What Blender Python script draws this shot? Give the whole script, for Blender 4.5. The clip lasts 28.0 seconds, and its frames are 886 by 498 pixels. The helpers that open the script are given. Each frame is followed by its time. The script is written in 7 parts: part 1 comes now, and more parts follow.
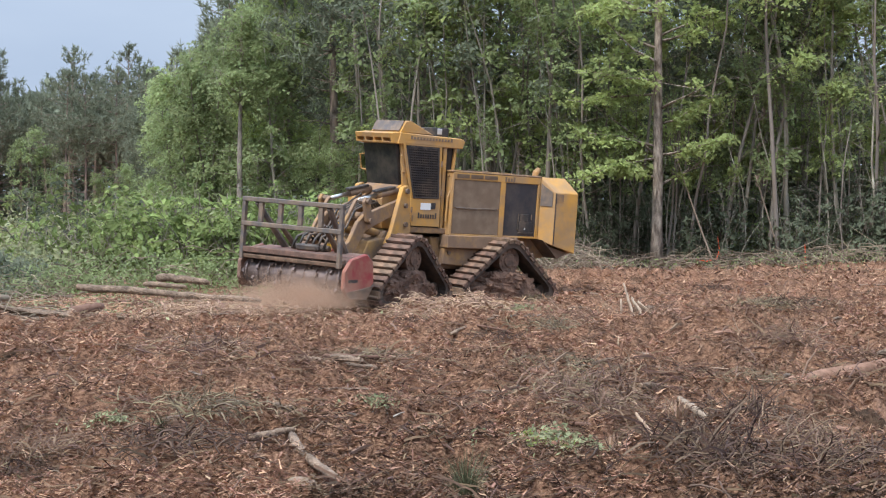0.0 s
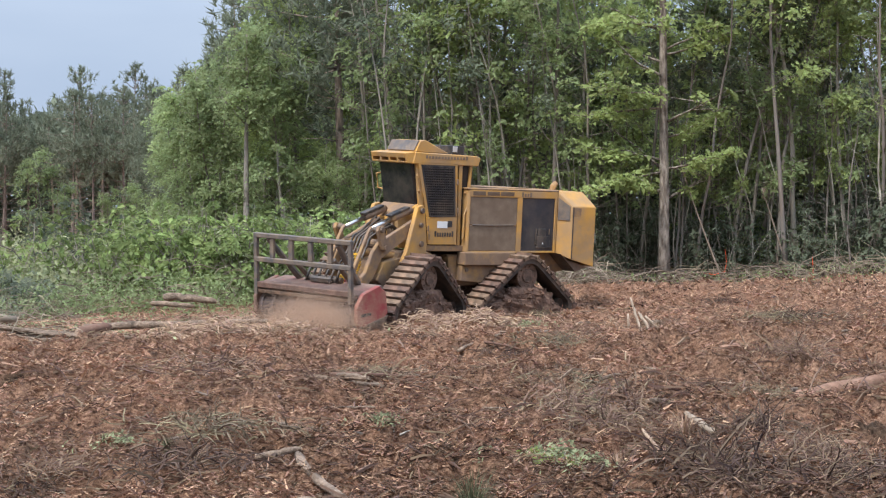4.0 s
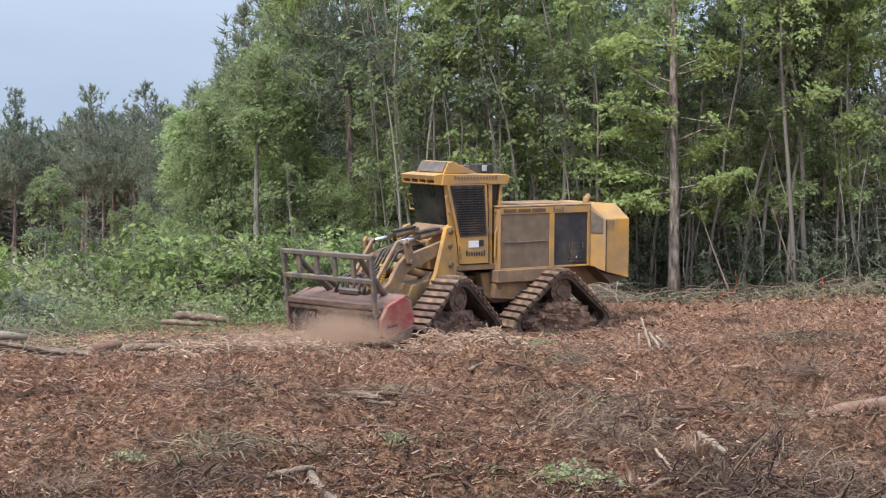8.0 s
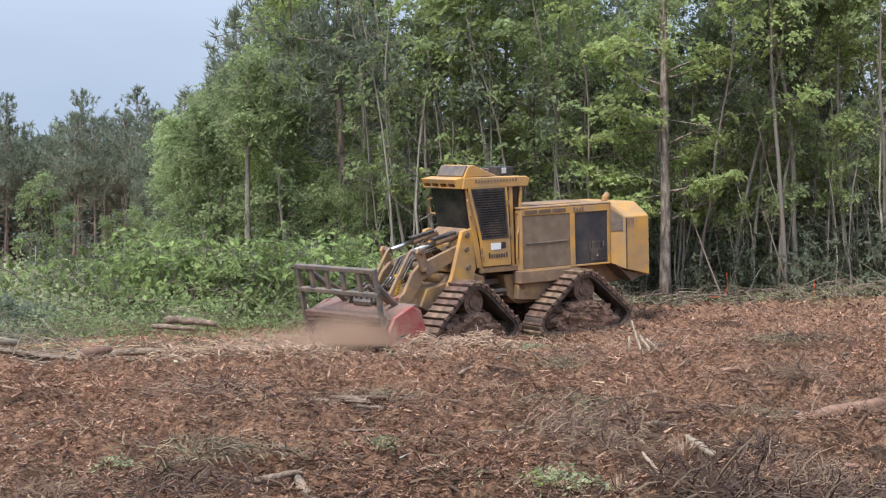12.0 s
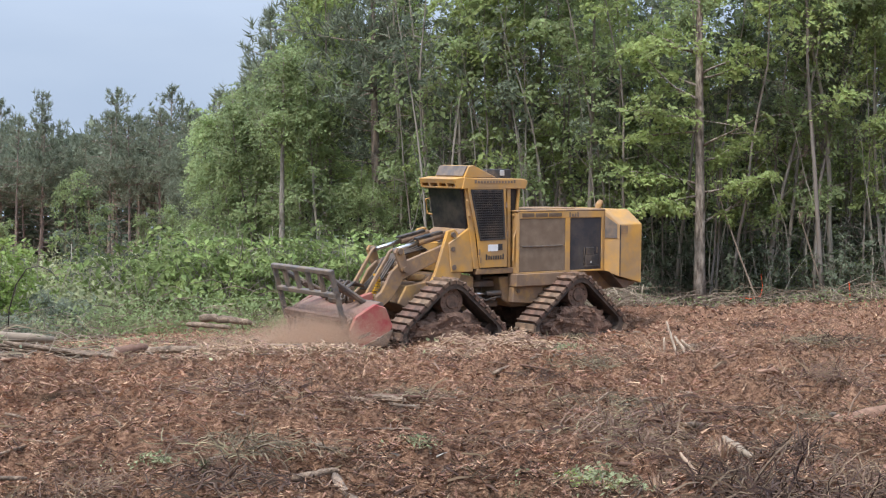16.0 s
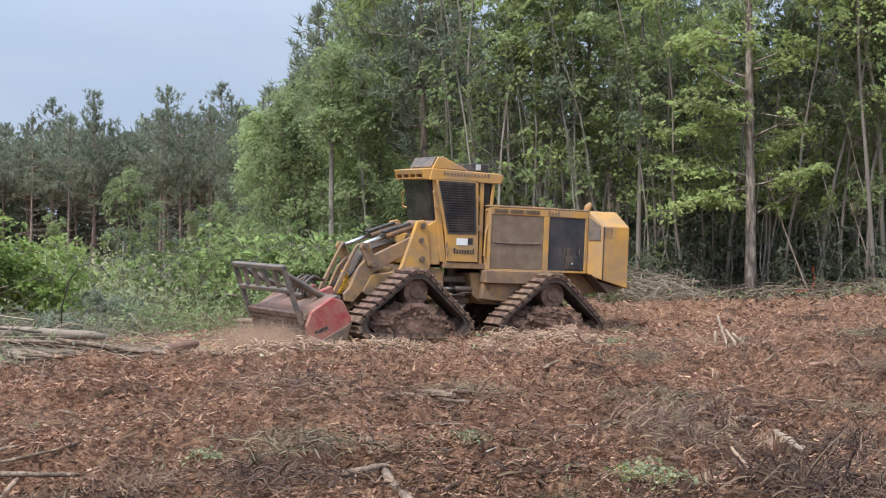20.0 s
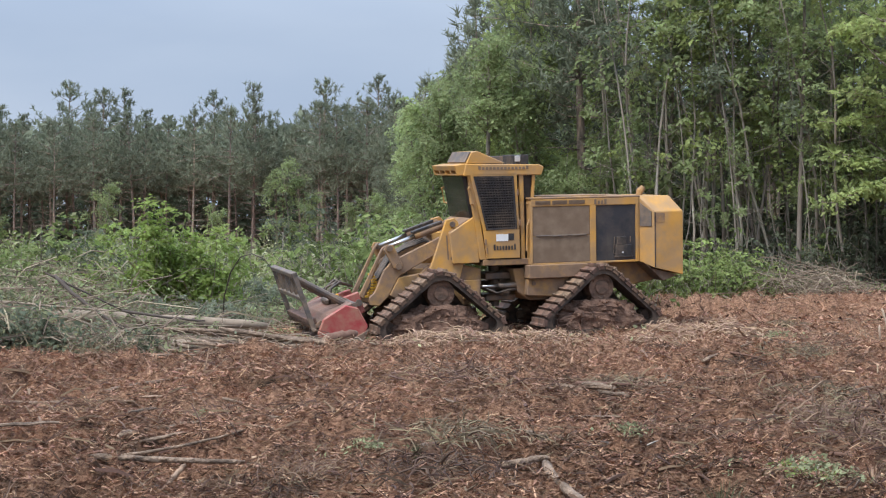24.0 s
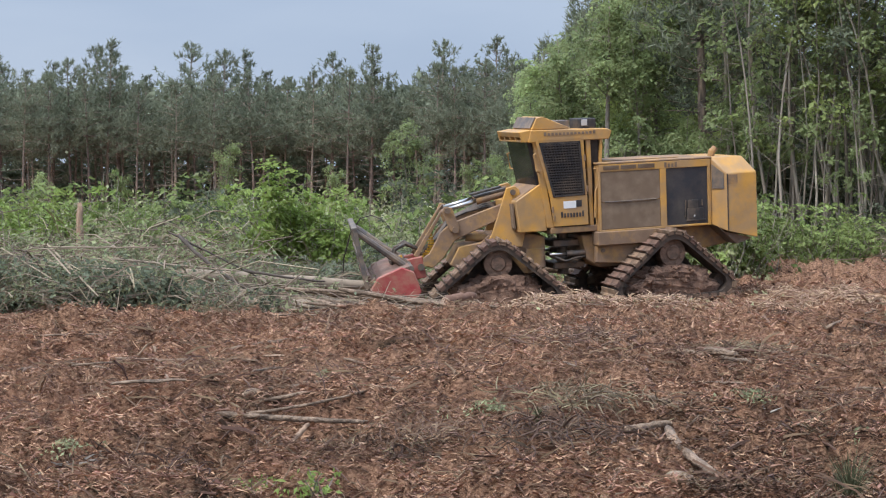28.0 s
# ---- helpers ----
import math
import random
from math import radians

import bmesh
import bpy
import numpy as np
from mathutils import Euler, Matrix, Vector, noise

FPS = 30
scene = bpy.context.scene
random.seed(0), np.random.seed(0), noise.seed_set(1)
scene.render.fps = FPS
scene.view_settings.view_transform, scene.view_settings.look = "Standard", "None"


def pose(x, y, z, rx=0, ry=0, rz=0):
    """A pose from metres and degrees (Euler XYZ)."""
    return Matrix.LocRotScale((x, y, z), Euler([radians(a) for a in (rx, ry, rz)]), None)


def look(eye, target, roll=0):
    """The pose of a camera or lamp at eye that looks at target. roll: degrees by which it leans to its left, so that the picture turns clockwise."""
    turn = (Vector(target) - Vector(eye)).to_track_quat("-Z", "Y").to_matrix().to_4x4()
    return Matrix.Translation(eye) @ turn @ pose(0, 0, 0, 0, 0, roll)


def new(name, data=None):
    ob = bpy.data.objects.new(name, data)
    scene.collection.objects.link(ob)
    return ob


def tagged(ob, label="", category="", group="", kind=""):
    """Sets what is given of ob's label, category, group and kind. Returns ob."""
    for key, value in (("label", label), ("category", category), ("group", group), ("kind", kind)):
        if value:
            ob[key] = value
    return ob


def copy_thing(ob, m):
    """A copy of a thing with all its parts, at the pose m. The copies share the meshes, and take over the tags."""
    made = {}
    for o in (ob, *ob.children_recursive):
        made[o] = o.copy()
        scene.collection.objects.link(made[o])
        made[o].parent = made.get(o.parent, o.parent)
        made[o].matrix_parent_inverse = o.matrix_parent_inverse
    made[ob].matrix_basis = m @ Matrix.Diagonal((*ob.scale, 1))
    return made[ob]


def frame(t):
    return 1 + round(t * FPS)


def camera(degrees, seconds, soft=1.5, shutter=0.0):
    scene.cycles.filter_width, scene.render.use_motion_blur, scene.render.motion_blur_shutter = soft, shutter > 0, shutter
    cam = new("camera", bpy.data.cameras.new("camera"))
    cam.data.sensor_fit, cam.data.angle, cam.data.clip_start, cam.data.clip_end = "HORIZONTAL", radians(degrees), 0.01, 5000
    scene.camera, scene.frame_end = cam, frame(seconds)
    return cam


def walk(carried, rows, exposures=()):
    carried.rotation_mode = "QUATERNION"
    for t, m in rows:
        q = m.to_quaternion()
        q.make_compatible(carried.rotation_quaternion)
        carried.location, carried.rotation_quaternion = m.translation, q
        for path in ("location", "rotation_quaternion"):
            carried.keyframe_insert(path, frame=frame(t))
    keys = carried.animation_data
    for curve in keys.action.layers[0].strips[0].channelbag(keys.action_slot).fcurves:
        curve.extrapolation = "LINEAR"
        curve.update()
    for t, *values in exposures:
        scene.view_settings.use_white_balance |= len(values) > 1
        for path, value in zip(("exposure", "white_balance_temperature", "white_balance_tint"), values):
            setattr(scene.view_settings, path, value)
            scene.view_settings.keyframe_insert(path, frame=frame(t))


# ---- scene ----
EXPOSURE = 0.24
cam = camera(30.16, 28.0, soft=1.2)


def aim(x, y, z, yaw, pitch, roll):
    """A camera pose: yaw to the right, pitch up, roll clockwise, in degrees."""
    return pose(x, y, z, 0, 0, -yaw) @ pose(0, 0, 0, 90 + pitch) @ pose(0, 0, 0, 0, 0, roll)


PATH = [
    (0.0, 0.010, 0.002, 1.894, 6.313, -1.678, 0.000),
    (0.5, -0.002, -0.000, 1.897, 6.267, -1.681, 0.060),
    (1.0, 0.005, 0.001, 1.895, 6.153, -1.858, -0.097),
    (1.5, 0.005, 0.001, 1.900, 6.113, -1.772, -0.181),
    (2.0, 0.011, 0.002, 1.902, 6.053, -1.770, -0.288),
    (2.5, 0.017, 0.004, 1.903, 6.048, -1.682, -0.333),
    (3.0, 0.030, 0.006, 1.909, 6.026, -1.493, -0.479),
    (3.5, 0.039, 0.008, 1.910, 6.006, -1.323, -0.574),
    (5.5, 0.029, 0.006, 1.907, 6.096, -0.528, -0.692),
    (6.0, 0.018, 0.004, 1.909, 6.076, -0.388, -0.686),
    (6.5, 0.006, 0.001, 1.906, 6.000, -0.331, -0.557),
    (7.0, 0.001, 0.000, 1.902, 5.890, -0.354, -0.463),
    (7.5, -0.001, -0.000, 1.901, 5.836, -0.405, -0.444),
    (8.0, 0.002, 0.000, 1.905, 5.743, -0.450, -0.443),
    (8.5, 0.010, 0.002, 1.906, 5.673, -0.478, -0.331),
    (9.0, 0.019, 0.004, 1.909, 5.660, -0.490, -0.316),
    (9.5, 0.032, 0.007, 1.908, 5.646, -0.493, -0.353),
    (10.0, 0.039, 0.008, 1.907, 5.653, -0.457, -0.415),
    (10.5, 0.046, 0.010, 1.907, 5.679, -0.438, -0.444),
    (11.0, 0.048, 0.010, 1.905, 5.827, -0.377, -0.466),
    (11.5, 0.056, 0.012, 1.909, 5.964, -0.355, -0.604),
    (13.5, 0.026, 0.005, 1.909, 5.952, -0.294, -0.680),
    (14.0, 0.015, 0.003, 1.905, 5.809, -0.286, -0.608),
    (14.5, 0.012, 0.002, 1.902, 5.673, -0.260, -0.502),
    (15.0, 0.007, 0.001, 1.909, 5.447, -0.284, -0.404),
    (15.5, 0.008, 0.002, 1.908, 5.189, -0.292, -0.351),
    (16.0, 0.007, 0.001, 1.902, 4.861, -0.323, -0.331),
    (16.5, 0.013, 0.003, 1.905, 4.599, -0.360, -0.342),
    (17.0, 0.020, 0.004, 1.907, 4.404, -0.405, -0.390),
    (17.5, 0.020, 0.004, 1.904, 4.267, -0.422, -0.451),
    (18.0, 0.027, 0.006, 1.907, 4.085, -0.475, -0.526),
    (18.5, 0.027, 0.006, 1.907, 3.821, -0.469, -0.590),
    (19.0, 0.030, 0.006, 1.907, 3.591, -0.476, -0.670),
    (19.5, 0.025, 0.005, 1.908, 3.403, -0.480, -0.730),
    (20.0, 0.019, 0.004, 1.905, 3.121, -0.489, -0.782),
    (20.5, 0.016, 0.003, 1.905, 2.782, -0.474, -0.858),
    (21.0, 0.007, 0.001, 1.911, 2.252, -0.454, -0.909),
    (21.5, 0.005, 0.001, 1.906, 1.543, -0.454, -0.871),
    (23.5, -0.016, -0.003, 1.908, -1.351, -0.607, -0.770),
    (24.0, -0.028, -0.006, 1.912, -2.270, -0.736, -0.648),
    (24.5, -0.039, -0.008, 1.916, -3.166, -0.881, -0.636),
    (25.0, -0.047, -0.010, 1.925, -3.973, -1.088, -0.597),
    (25.5, -0.057, -0.012, 1.929, -4.687, -1.209, -0.542),
    (26.0, -0.069, -0.015, 1.926, -5.189, -1.365, -0.471),
    (26.5, -0.072, -0.015, 1.925, -5.354, -1.511, -0.444),
    (27.0, -0.071, -0.015, 1.923, -5.625, -1.770, -0.394),
    (27.5, -0.081, -0.017, 1.919, -5.981, -1.857, -0.320),
    (28.0, -0.086, -0.018, 1.921, -6.313, -2.026, -0.224),
]
walk(cam, [(t, aim(*v)) for t, *v in PATH], exposures=((0.0, EXPOSURE, 6300, 10), (20.0, EXPOSURE - 0.03, 6300, 10), (24.5, EXPOSURE - 0.17, 6300, 10), (28.0, EXPOSURE - 0.19, 6300, 10)))

# ---- light ----
SUN_AZ, SUN_EL = 220, 56
world = bpy.data.worlds.new("world")
scene.world = world
world.use_nodes = True
wn = world.node_tree
wn.nodes.clear()
sky = wn.nodes.new("ShaderNodeTexSky")
sky.sky_type, sky.sun_disc = "NISHITA", False
sky.sun_elevation, sky.sun_rotation = radians(SUN_EL), radians(SUN_AZ)
sky.air_density, sky.dust_density, sky.ozone_density = 1.0, 3.0, 1.0
tc = wn.nodes.new("ShaderNodeTexCoord")
mp = wn.nodes.new("ShaderNodeMapping")
mp.inputs["Scale"].default_value = (1.0, 1.0, 3.5)
cl = wn.nodes.new("ShaderNodeTexNoise")
cl.inputs["Scale"].default_value, cl.inputs["Detail"].default_value = 3.0, 5.0
ramp = wn.nodes.new("ShaderNodeValToRGB")
ramp.color_ramp.elements[0].position, ramp.color_ramp.elements[0].color = 0.3, (4.2, 5.15, 6.8, 1)
ramp.color_ramp.elements[1].position, ramp.color_ramp.elements[1].color = 0.75, (5.6, 6.45, 7.85, 1)
mix = wn.nodes.new("ShaderNodeMixRGB")
mix.inputs[0].default_value = 0.85
bg = wn.nodes.new("ShaderNodeBackground")
bg.inputs["Strength"].default_value = 0.1
out = wn.nodes.new("ShaderNodeOutputWorld")
wn.links.new(tc.outputs["Generated"], mp.inputs["Vector"])
wn.links.new(mp.outputs["Vector"], cl.inputs["Vector"])
wn.links.new(cl.outputs["Fac"], ramp.inputs["Fac"])
wn.links.new(sky.outputs["Color"], mix.inputs[1])
wn.links.new(ramp.outputs["Color"], mix.inputs[2])
# an overcast sky is brighter towards the zenith
sep = wn.nodes.new("ShaderNodeSeparateXYZ")
lift = wn.nodes.new("ShaderNodeMapRange")
lift.inputs["From Min"].default_value, lift.inputs["From Max"].default_value = 0.12, 1.0
lift.inputs["To Min"].default_value, lift.inputs["To Max"].default_value = 1.0, 3.1
mul = wn.nodes.new("ShaderNodeVectorMath")
mul.operation = "SCALE"
wn.links.new(tc.outputs["Generated"], sep.inputs["Vector"])
wn.links.new(sep.outputs["Z"], lift.inputs["Value"])
wn.links.new(mix.outputs["Color"], mul.inputs[0])
wn.links.new(lift.outputs["Result"], mul.inputs["Scale"])
wn.links.new(mul.outputs["Vector"], bg.inputs["Color"])
wn.links.new(bg.outputs["Background"], out.inputs["Surface"])
sun = new("sun", bpy.data.lights.new("sun", "SUN"))
sun.data.energy, sun.data.angle, sun.data.color = 3.8, radians(18), (1.0, 0.96, 0.91)
sa, se = radians(SUN_AZ), radians(SUN_EL)
sun_from = Vector((math.sin(sa) * math.cos(se), math.cos(sa) * math.cos(se), math.sin(se)))
sun.matrix_world = look(sun_from * 80, (0, 0, 0))

# ---- materials ----
def mat(name, base, rough=0.7, metal=0.0, grain=(8.0, 0.25), stain=None, stain_scale=1.5, stain_amt=0.5, bump=0.2, bump_scale=30.0,
        rand=0.0, island=0.0, glow=0.0, leaf=0.0, stretch=None, spec=None):
    """A procedural surface: base colour with grain, stains of a second colour, relief, and variation from piece to piece."""
    m = bpy.data.materials.new(name)
    m.use_nodes = True
    nt = m.node_tree
    nodes, links = nt.nodes, nt.links
    b = nodes["Principled BSDF"]
    b.inputs["Roughness"].default_value, b.inputs["Metallic"].default_value = rough, metal
    if spec is not None:
        b.inputs["Specular IOR Level"].default_value = spec
    co = nodes.new("ShaderNodeTexCoord")
    vec = co.outputs["Object"]
    if stretch:
        mp = nodes.new("ShaderNodeMapping")
        mp.inputs["Scale"].default_value = stretch
        links.new(vec, mp.inputs["Vector"])
        vec = mp.outputs["Vector"]
    n1 = nodes.new("ShaderNodeTexNoise")
    n1.inputs["Scale"].default_value, n1.inputs["Detail"].default_value = grain[0], 6.0
    links.new(vec, n1.inputs["Vector"])
    hsv = nodes.new("ShaderNodeHueSaturation")
    hsv.inputs["Color"].default_value = (*base, 1)
    col = None
    if stain:
        n2 = nodes.new("ShaderNodeTexNoise")
        n2.inputs["Scale"].default_value, n2.inputs["Detail"].default_value, n2.inputs["Roughness"].default_value = stain_scale, 8.0, 0.65
        links.new(vec, n2.inputs["Vector"])
        r2 = nodes.new("ShaderNodeValToRGB")
        r2.color_ramp.elements[0].position = max(0.0, 0.62 - stain_amt * 0.45)
        r2.color_ramp.elements[1].position = max(0.05, 0.80 - stain_amt * 0.35)
        links.new(n2.outputs["Fac"], r2.inputs["Fac"])
        mx = nodes.new("ShaderNodeMixRGB")
        mx.inputs[1].default_value, mx.inputs[2].default_value = (*base, 1), (*stain, 1)
        links.new(r2.outputs["Color"], mx.inputs[0])
        links.new(mx.outputs["Color"], hsv.inputs["Color"])
    amount = nodes.new("ShaderNodeMapRange")
    amount.inputs["To Min"].default_value, amount.inputs["To Max"].default_value = 1 - grain[1] * 1.6, 1 + grain[1] * 1.6
    links.new(n1.outputs["Fac"], amount.inputs["Value"])
    val = amount.outputs["Result"]
    for k, src in ((rand, nodes.new("ShaderNodeObjectInfo").outputs["Random"]), (island, nodes.new("ShaderNodeNewGeometry").outputs["Random Per Island"])):
        if not k:
            continue
        mr = nodes.new("ShaderNodeMapRange")
        mr.inputs["To Min"].default_value, mr.inputs["To Max"].default_value = 1 - k, 1 + k
        links.new(src, mr.inputs["Value"])
        mu = nodes.new("ShaderNodeMath")
        mu.operation = "MULTIPLY"
        links.new(val, mu.inputs[0])
        links.new(mr.outputs["Result"], mu.inputs[1])
        val = mu.outputs["Value"]
        hr = nodes.new("ShaderNodeMapRange")
        hr.inputs["To Min"].default_value, hr.inputs["To Max"].default_value = 0.5 - k * 0.06, 0.5 + k * 0.05
        links.new(src, hr.inputs["Value"])
        links.new(hr.outputs["Result"], hsv.inputs["Hue"])
    links.new(val, hsv.inputs["Value"])
    links.new(hsv.outputs["Color"], b.inputs["Base Color"])
    if bump:
        n3 = nodes.new("ShaderNodeTexNoise")
        n3.inputs["Scale"].default_value, n3.inputs["Detail"].default_value = bump_scale, 5.0
        links.new(vec, n3.inputs["Vector"])
        bp = nodes.new("ShaderNodeBump")
        bp.inputs["Strength"].default_value, bp.inputs["Distance"].default_value = bump, 0.02 if bump < 0.9 else 0.05
        links.new(n3.outputs["Fac"], bp.inputs["Height"])
        links.new(bp.outputs["Normal"], b.inputs["Normal"])
    if leaf:
        b.inputs["Specular IOR Level"].default_value = 0.12
        tr = nodes.new("ShaderNodeBsdfTranslucent")
        links.new(hsv.outputs["Color"], tr.inputs["Color"])
        ms = nodes.new("ShaderNodeMixShader")
        ms.inputs[0].default_value = leaf
        links.new(b.outputs["BSDF"], ms.inputs[1])
        links.new(tr.outputs["BSDF"], ms.inputs[2])
        links.new(ms.outputs["Shader"], nodes["Material Output"].inputs["Surface"])
    if glow:
        b.inputs["Emission Color"].default_value, b.inputs["Emission Strength"].default_value = (*base, 1), glow
    return m


def mulch_mat():
    """The matted ground: shreds of tan, brown and dark wood over red clay, in patches a metre or so across."""
    m = bpy.data.materials.new("matted_mulch_and_clay")
    m.use_nodes = True
    nodes, links = m.node_tree.nodes, m.node_tree.links
    b = nodes["Principled BSDF"]
    b.inputs["Roughness"].default_value, b.inputs["Specular IOR Level"].default_value = 0.95, 0.15
    co = nodes.new("ShaderNodeTexCoord").outputs["Object"]

    def field(scale, detail, rough, stretch=(1, 1, 1)):
        mp = nodes.new("ShaderNodeMapping")
        mp.inputs["Scale"].default_value = stretch
        links.new(co, mp.inputs["Vector"])
        n = nodes.new("ShaderNodeTexNoise")
        n.inputs["Scale"].default_value, n.inputs["Detail"].default_value, n.inputs["Roughness"].default_value = scale, detail, rough
        n.inputs["Distortion"].default_value = 0.6
        links.new(mp.outputs["Vector"], n.inputs["Vector"])
        return n.outputs["Fac"]

    def ramp(fac, *stops):
        r = nodes.new("ShaderNodeValToRGB")
        e = r.color_ramp.elements
        while len(e) < len(stops):
            e.new(0.5)
        for k, (p, c) in enumerate(stops):
            e[k].position, e[k].color = p, (*c, 1)
        links.new(fac, r.inputs["Fac"])
        return r.outputs["Color"]

    def blend(fac, a, c):
        x = nodes.new("ShaderNodeMixRGB")
        links.new(fac, x.inputs[0])
        links.new(a, x.inputs[1])
        links.new(c, x.inputs[2])
        return x.outputs["Color"]

    fine = field(26.0, 9.0, 0.72, (0.8, 1.0, 1.0))
    tan = ramp(fine, (0.36, (0.060, 0.034, 0.023)), (0.48, (0.245, 0.136, 0.086)), (0.62, (0.450, 0.276, 0.176)))
    clay = ramp(fine, (0.35, (0.062, 0.030, 0.019)), (0.49, (0.230, 0.122, 0.077)), (0.66, (0.400, 0.238, 0.152)))
    dark = ramp(fine, (0.36, (0.030, 0.020, 0.014)), (0.55, (0.098, 0.064, 0.042)), (0.75, (0.215, 0.150, 0.100)))
    col = blend(ramp(field(0.45, 6.0, 0.65, (0.6, 1.0, 1.0)), (0.49, (0, 0, 0)), (0.62, (1, 1, 1))), tan, clay)
    col = blend(ramp(field(0.9, 7.0, 0.65, (0.5, 1.1, 1.0)), (0.57, (0, 0, 0)), (0.67, (1, 1, 1))), col, dark)
    links.new(col, b.inputs["Base Color"])
    bp = nodes.new("ShaderNodeBump")
    bp.inputs["Strength"].default_value, bp.inputs["Distance"].default_value = 1.0, 0.06
    links.new(fine, bp.inputs["Height"])
    links.new(bp.outputs["Normal"], b.inputs["Normal"])
    return m


M_YELLOW = mat("yellow_paint", (0.53, 0.275, 0.054), 0.55, 0, (3.0, 0.14), (0.37, 0.225, 0.10), 2.2, 0.6, 0.08, 25)
M_YELLOW_DUSTY = mat("dusty_yellow_paint", (0.42, 0.235, 0.065), 0.8, 0, (4.0, 0.22), (0.21, 0.135, 0.085), 2.4, 0.8, 0.25, 20)
M_PANEL = mat("dusty_screen", (0.172, 0.118, 0.076), 0.85, 0, (5.0, 0.12), (0.215, 0.155, 0.104), 2.5, 0.4, 0.15, 80)
M_BLACK = mat("black_paint", (0.022, 0.022, 0.024), 0.55, 0, (6.0, 0.2), (0.10, 0.075, 0.055), 3.0, 0.4, 0.1, 30)
M_DRUM = mat("scoured_drum_steel", (0.23, 0.185, 0.175), 0.5, 0.4, (8.0, 0.3), (0.13, 0.095, 0.08), 4.0, 0.5, 0.3, 35)
M_STEEL = mat("worn_steel", (0.12, 0.105, 0.095), 0.55, 0.5, (8.0, 0.3), (0.22, 0.15, 0.10), 3.0, 0.6, 0.3, 35)
M_GREY = mat("grey_steel_paint", (0.10, 0.09, 0.085), 0.6, 0.1, (6.0, 0.25), (0.20, 0.145, 0.10), 4.0, 0.5, 0.2, 30)
M_TRACK = mat("muddy_track_steel", (0.108, 0.074, 0.053), 0.85, 0.05, (7.0, 0.45), (0.200, 0.122, 0.082), 5.0, 0.6, 0.7, 22, rand=0.25)
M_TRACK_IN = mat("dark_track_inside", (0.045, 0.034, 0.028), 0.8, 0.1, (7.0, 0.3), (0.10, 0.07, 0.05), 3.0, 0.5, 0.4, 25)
M_RUBBER = mat("hose_rubber", (0.03, 0.028, 0.026), 0.6, 0, (9.0, 0.2), (0.12, 0.085, 0.06), 5.0, 0.5, 0.1, 30)
M_CHROME = mat("cylinder_chrome", (0.60, 0.58, 0.55), 0.3, 1.0, (12.0, 0.1), None, bump=0.02)
M_RED = mat("red_paint", (0.34, 0.030, 0.038), 0.55, 0, (5.0, 0.15), (0.30, 0.13, 0.09), 2.5, 0.6, 0.15, 25)
M_GLASS = mat("dark_tinted_glass", (0.016, 0.016, 0.018), 0.18, 0, (3.0, 0.1), (0.05, 0.042, 0.036), 2.0, 0.5, 0.0, spec=0.25)
M_HOODGLASS = mat("dusty_hood_glass", (0.030, 0.033, 0.040), 0.25, 0, (3.0, 0.15), (0.075, 0.066, 0.058), 1.2, 0.45, 0.0)
M_RED_DIRTY = mat("dirty_red_paint", (0.245, 0.060, 0.052), 0.75, 0, (5.0, 0.25), (0.185, 0.112, 0.082), 2.2, 0.85, 0.4, 20)
M_DARKTWIG = mat("dark_bark_twig", (0.07, 0.055, 0.045), 0.9, 0, (9.0, 0.25), None, bump=0.2)
M_WHITE = mat("white_sticker", (0.72, 0.72, 0.70), 0.5, 0, (9.0, 0.08), bump=0.0)
M_LAMP = mat("lamp_lens", (0.40, 0.41, 0.42), 0.15, 0, (9.0, 0.05), bump=0.0)
M_SPRING = mat("yellow_hose_guard", (0.70, 0.38, 0.03), 0.5, 0, (6.0, 0.15), bump=0.1)
M_WEATHERED = mat("dead_grey_wood", (0.26, 0.205, 0.15), 0.9, 0, (6.0, 0.25), None, bump=0.2, island=0.35)
M_MUD = mat("red_mud", (0.135, 0.078, 0.053), 0.95, 0, (6.0, 0.45), (0.205, 0.122, 0.082), 3.0, 0.4, 0.9, 14)
M_HUB = mat("mud_caked_steel", (0.098, 0.066, 0.048), 0.9, 0.0, (8.0, 0.4), (0.165, 0.100, 0.068), 4.0, 0.55, 0.8, 18)
M_BRUSH = mat("dead_brown_brush", (0.220, 0.172, 0.122), 0.9, 0, (1.5, 0.4), None, bump=0.2, island=0.45)
M_SOIL = mulch_mat()
M_MULCH = mat("wood_mulch", (0.410, 0.240, 0.157), 0.9, 0, (1.2, 0.45), (0.135, 0.086, 0.058), 0.8, 0.36, 0.2, island=0.33)
M_MULCH_PALE = mat("pale_wood_chips", (0.370, 0.252, 0.168), 0.85, 0, (14.0, 0.2), None, bump=0.2, island=0.3)
M_OLDNEEDLE = mat("crushed_green_needles", (0.178, 0.142, 0.086), 0.9, 0, (2.0, 0.4), None, bump=0.1, island=0.4)
# dark brown litter; its colour also stands for shade in hollows
M_DARKMULCH = mat("dark_litter_shreds", (0.086, 0.054, 0.037), 0.95, 0, (2.0, 0.3), None, bump=0.2, island=0.5)
M_SEEDLING = mat("dark_seedling_needles", (0.100, 0.105, 0.058), 0.7, 0, (2.0, 0.3), None, bump=0, island=0.4, leaf=0.2)
M_TWIG = mat("brown_twigs", (0.180, 0.116, 0.078), 0.9, 0, (14.0, 0.25), None, bump=0.2, island=0.5)
M_LOG = mat("grey_bark_log", (0.135, 0.096, 0.068), 0.9, 0, (5.0, 0.45), (0.290, 0.208, 0.145), 7.0, 0.5, 0.9, 30)
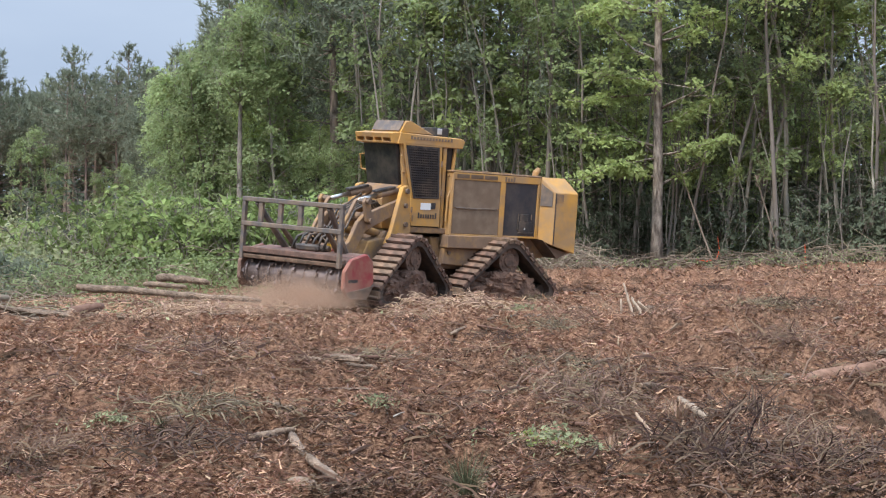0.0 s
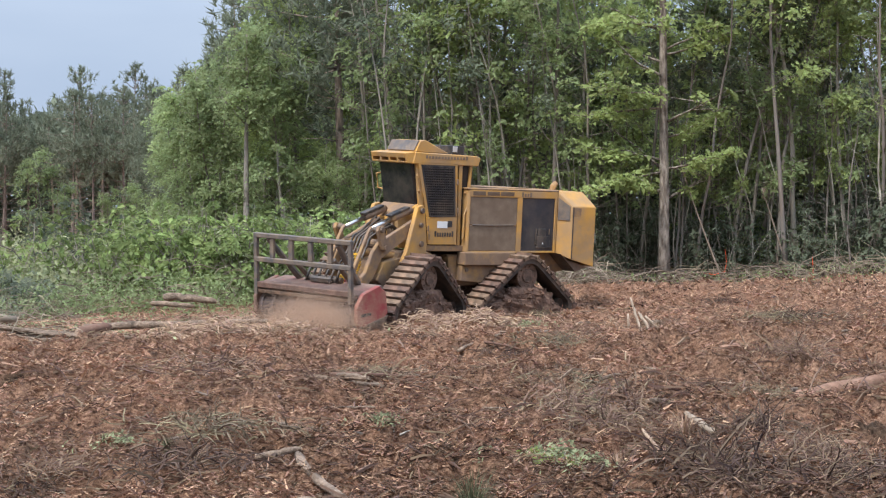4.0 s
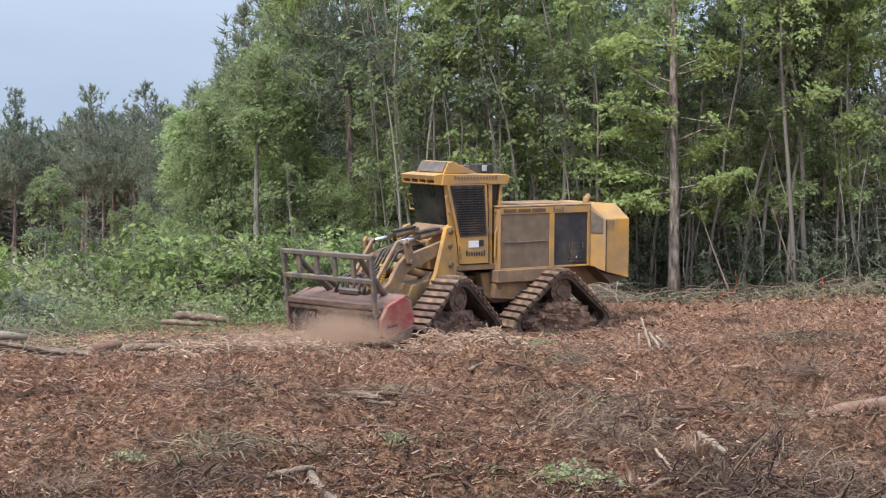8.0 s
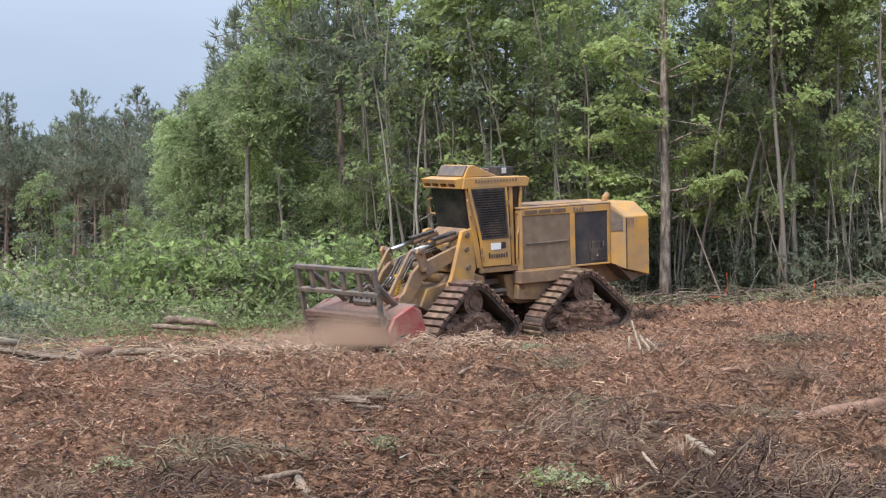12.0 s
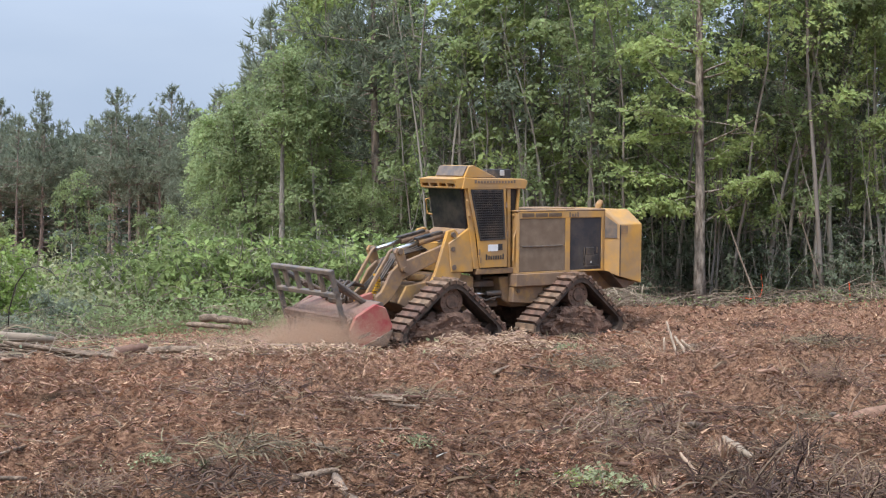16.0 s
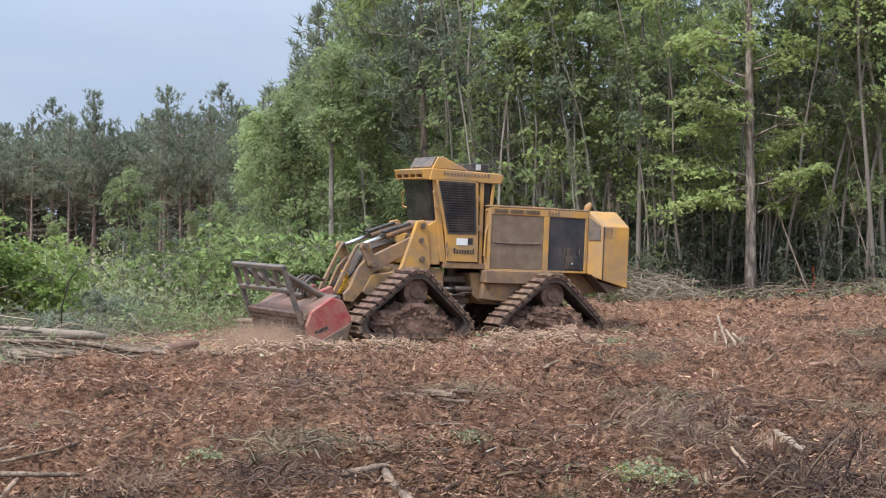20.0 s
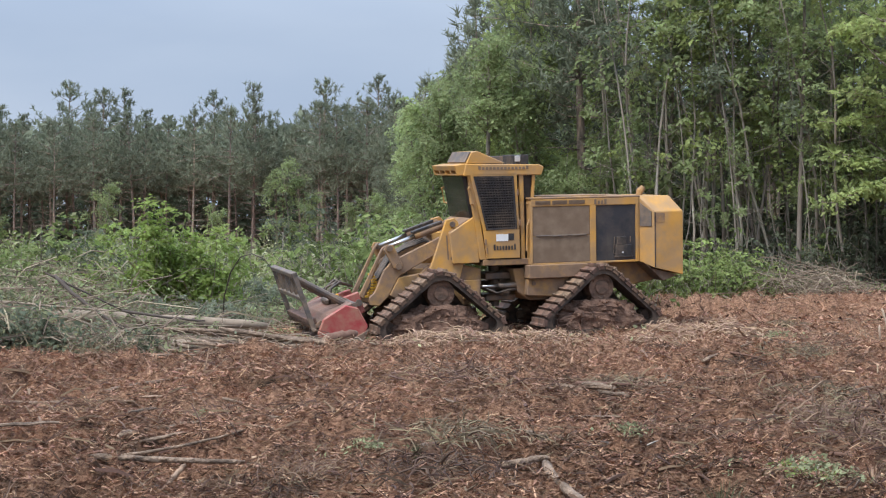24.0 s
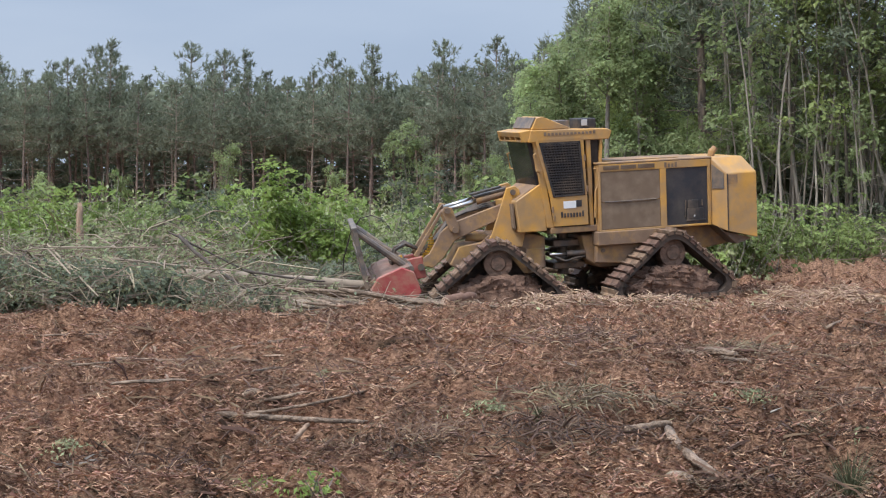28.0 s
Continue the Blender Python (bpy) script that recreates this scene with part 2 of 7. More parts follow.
M_DARKLOG = mat("dark_bark_log", (0.135, 0.075, 0.052), 0.9, 0, (5.0, 0.45), (0.22, 0.125, 0.085), 2.0, 0.5, 0.5, 16)
M_SPLIT = mat("split_pale_wood", (0.36, 0.255, 0.175), 0.85, 0, (4.0, 0.35), (0.22, 0.14, 0.09), 3.0, 0.5, 0.3, 30, stretch=(6, 6, 1))
M_BONE = mat("bleached_wood", (0.46, 0.37, 0.28), 0.85, 0, (4.0, 0.25), (0.32, 0.23, 0.16), 3.0, 0.45, 0.3, 30, stretch=(6, 6, 1))
M_BARK = mat("grey_hardwood_bark", (0.185, 0.155, 0.126), 0.95, 0, (3.0, 0.35), (0.30, 0.27, 0.22), 1.5, 0.5, 0.6, 10, rand=0.3, stretch=(3, 3, 0.7))
M_BARK_PALE = mat("pale_bark", (0.225, 0.200, 0.168), 0.95, 0, (3.0, 0.3), (0.22, 0.18, 0.14), 1.5, 0.5, 0.5, 10, rand=0.25, stretch=(3, 3, 0.7))
M_BARK_PINE = mat("pine_bark", (0.150, 0.124, 0.106), 0.95, 0, (4.0, 0.4), (0.32, 0.24, 0.18), 2.0, 0.5, 0.7, 9, rand=0.25, stretch=(3, 3, 0.8))
M_LEAF = mat("hardwood_leaves", (0.278, 0.334, 0.158), 0.55, 0, (0.9, 0.6), None, bump=0, rand=0.2, island=0.22, leaf=0.56)
# dark green leaves, darkened further to carry the shade inside the woods
M_LEAF_DARK_SHADED = mat("dark_and_shaded_leaves", (0.138, 0.160, 0.106), 0.55, 0, (0.9, 0.6), None, bump=0, rand=0.2, island=0.22, leaf=0.48)
M_LEAF_LIGHT = mat("fresh_leaves", (0.345, 0.408, 0.160), 0.5, 0, (0.9, 0.6), None, bump=0, rand=0.22, island=0.22, leaf=0.56)
M_LEAF_GREY = mat("wilting_leaves", (0.268, 0.285, 0.158), 0.65, 0, (1.2, 0.45), None, bump=0, rand=0.2, island=0.25, leaf=0.35)
M_NEEDLE = mat("pine_needles", (0.194, 0.217, 0.150), 0.65, 0, (0.5, 0.3), None, bump=0, rand=0.15, island=0.30, leaf=0.36)
M_REGROWTH = mat("yellow_green_regrowth", (0.215, 0.272, 0.098), 0.6, 0, (1.4, 0.5), None, bump=0, rand=0.28, island=0.2, leaf=0.38)
M_SPROUT = mat("bright_young_leaves", (0.252, 0.330, 0.095), 0.5, 0, (1.2, 0.3), None, bump=0, island=0.2, leaf=0.48)
M_BARK_BROWN = mat("brown_mottled_bark", (0.115, 0.086, 0.064), 0.95, 0, (3.0, 0.55), (0.31, 0.26, 0.21), 3.0, 0.55, 0.9, 9, stretch=(3, 3, 0.8))
M_REDWOOD = mat("torn_red_wood", (0.33, 0.19, 0.125), 0.9, 0, (6.0, 0.35), (0.17, 0.09, 0.055), 3.0, 0.6, 0.6, 18, stretch=(4, 4, 1))
M_DUST = mat("red_dust", (0.56, 0.40, 0.29), 1.0, 0, (2.0, 0.1), None, bump=0, island=0.05, leaf=0.5)
M_TAPE = mat("orange_flagging_tape", (0.75, 0.10, 0.03), 0.6, 0, (4.0, 0.1), None, bump=0)

# ---- building helpers ----
rng = np.random.default_rng(7)


def thing(name, label, category, group="", kind="", at=None):
    ob = tagged(new(name), label, category, group, kind)
    if at is not None:
        ob.matrix_world = at
    return ob


def mesh_of(name, bm, material, smooth=False):
    me = bpy.data.meshes.new(name)
    bm.to_mesh(me)
    bm.free()
    me.materials.append(material)
    if smooth:
        me.polygons.foreach_set("use_smooth", [True] * len(me.polygons))
    return me


def part(name, bm, material, parent, label="", smooth=False):
    """Links a bmesh as one mesh object under a thing or under a part."""
    ob = new(name, mesh_of(name, bm, material, smooth))
    if parent is not None:
        ob.parent = parent
    return tagged(ob, label)


def np_mesh(name, verts, faces, material, smooth=False):
    me = bpy.data.meshes.new(name)
    me.from_pydata(np.asarray(verts, float).tolist(), [], np.asarray(faces).tolist() if not isinstance(faces, list) else faces)
    me.materials.append(material)
    if smooth:
        me.polygons.foreach_set("use_smooth", [True] * len(me.polygons))
    return me


def box(bm, x0, x1, y0, y1, z0, z1, bevel=0.0):
    vs = [bm.verts.new((x, y, z)) for z in (z0, z1) for x, y in ((x0, y0), (x1, y0), (x1, y1), (x0, y1))]
    fs = [(0, 3, 2, 1), (4, 5, 6, 7), (0, 1, 5, 4), (1, 2, 6, 5), (2, 3, 7, 6), (3, 0, 4, 7)]
    made = [bm.faces.new([vs[i] for i in f]) for f in fs]
    bmesh.ops.recalc_face_normals(bm, faces=made)
    if bevel:
        bmesh.ops.bevel(bm, geom=list({e for f in made for e in f.edges}), offset=bevel, segments=1, affect="EDGES")
    return bm


def prism(bm, profile, y0, y1, bevel=0.0):
    """A profile in x, z drawn out from y0 to y1."""
    a = [bm.verts.new((x, y0, z)) for x, z in profile]
    b = [bm.verts.new((x, y1, z)) for x, z in profile]
    n = len(profile)
    made = [bm.faces.new(a), bm.faces.new(b[::-1])] + [bm.faces.new((a[i], b[i], b[(i + 1) % n], a[(i + 1) % n])) for i in range(n)]
    bmesh.ops.recalc_face_normals(bm, faces=made)
    if bevel:
        bmesh.ops.bevel(bm, geom=list({e for f in made for e in f.edges}), offset=bevel, segments=1, affect="EDGES")
    return bm


def loft(bm, rings):
    """Closed rings of equal count joined into a solid."""
    vs = [[bm.verts.new(p) for p in r] for r in rings]
    n = len(rings[0])
    made = []
    for a, b in zip(vs, vs[1:]):
        made += [bm.faces.new((a[i], a[(i + 1) % n], b[(i + 1) % n], b[i])) for i in range(n)]
    made += [bm.faces.new(vs[0][::-1]), bm.faces.new(vs[-1])]
    bmesh.ops.recalc_face_normals(bm, faces=made)
    return bm


def tube(bm, points, radii, n=8):
    """A round bar along points with a radius at each."""
    pts = [Vector(p) for p in points]
    if not hasattr(radii, "__len__"):
        radii = [radii] * len(pts)
    rings = []
    for i, p in enumerate(pts):
        d = (pts[min(i + 1, len(pts) - 1)] - pts[max(i - 1, 0)]).normalized()
        u = d.cross(Vector((0, 0, 1)) if abs(d.z) < 0.9 else Vector((1, 0, 0))).normalized()
        v = d.cross(u)
        rings.append([p + radii[i] * (math.cos(k * 2 * math.pi / n) * u + math.sin(k * 2 * math.pi / n) * v) for k in range(n)])
    return loft(bm, rings)


def B():
    return bmesh.new()


def value_noise(x, y, seed):
    """Smooth noise from -1 to 1 on arrays."""
    xi, yi = np.floor(x).astype(int), np.floor(y).astype(int)
    fx, fy = x - xi, y - yi
    fx, fy = fx * fx * (3 - 2 * fx), fy * fy * (3 - 2 * fy)

    def h(i, j):
        k = (i * 374761393 + j * 668265263 + seed * 974711) & 0x7FFFFFFF
        k = ((k ^ (k >> 13)) * 1274126177) & 0x7FFFFFFF
        return (k ^ (k >> 16)) % 65536 / 32768.0 - 1
    return (h(xi, yi) * (1 - fx) + h(xi + 1, yi) * fx) * (1 - fy) + (h(xi, yi + 1) * (1 - fx) + h(xi + 1, yi + 1) * fx) * fy


def clearing(x, y):
    """1 on the cleared ground, 0 under the brush and the woods."""
    az = np.degrees(np.arctan2(x, np.maximum(y, 1.0)))
    edge = np.interp(az, [-24, -10, -7, -4.5, 0, 3, 6, 25], [25.0, 25.6, 28.0, 34.0, 34.5, 39.0, 43.5, 43.5])
    return np.clip((edge - np.hypot(x, y)) / 1.2, 0, 1)


def lumps(x, y):
    """Clods and wads of mulch a hand or two across, with sharp hollows between them."""
    return np.sqrt(np.abs(value_noise(x * 4.6, y * 6.0, 5) + 0.35 * value_noise(x * 11, y * 12, 15)))


def ground_z(x, y):
    x, y = np.asarray(x, float), np.asarray(y, float)
    c = clearing(x, y) * np.clip((y - 4) / 4, 0, 1)
    z = 0.10 * value_noise(x * 0.35, y * 0.35, 1) + 0.075 * value_noise(x * 0.9, y * 0.9, 2)
    # ridges of heaped mulch, clods and torn fibre, each finer than the last
    def ledge(v, w):
        v = np.clip(v / w + 0.5, 0, 1)
        return v * v * (3 - 2 * v)
    fray = 0.25 * value_noise(x * 4.5, y * 4.5, 9) + 0.05 * value_noise(x * 13, y * 13, 10)
    z = z + c * (0.20 * ledge(value_noise(x * 0.32 + 3, y * 1.0, 8) + fray, 0.6) + 0.17 * ledge(value_noise(x * 0.85, y * 2.1, 3) + fray, 0.5)
                 + 0.16 * ledge(value_noise(x * 3.1, y * 4.6, 4) + fray, 0.45) + 0.15 * lumps(x, y)
                 + 0.05 * np.abs(value_noise(x * 17, y * 19, 6)) + 0.03 * value_noise(x * 36, y * 36, 7) - 0.41)
    z = z + 0.05 * np.exp(-((y - 29.4) / 0.7) ** 2) * np.clip((x + 6) / 3, 0, 1)
    z = z + 0.35 * np.exp(-((x - 16.0) / 3.0) ** 2 - ((y - 40.0) / 2.5) ** 2)
    z = z + 0.26 * np.exp(-((x - 3.3) / 0.6) ** 2 - ((y - 10.7) / 0.5) ** 2) + 0.22 * np.exp(-((x - 5.9) / 0.7) ** 2 - ((y - 25.8) / 0.6) ** 2) + 0.22 * np.exp(-((x - 6.05) / 0.5) ** 2 - ((y - 18.7) / 0.45) ** 2)
    near_machine = np.exp(-((x - 1.2) / 7.5) ** 4 - ((y - 33.6) / 3.4) ** 4)
    dug = np.exp(-((x + 1.5) / 8.0) ** 4 - ((y - 28.8) / 3.0) ** 4)
    heap = np.exp(-((x + 1.5) / 0.9) ** 2 - ((y - 29.6) / 0.5) ** 2) + 0.6 * np.exp(-((x - 0.4) / 1.2) ** 2 - ((y - 29.9) / 0.5) ** 2)
    return z * (1 - np.maximum(0.55 * near_machine, 0.5 * dug)) - 0.26 * near_machine - 0.30 * dug + 0.20 * heap + 0.34 * np.exp(-((x - 3.4) / 1.3) ** 4 - ((y - 31.0) / 0.5) ** 2) * (0.8 + 0.2 * value_noise(x * 2.5, y * 2.5, 31))


# ---- ground ----
def build_ground():
    # one round sheet, finest over the cleared field
    xs = np.radians(np.concatenate([np.arange(-180, -26, 8), np.arange(-23, 23.01, 0.085), np.arange(26, 181, 7)]))
    ys = np.concatenate([[0, 2, 5, 7.5, 8.3], np.exp(np.arange(math.log(8.6), math.log(46), 0.0040)), np.arange(47, 64, 1.5), [70, 80, 95, 120, 160, 240, 400, 1200, 4000]])
    A, R = np.meshgrid(xs, ys)
    X, Y = R * np.sin(A), R * np.cos(A)
    Z = ground_z(X, Y)
    nx, ny = len(xs), len(ys)
    idx = np.arange(nx * ny).reshape(ny, nx)
    faces = np.stack([idx[:-1, :-1], idx[:-1, 1:], idx[1:, 1:], idx[1:, :-1]], -1).reshape(-1, 4)
    ob = new("ground", np_mesh("ground", np.stack([X, Y, Z], -1).reshape(-1, 3), faces, M_SOIL, True))
    tagged(ob, "churned red clay ground covered with shredded wood", "ground", kind="structure")


build_ground()


def sticks_mesh(name, centre, length, thick, heading, tilt, material, bow=0.0, flat=0.6):
    """Many short bars (six-sided, tapered) in one mesh."""
    n = len(length)
    d = np.stack([np.cos(heading) * np.cos(tilt), np.sin(heading) * np.cos(tilt), np.sin(tilt)], -1)
    u = np.stack([-np.sin(heading), np.cos(heading), np.zeros(n)], -1)
    w = np.cross(d, u)
    V = []
    for s, k in ((-0.5, 0.9), (0.08, 1.0), (0.5, 0.45)):
        mid = centre + d * (length * s)[:, None] + (w * (bow * length * (0.25 - s * s) * 4)[:, None] if bow else 0)
        for a in (0, 2.1, 4.2):
            V.append(mid + (u * math.cos(a) + w * math.sin(a) * flat) * (thick * k)[:, None])
    V = np.stack(V, 1).reshape(-1, 3)
    f = []
    for r in (0, 3):
        for i in range(3):
            f.append((r + i, r + (i + 1) % 3, r + 3 + (i + 1) % 3, r + 3 + i))
    F = (np.arange(n) * 9)[:, None, None] + np.array(f)[None]
    return np_mesh(name, V, F.reshape(-1, 4), material)


def chips_mesh(name, centre, length, thick, heading, tilt, material):
    """Many small torn splinters, each twisted its own way, in one mesh."""
    n = len(length)
    d = np.stack([np.cos(heading) * np.cos(tilt), np.sin(heading) * np.cos(tilt), np.sin(tilt)], -1)
    u = np.stack([-np.sin(heading), np.cos(heading), np.zeros(n)], -1)
    w = np.cross(d, u)
    V = []
    for s, k in ((-0.5, 1.0), (0.5, 0.45)):
        mid = centre + d * (length * s)[:, None]
        a = rng.normal(0.4, 0.6, n)
        side = u * np.cos(a)[:, None] - w * np.sin(a)[:, None]
        V += [mid + side * (thick * k)[:, None], mid - side * (thick * k)[:, None]]
    V = np.stack(V, 1).reshape(-1, 3)
    F = (np.arange(n) * 4)[:, None] + np.array([0, 1, 3, 2])[None]
    return np_mesh(name, V, F, material)


def scatter(n, y0, y1, power=1.0):
    """Places over the part of the clearing that is in view, denser near the camera."""
    y = y0 * (y1 / y0) ** (rng.random(n) ** power)
    x = (rng.random(n) * 2 - 1) * (0.41 * y + 0.5)
    return x, y


def litter(name, label, n, y0, y1, power, lmean, tmean, material, tilt=0.18, fine=False, patchy=-0.75, side=None, where=None, bow=0.06, lift=0.0):
    x, y = scatter(n, y0, y1, power)
    if side is not None:
        x = side + np.abs(x)
    patch = value_noise(x * 0.85, y * 2.1, 3) + 0.6 * value_noise(x * 2.5, y * 3.5, 22)
    keep = (clearing(x, y) > 0.2) & (patch > patchy + 0.5 * rng.random(n)) & (rng.random(n) < np.interp(y, [37, 42], [1, 0.5]))
    if where:
        # only in loose drifts of their own
        seed, least = where
        drift = value_noise(x * 0.45, y * 0.8, seed) + 0.5 * value_noise(x * 1.6, y * 2.4, seed + 1)
        keep &= drift > least + 0.35 * rng.random(n)
    keep &= lumps(x, y) > 0.16 + 0.25 * rng.random(n)
    x, y, patch = x[keep], y[keep], patch[keep]
    k = len(x)
    length = lmean * np.minimum(np.exp(rng.normal(0, 0.5, k)), 2.4)
    thick = tmean * np.exp(rng.normal(0, 0.45, k))
    ti = rng.normal(0, tilt, k)
    # the shreds lie in loose mats, thickest on the ridges
    z = ground_z(x, y) + thick * 0.5 + np.abs(np.sin(ti)) * length * 0.4 + lift + (0.02 + 0.09 * np.clip(patch, 0, 1)) * rng.random(k) ** 1.3 * (0.6 if fine else 1.0)
    head = rng.normal(0.05, 0.62, k)
    c = np.stack([x, y, z], -1)
    me = chips_mesh(name, c, length, thick, head, ti, material) if fine else sticks_mesh(name, c, length, thick, head, ti, material, bow=bow)
    tagged(new(name, me), label, "debris", kind="stuff")


# ---- the mulching machine ----
def bar_text(parent, name, x0, x1, z0, z1, y, material, n, label=""):
    """A row of plain upright bars in place of lettering."""
    bm = B()
    w = (x1 - x0) / n
    for i in range(n):
        h = (z1 - z0) * (1.0 if i in (0, n - 1) else 0.72)
        box(bm, x0 + i * w, x0 + i * w + w * 0.62, y, y + 0.006, z0, z0 + h)
    return part(name, bm, material, parent, label)


def track_points():
    """The outline of a track: a triangle round the drive wheel and two idlers, as points x, z."""
    wheels = ((0.0, 0.82, 0.40), (-1.05, 0.13, 0.22), (1.08, 0.13, 0.22))
    ends = []
    for i in range(3):
        x0, z0, r0 = wheels[i]
        x1, z1, r1 = wheels[(i + 1) % 3]
        a = math.atan2(z1 - z0, x1 - x0) - math.pi / 2 + math.asin((r0 - r1) / math.dist((x0, z0), (x1, z1)))
        ends.append((x0 + r0 * math.cos(a), z0 + r0 * math.sin(a), x1 + r1 * math.cos(a), z1 + r1 * math.sin(a), a))
    line = []
    for i in range(3):
        ax, az, bx, bz, a = ends[i]
        line += [(ax + (bx - ax) * k / 11, az + (bz - az) * k / 11) for k in range(12)]
        cx, cz, r = wheels[(i + 1) % 3]
        turn = (ends[(i + 1) % 3][4] - a) % (2 * math.pi)
        line += [(cx + r * math.cos(a + turn * k / 8), cz + r * math.sin(a + turn * k / 8)) for k in range(1, 8)]
    return line


TRACK = track_points()
TRACK_S = [0.0]
for p, q in zip(TRACK, TRACK[1:] + TRACK[:1]):
    TRACK_S.append(TRACK_S[-1] + math.dist(p, q))
TRACK_LEN = TRACK_S[-1]
SHOES = 34


def track_point(s):
    s %= TRACK_LEN
    i = next(k for k in range(len(TRACK)) if TRACK_S[k + 1] >= s)
    p, q = TRACK[i], TRACK[(i + 1) % len(TRACK)]
    k = (s - TRACK_S[i]) / max(1e-6, TRACK_S[i + 1] - TRACK_S[i])
    return p[0] + (q[0] - p[0]) * k, p[1] + (q[1] - p[1]) * k


def shoe_pose(s):
    x, z = track_point(s)
    a, b = track_point(s - 0.1), track_point(s + 0.1)
    return pose(x, 0, z, 0, -math.degrees(math.atan2(b[1] - a[1], b[0] - a[0])), 0)


def shoe_mesh():
    bm = B()
    box(bm, -0.080, 0.080, -0.31, 0.31, -0.030, 0.0, 0.006)
    prism(bm, [(-0.080, -0.030), (-0.074, -0.066), (-0.046, -0.066), (-0.016, -0.030)], -0.30, 0.30)
    for y in (-0.30, 0.24):
        box(bm, -0.06, 0.06, y, y + 0.06, 0.0, 0.05)
    return mesh_of("track_shoe", bm, M_TRACK)


SHOE = shoe_mesh()


def lumpy(bm, cx, cz, y0, y1, rx, rz, seed, n=16, m=64):
    """An uneven mound of mud pressed between the wheels."""
    rings = []
    for j in range(n):
        f = j / (n - 1)
        y = y0 + (y1 - y0) * f
        k = 0.80 + 0.20 * math.sin(math.pi * f)
        ring = []
        for i in range(m):
            a = i * 2 * math.pi / m
            d = k * (0.92 + 0.30 * noise.noise((math.cos(a) * 2.2 + seed, math.sin(a) * 2.2, f * 3)) + 0.16 * noise.noise((math.cos(a) * 6 + seed, math.sin(a) * 6, f * 7)) + 0.08 * noise.noise((math.cos(a) * 15 + seed, math.sin(a) * 15, f * 17)))
            ring.append((cx + rx * d * math.cos(a), y + 0.05 * noise.noise((a * 3, f * 5, seed)), cz + rz * d * math.sin(a)))
        rings.append(ring)
    return loft(bm, rings)


def track_unit(machine, name, label, seed):
    """A triangular track with its drive wheel, idlers, frame and packed mud; the origin is on the ground under the drive wheel."""
    bm = B()
    prism(bm, [(-0.98, 0.05), (0.98, 0.05), (0.98, 0.18), (0.25, 0.45), (0.10, 0.84), (-0.10, 0.84), (-0.25, 0.45), (-0.98, 0.18)], -0.12, 0.12, 0.02)
    unit = part(name, bm, M_TRACK, machine, label)
    bm = B()
    tube(bm, [(0, -0.2, 0.80), (0, 0.17, 0.80)], 0.27, 20)
    tube(bm, [(0, 0.17, 0.80), (0, 0.20, 0.80)], [0.15, 0.13], 16)
    for k in range(10):
        a = k * math.pi / 5
        tube(bm, [(0.20 * math.cos(a), 0.15, 0.80 + 0.20 * math.sin(a)), (0.20 * math.cos(a), 0.19, 0.80 + 0.20 * math.sin(a))], 0.02, 6)
    part("drive_wheel", bm, M_HUB, unit, "mud-caked drive wheel with a ring of bolts")
    for x in (-1.05, 1.08):
        bm = B()
        tube(bm, [(x, -0.16, 0.13), (x, 0.08, 0.13)], 0.175, 16)
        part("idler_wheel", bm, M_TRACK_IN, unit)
    for x in (-0.5, 0.0, 0.5):
        bm = B()
        tube(bm, [(x, -0.16, 0.03), (x, 0.16, 0.03)], 0.10, 12)
        part("road_roller", bm, M_TRACK, unit)
    bm = B()
    lumpy(bm, 0.0, 0.14, -0.22, 0.25, 0.92, 0.46, seed)
    pick = np.random.default_rng(int(seed * 10))
    for k in range(45):
        x = float(pick.normal(0, 0.44))
        top = 0.60 - 0.58 * (x / 0.9) ** 2
        if top < 0.04:
            continue
        z, s = top * float(pick.random()) ** 0.7 - 0.05, 0.012 + 0.034 * float(pick.random()) ** 2
        c = Vector((x, 0.24 + 0.05 * float(pick.random()), z))
        spin = pose(0, 0, 0, *(float(a) for a in pick.random(3) * 360)).to_3x3()
        ring = [spin @ (Vector(pick.normal(0, 0.3, 3)) + Vector((p, q, r))) for r in (-0.7, 0.7) for p, q in ((-0.8, -0.8), (0.8, -0.8), (0.8, 0.8), (-0.8, 0.8))]
        loft(bm, [[c + v * s for v in ring[:4]], [c + v * s for v in ring[4:]]])
    part("packed_mud", bm, M_MUD, unit, "red mud packed between the wheels")
    # added dark sheet: darkens the open triangle and hides the yellow frame behind
    bm = B()
    prism(bm, [(-0.92, 0.05), (0.95, 0.05), (0.22, 0.98), (-0.22, 0.98)], -0.262, -0.235)
    part("inner_guard", bm, M_TRACK_IN, unit, "added dark backing sheet inside the track")
    bm = B()
    n = len(TRACK)
    inner = [(p[0] * 0.87, 0.33 + (p[1] - 0.33) * 0.83) for p in TRACK]
    va = [[bm.verts.new((p[0], y, p[1])) for p in inner] for y in (-0.27, 0.27)]
    vo = [[bm.verts.new((p[0], y, p[1])) for p in TRACK] for y in (-0.27, 0.27)]
    for i in range(n):
        j = (i + 1) % n
        for q in ((va[0][i], va[0][j], va[1][j], va[1][i]), (vo[0][i], vo[1][i], vo[1][j], vo[0][j]), (va[1][i], va[1][j], vo[1][j], vo[1][i]), (va[0][i], vo[0][i], vo[0][j], va[0][j])):
            bm.faces.new(q)
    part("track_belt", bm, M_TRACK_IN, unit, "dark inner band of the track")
    shoes = []
    for i in range(SHOES):
        sh = new("track_shoe", SHOE)
        sh.parent = unit
        sh.matrix_basis = shoe_pose(i * TRACK_LEN / SHOES)
        shoes.append(sh)
    return unit, shoes


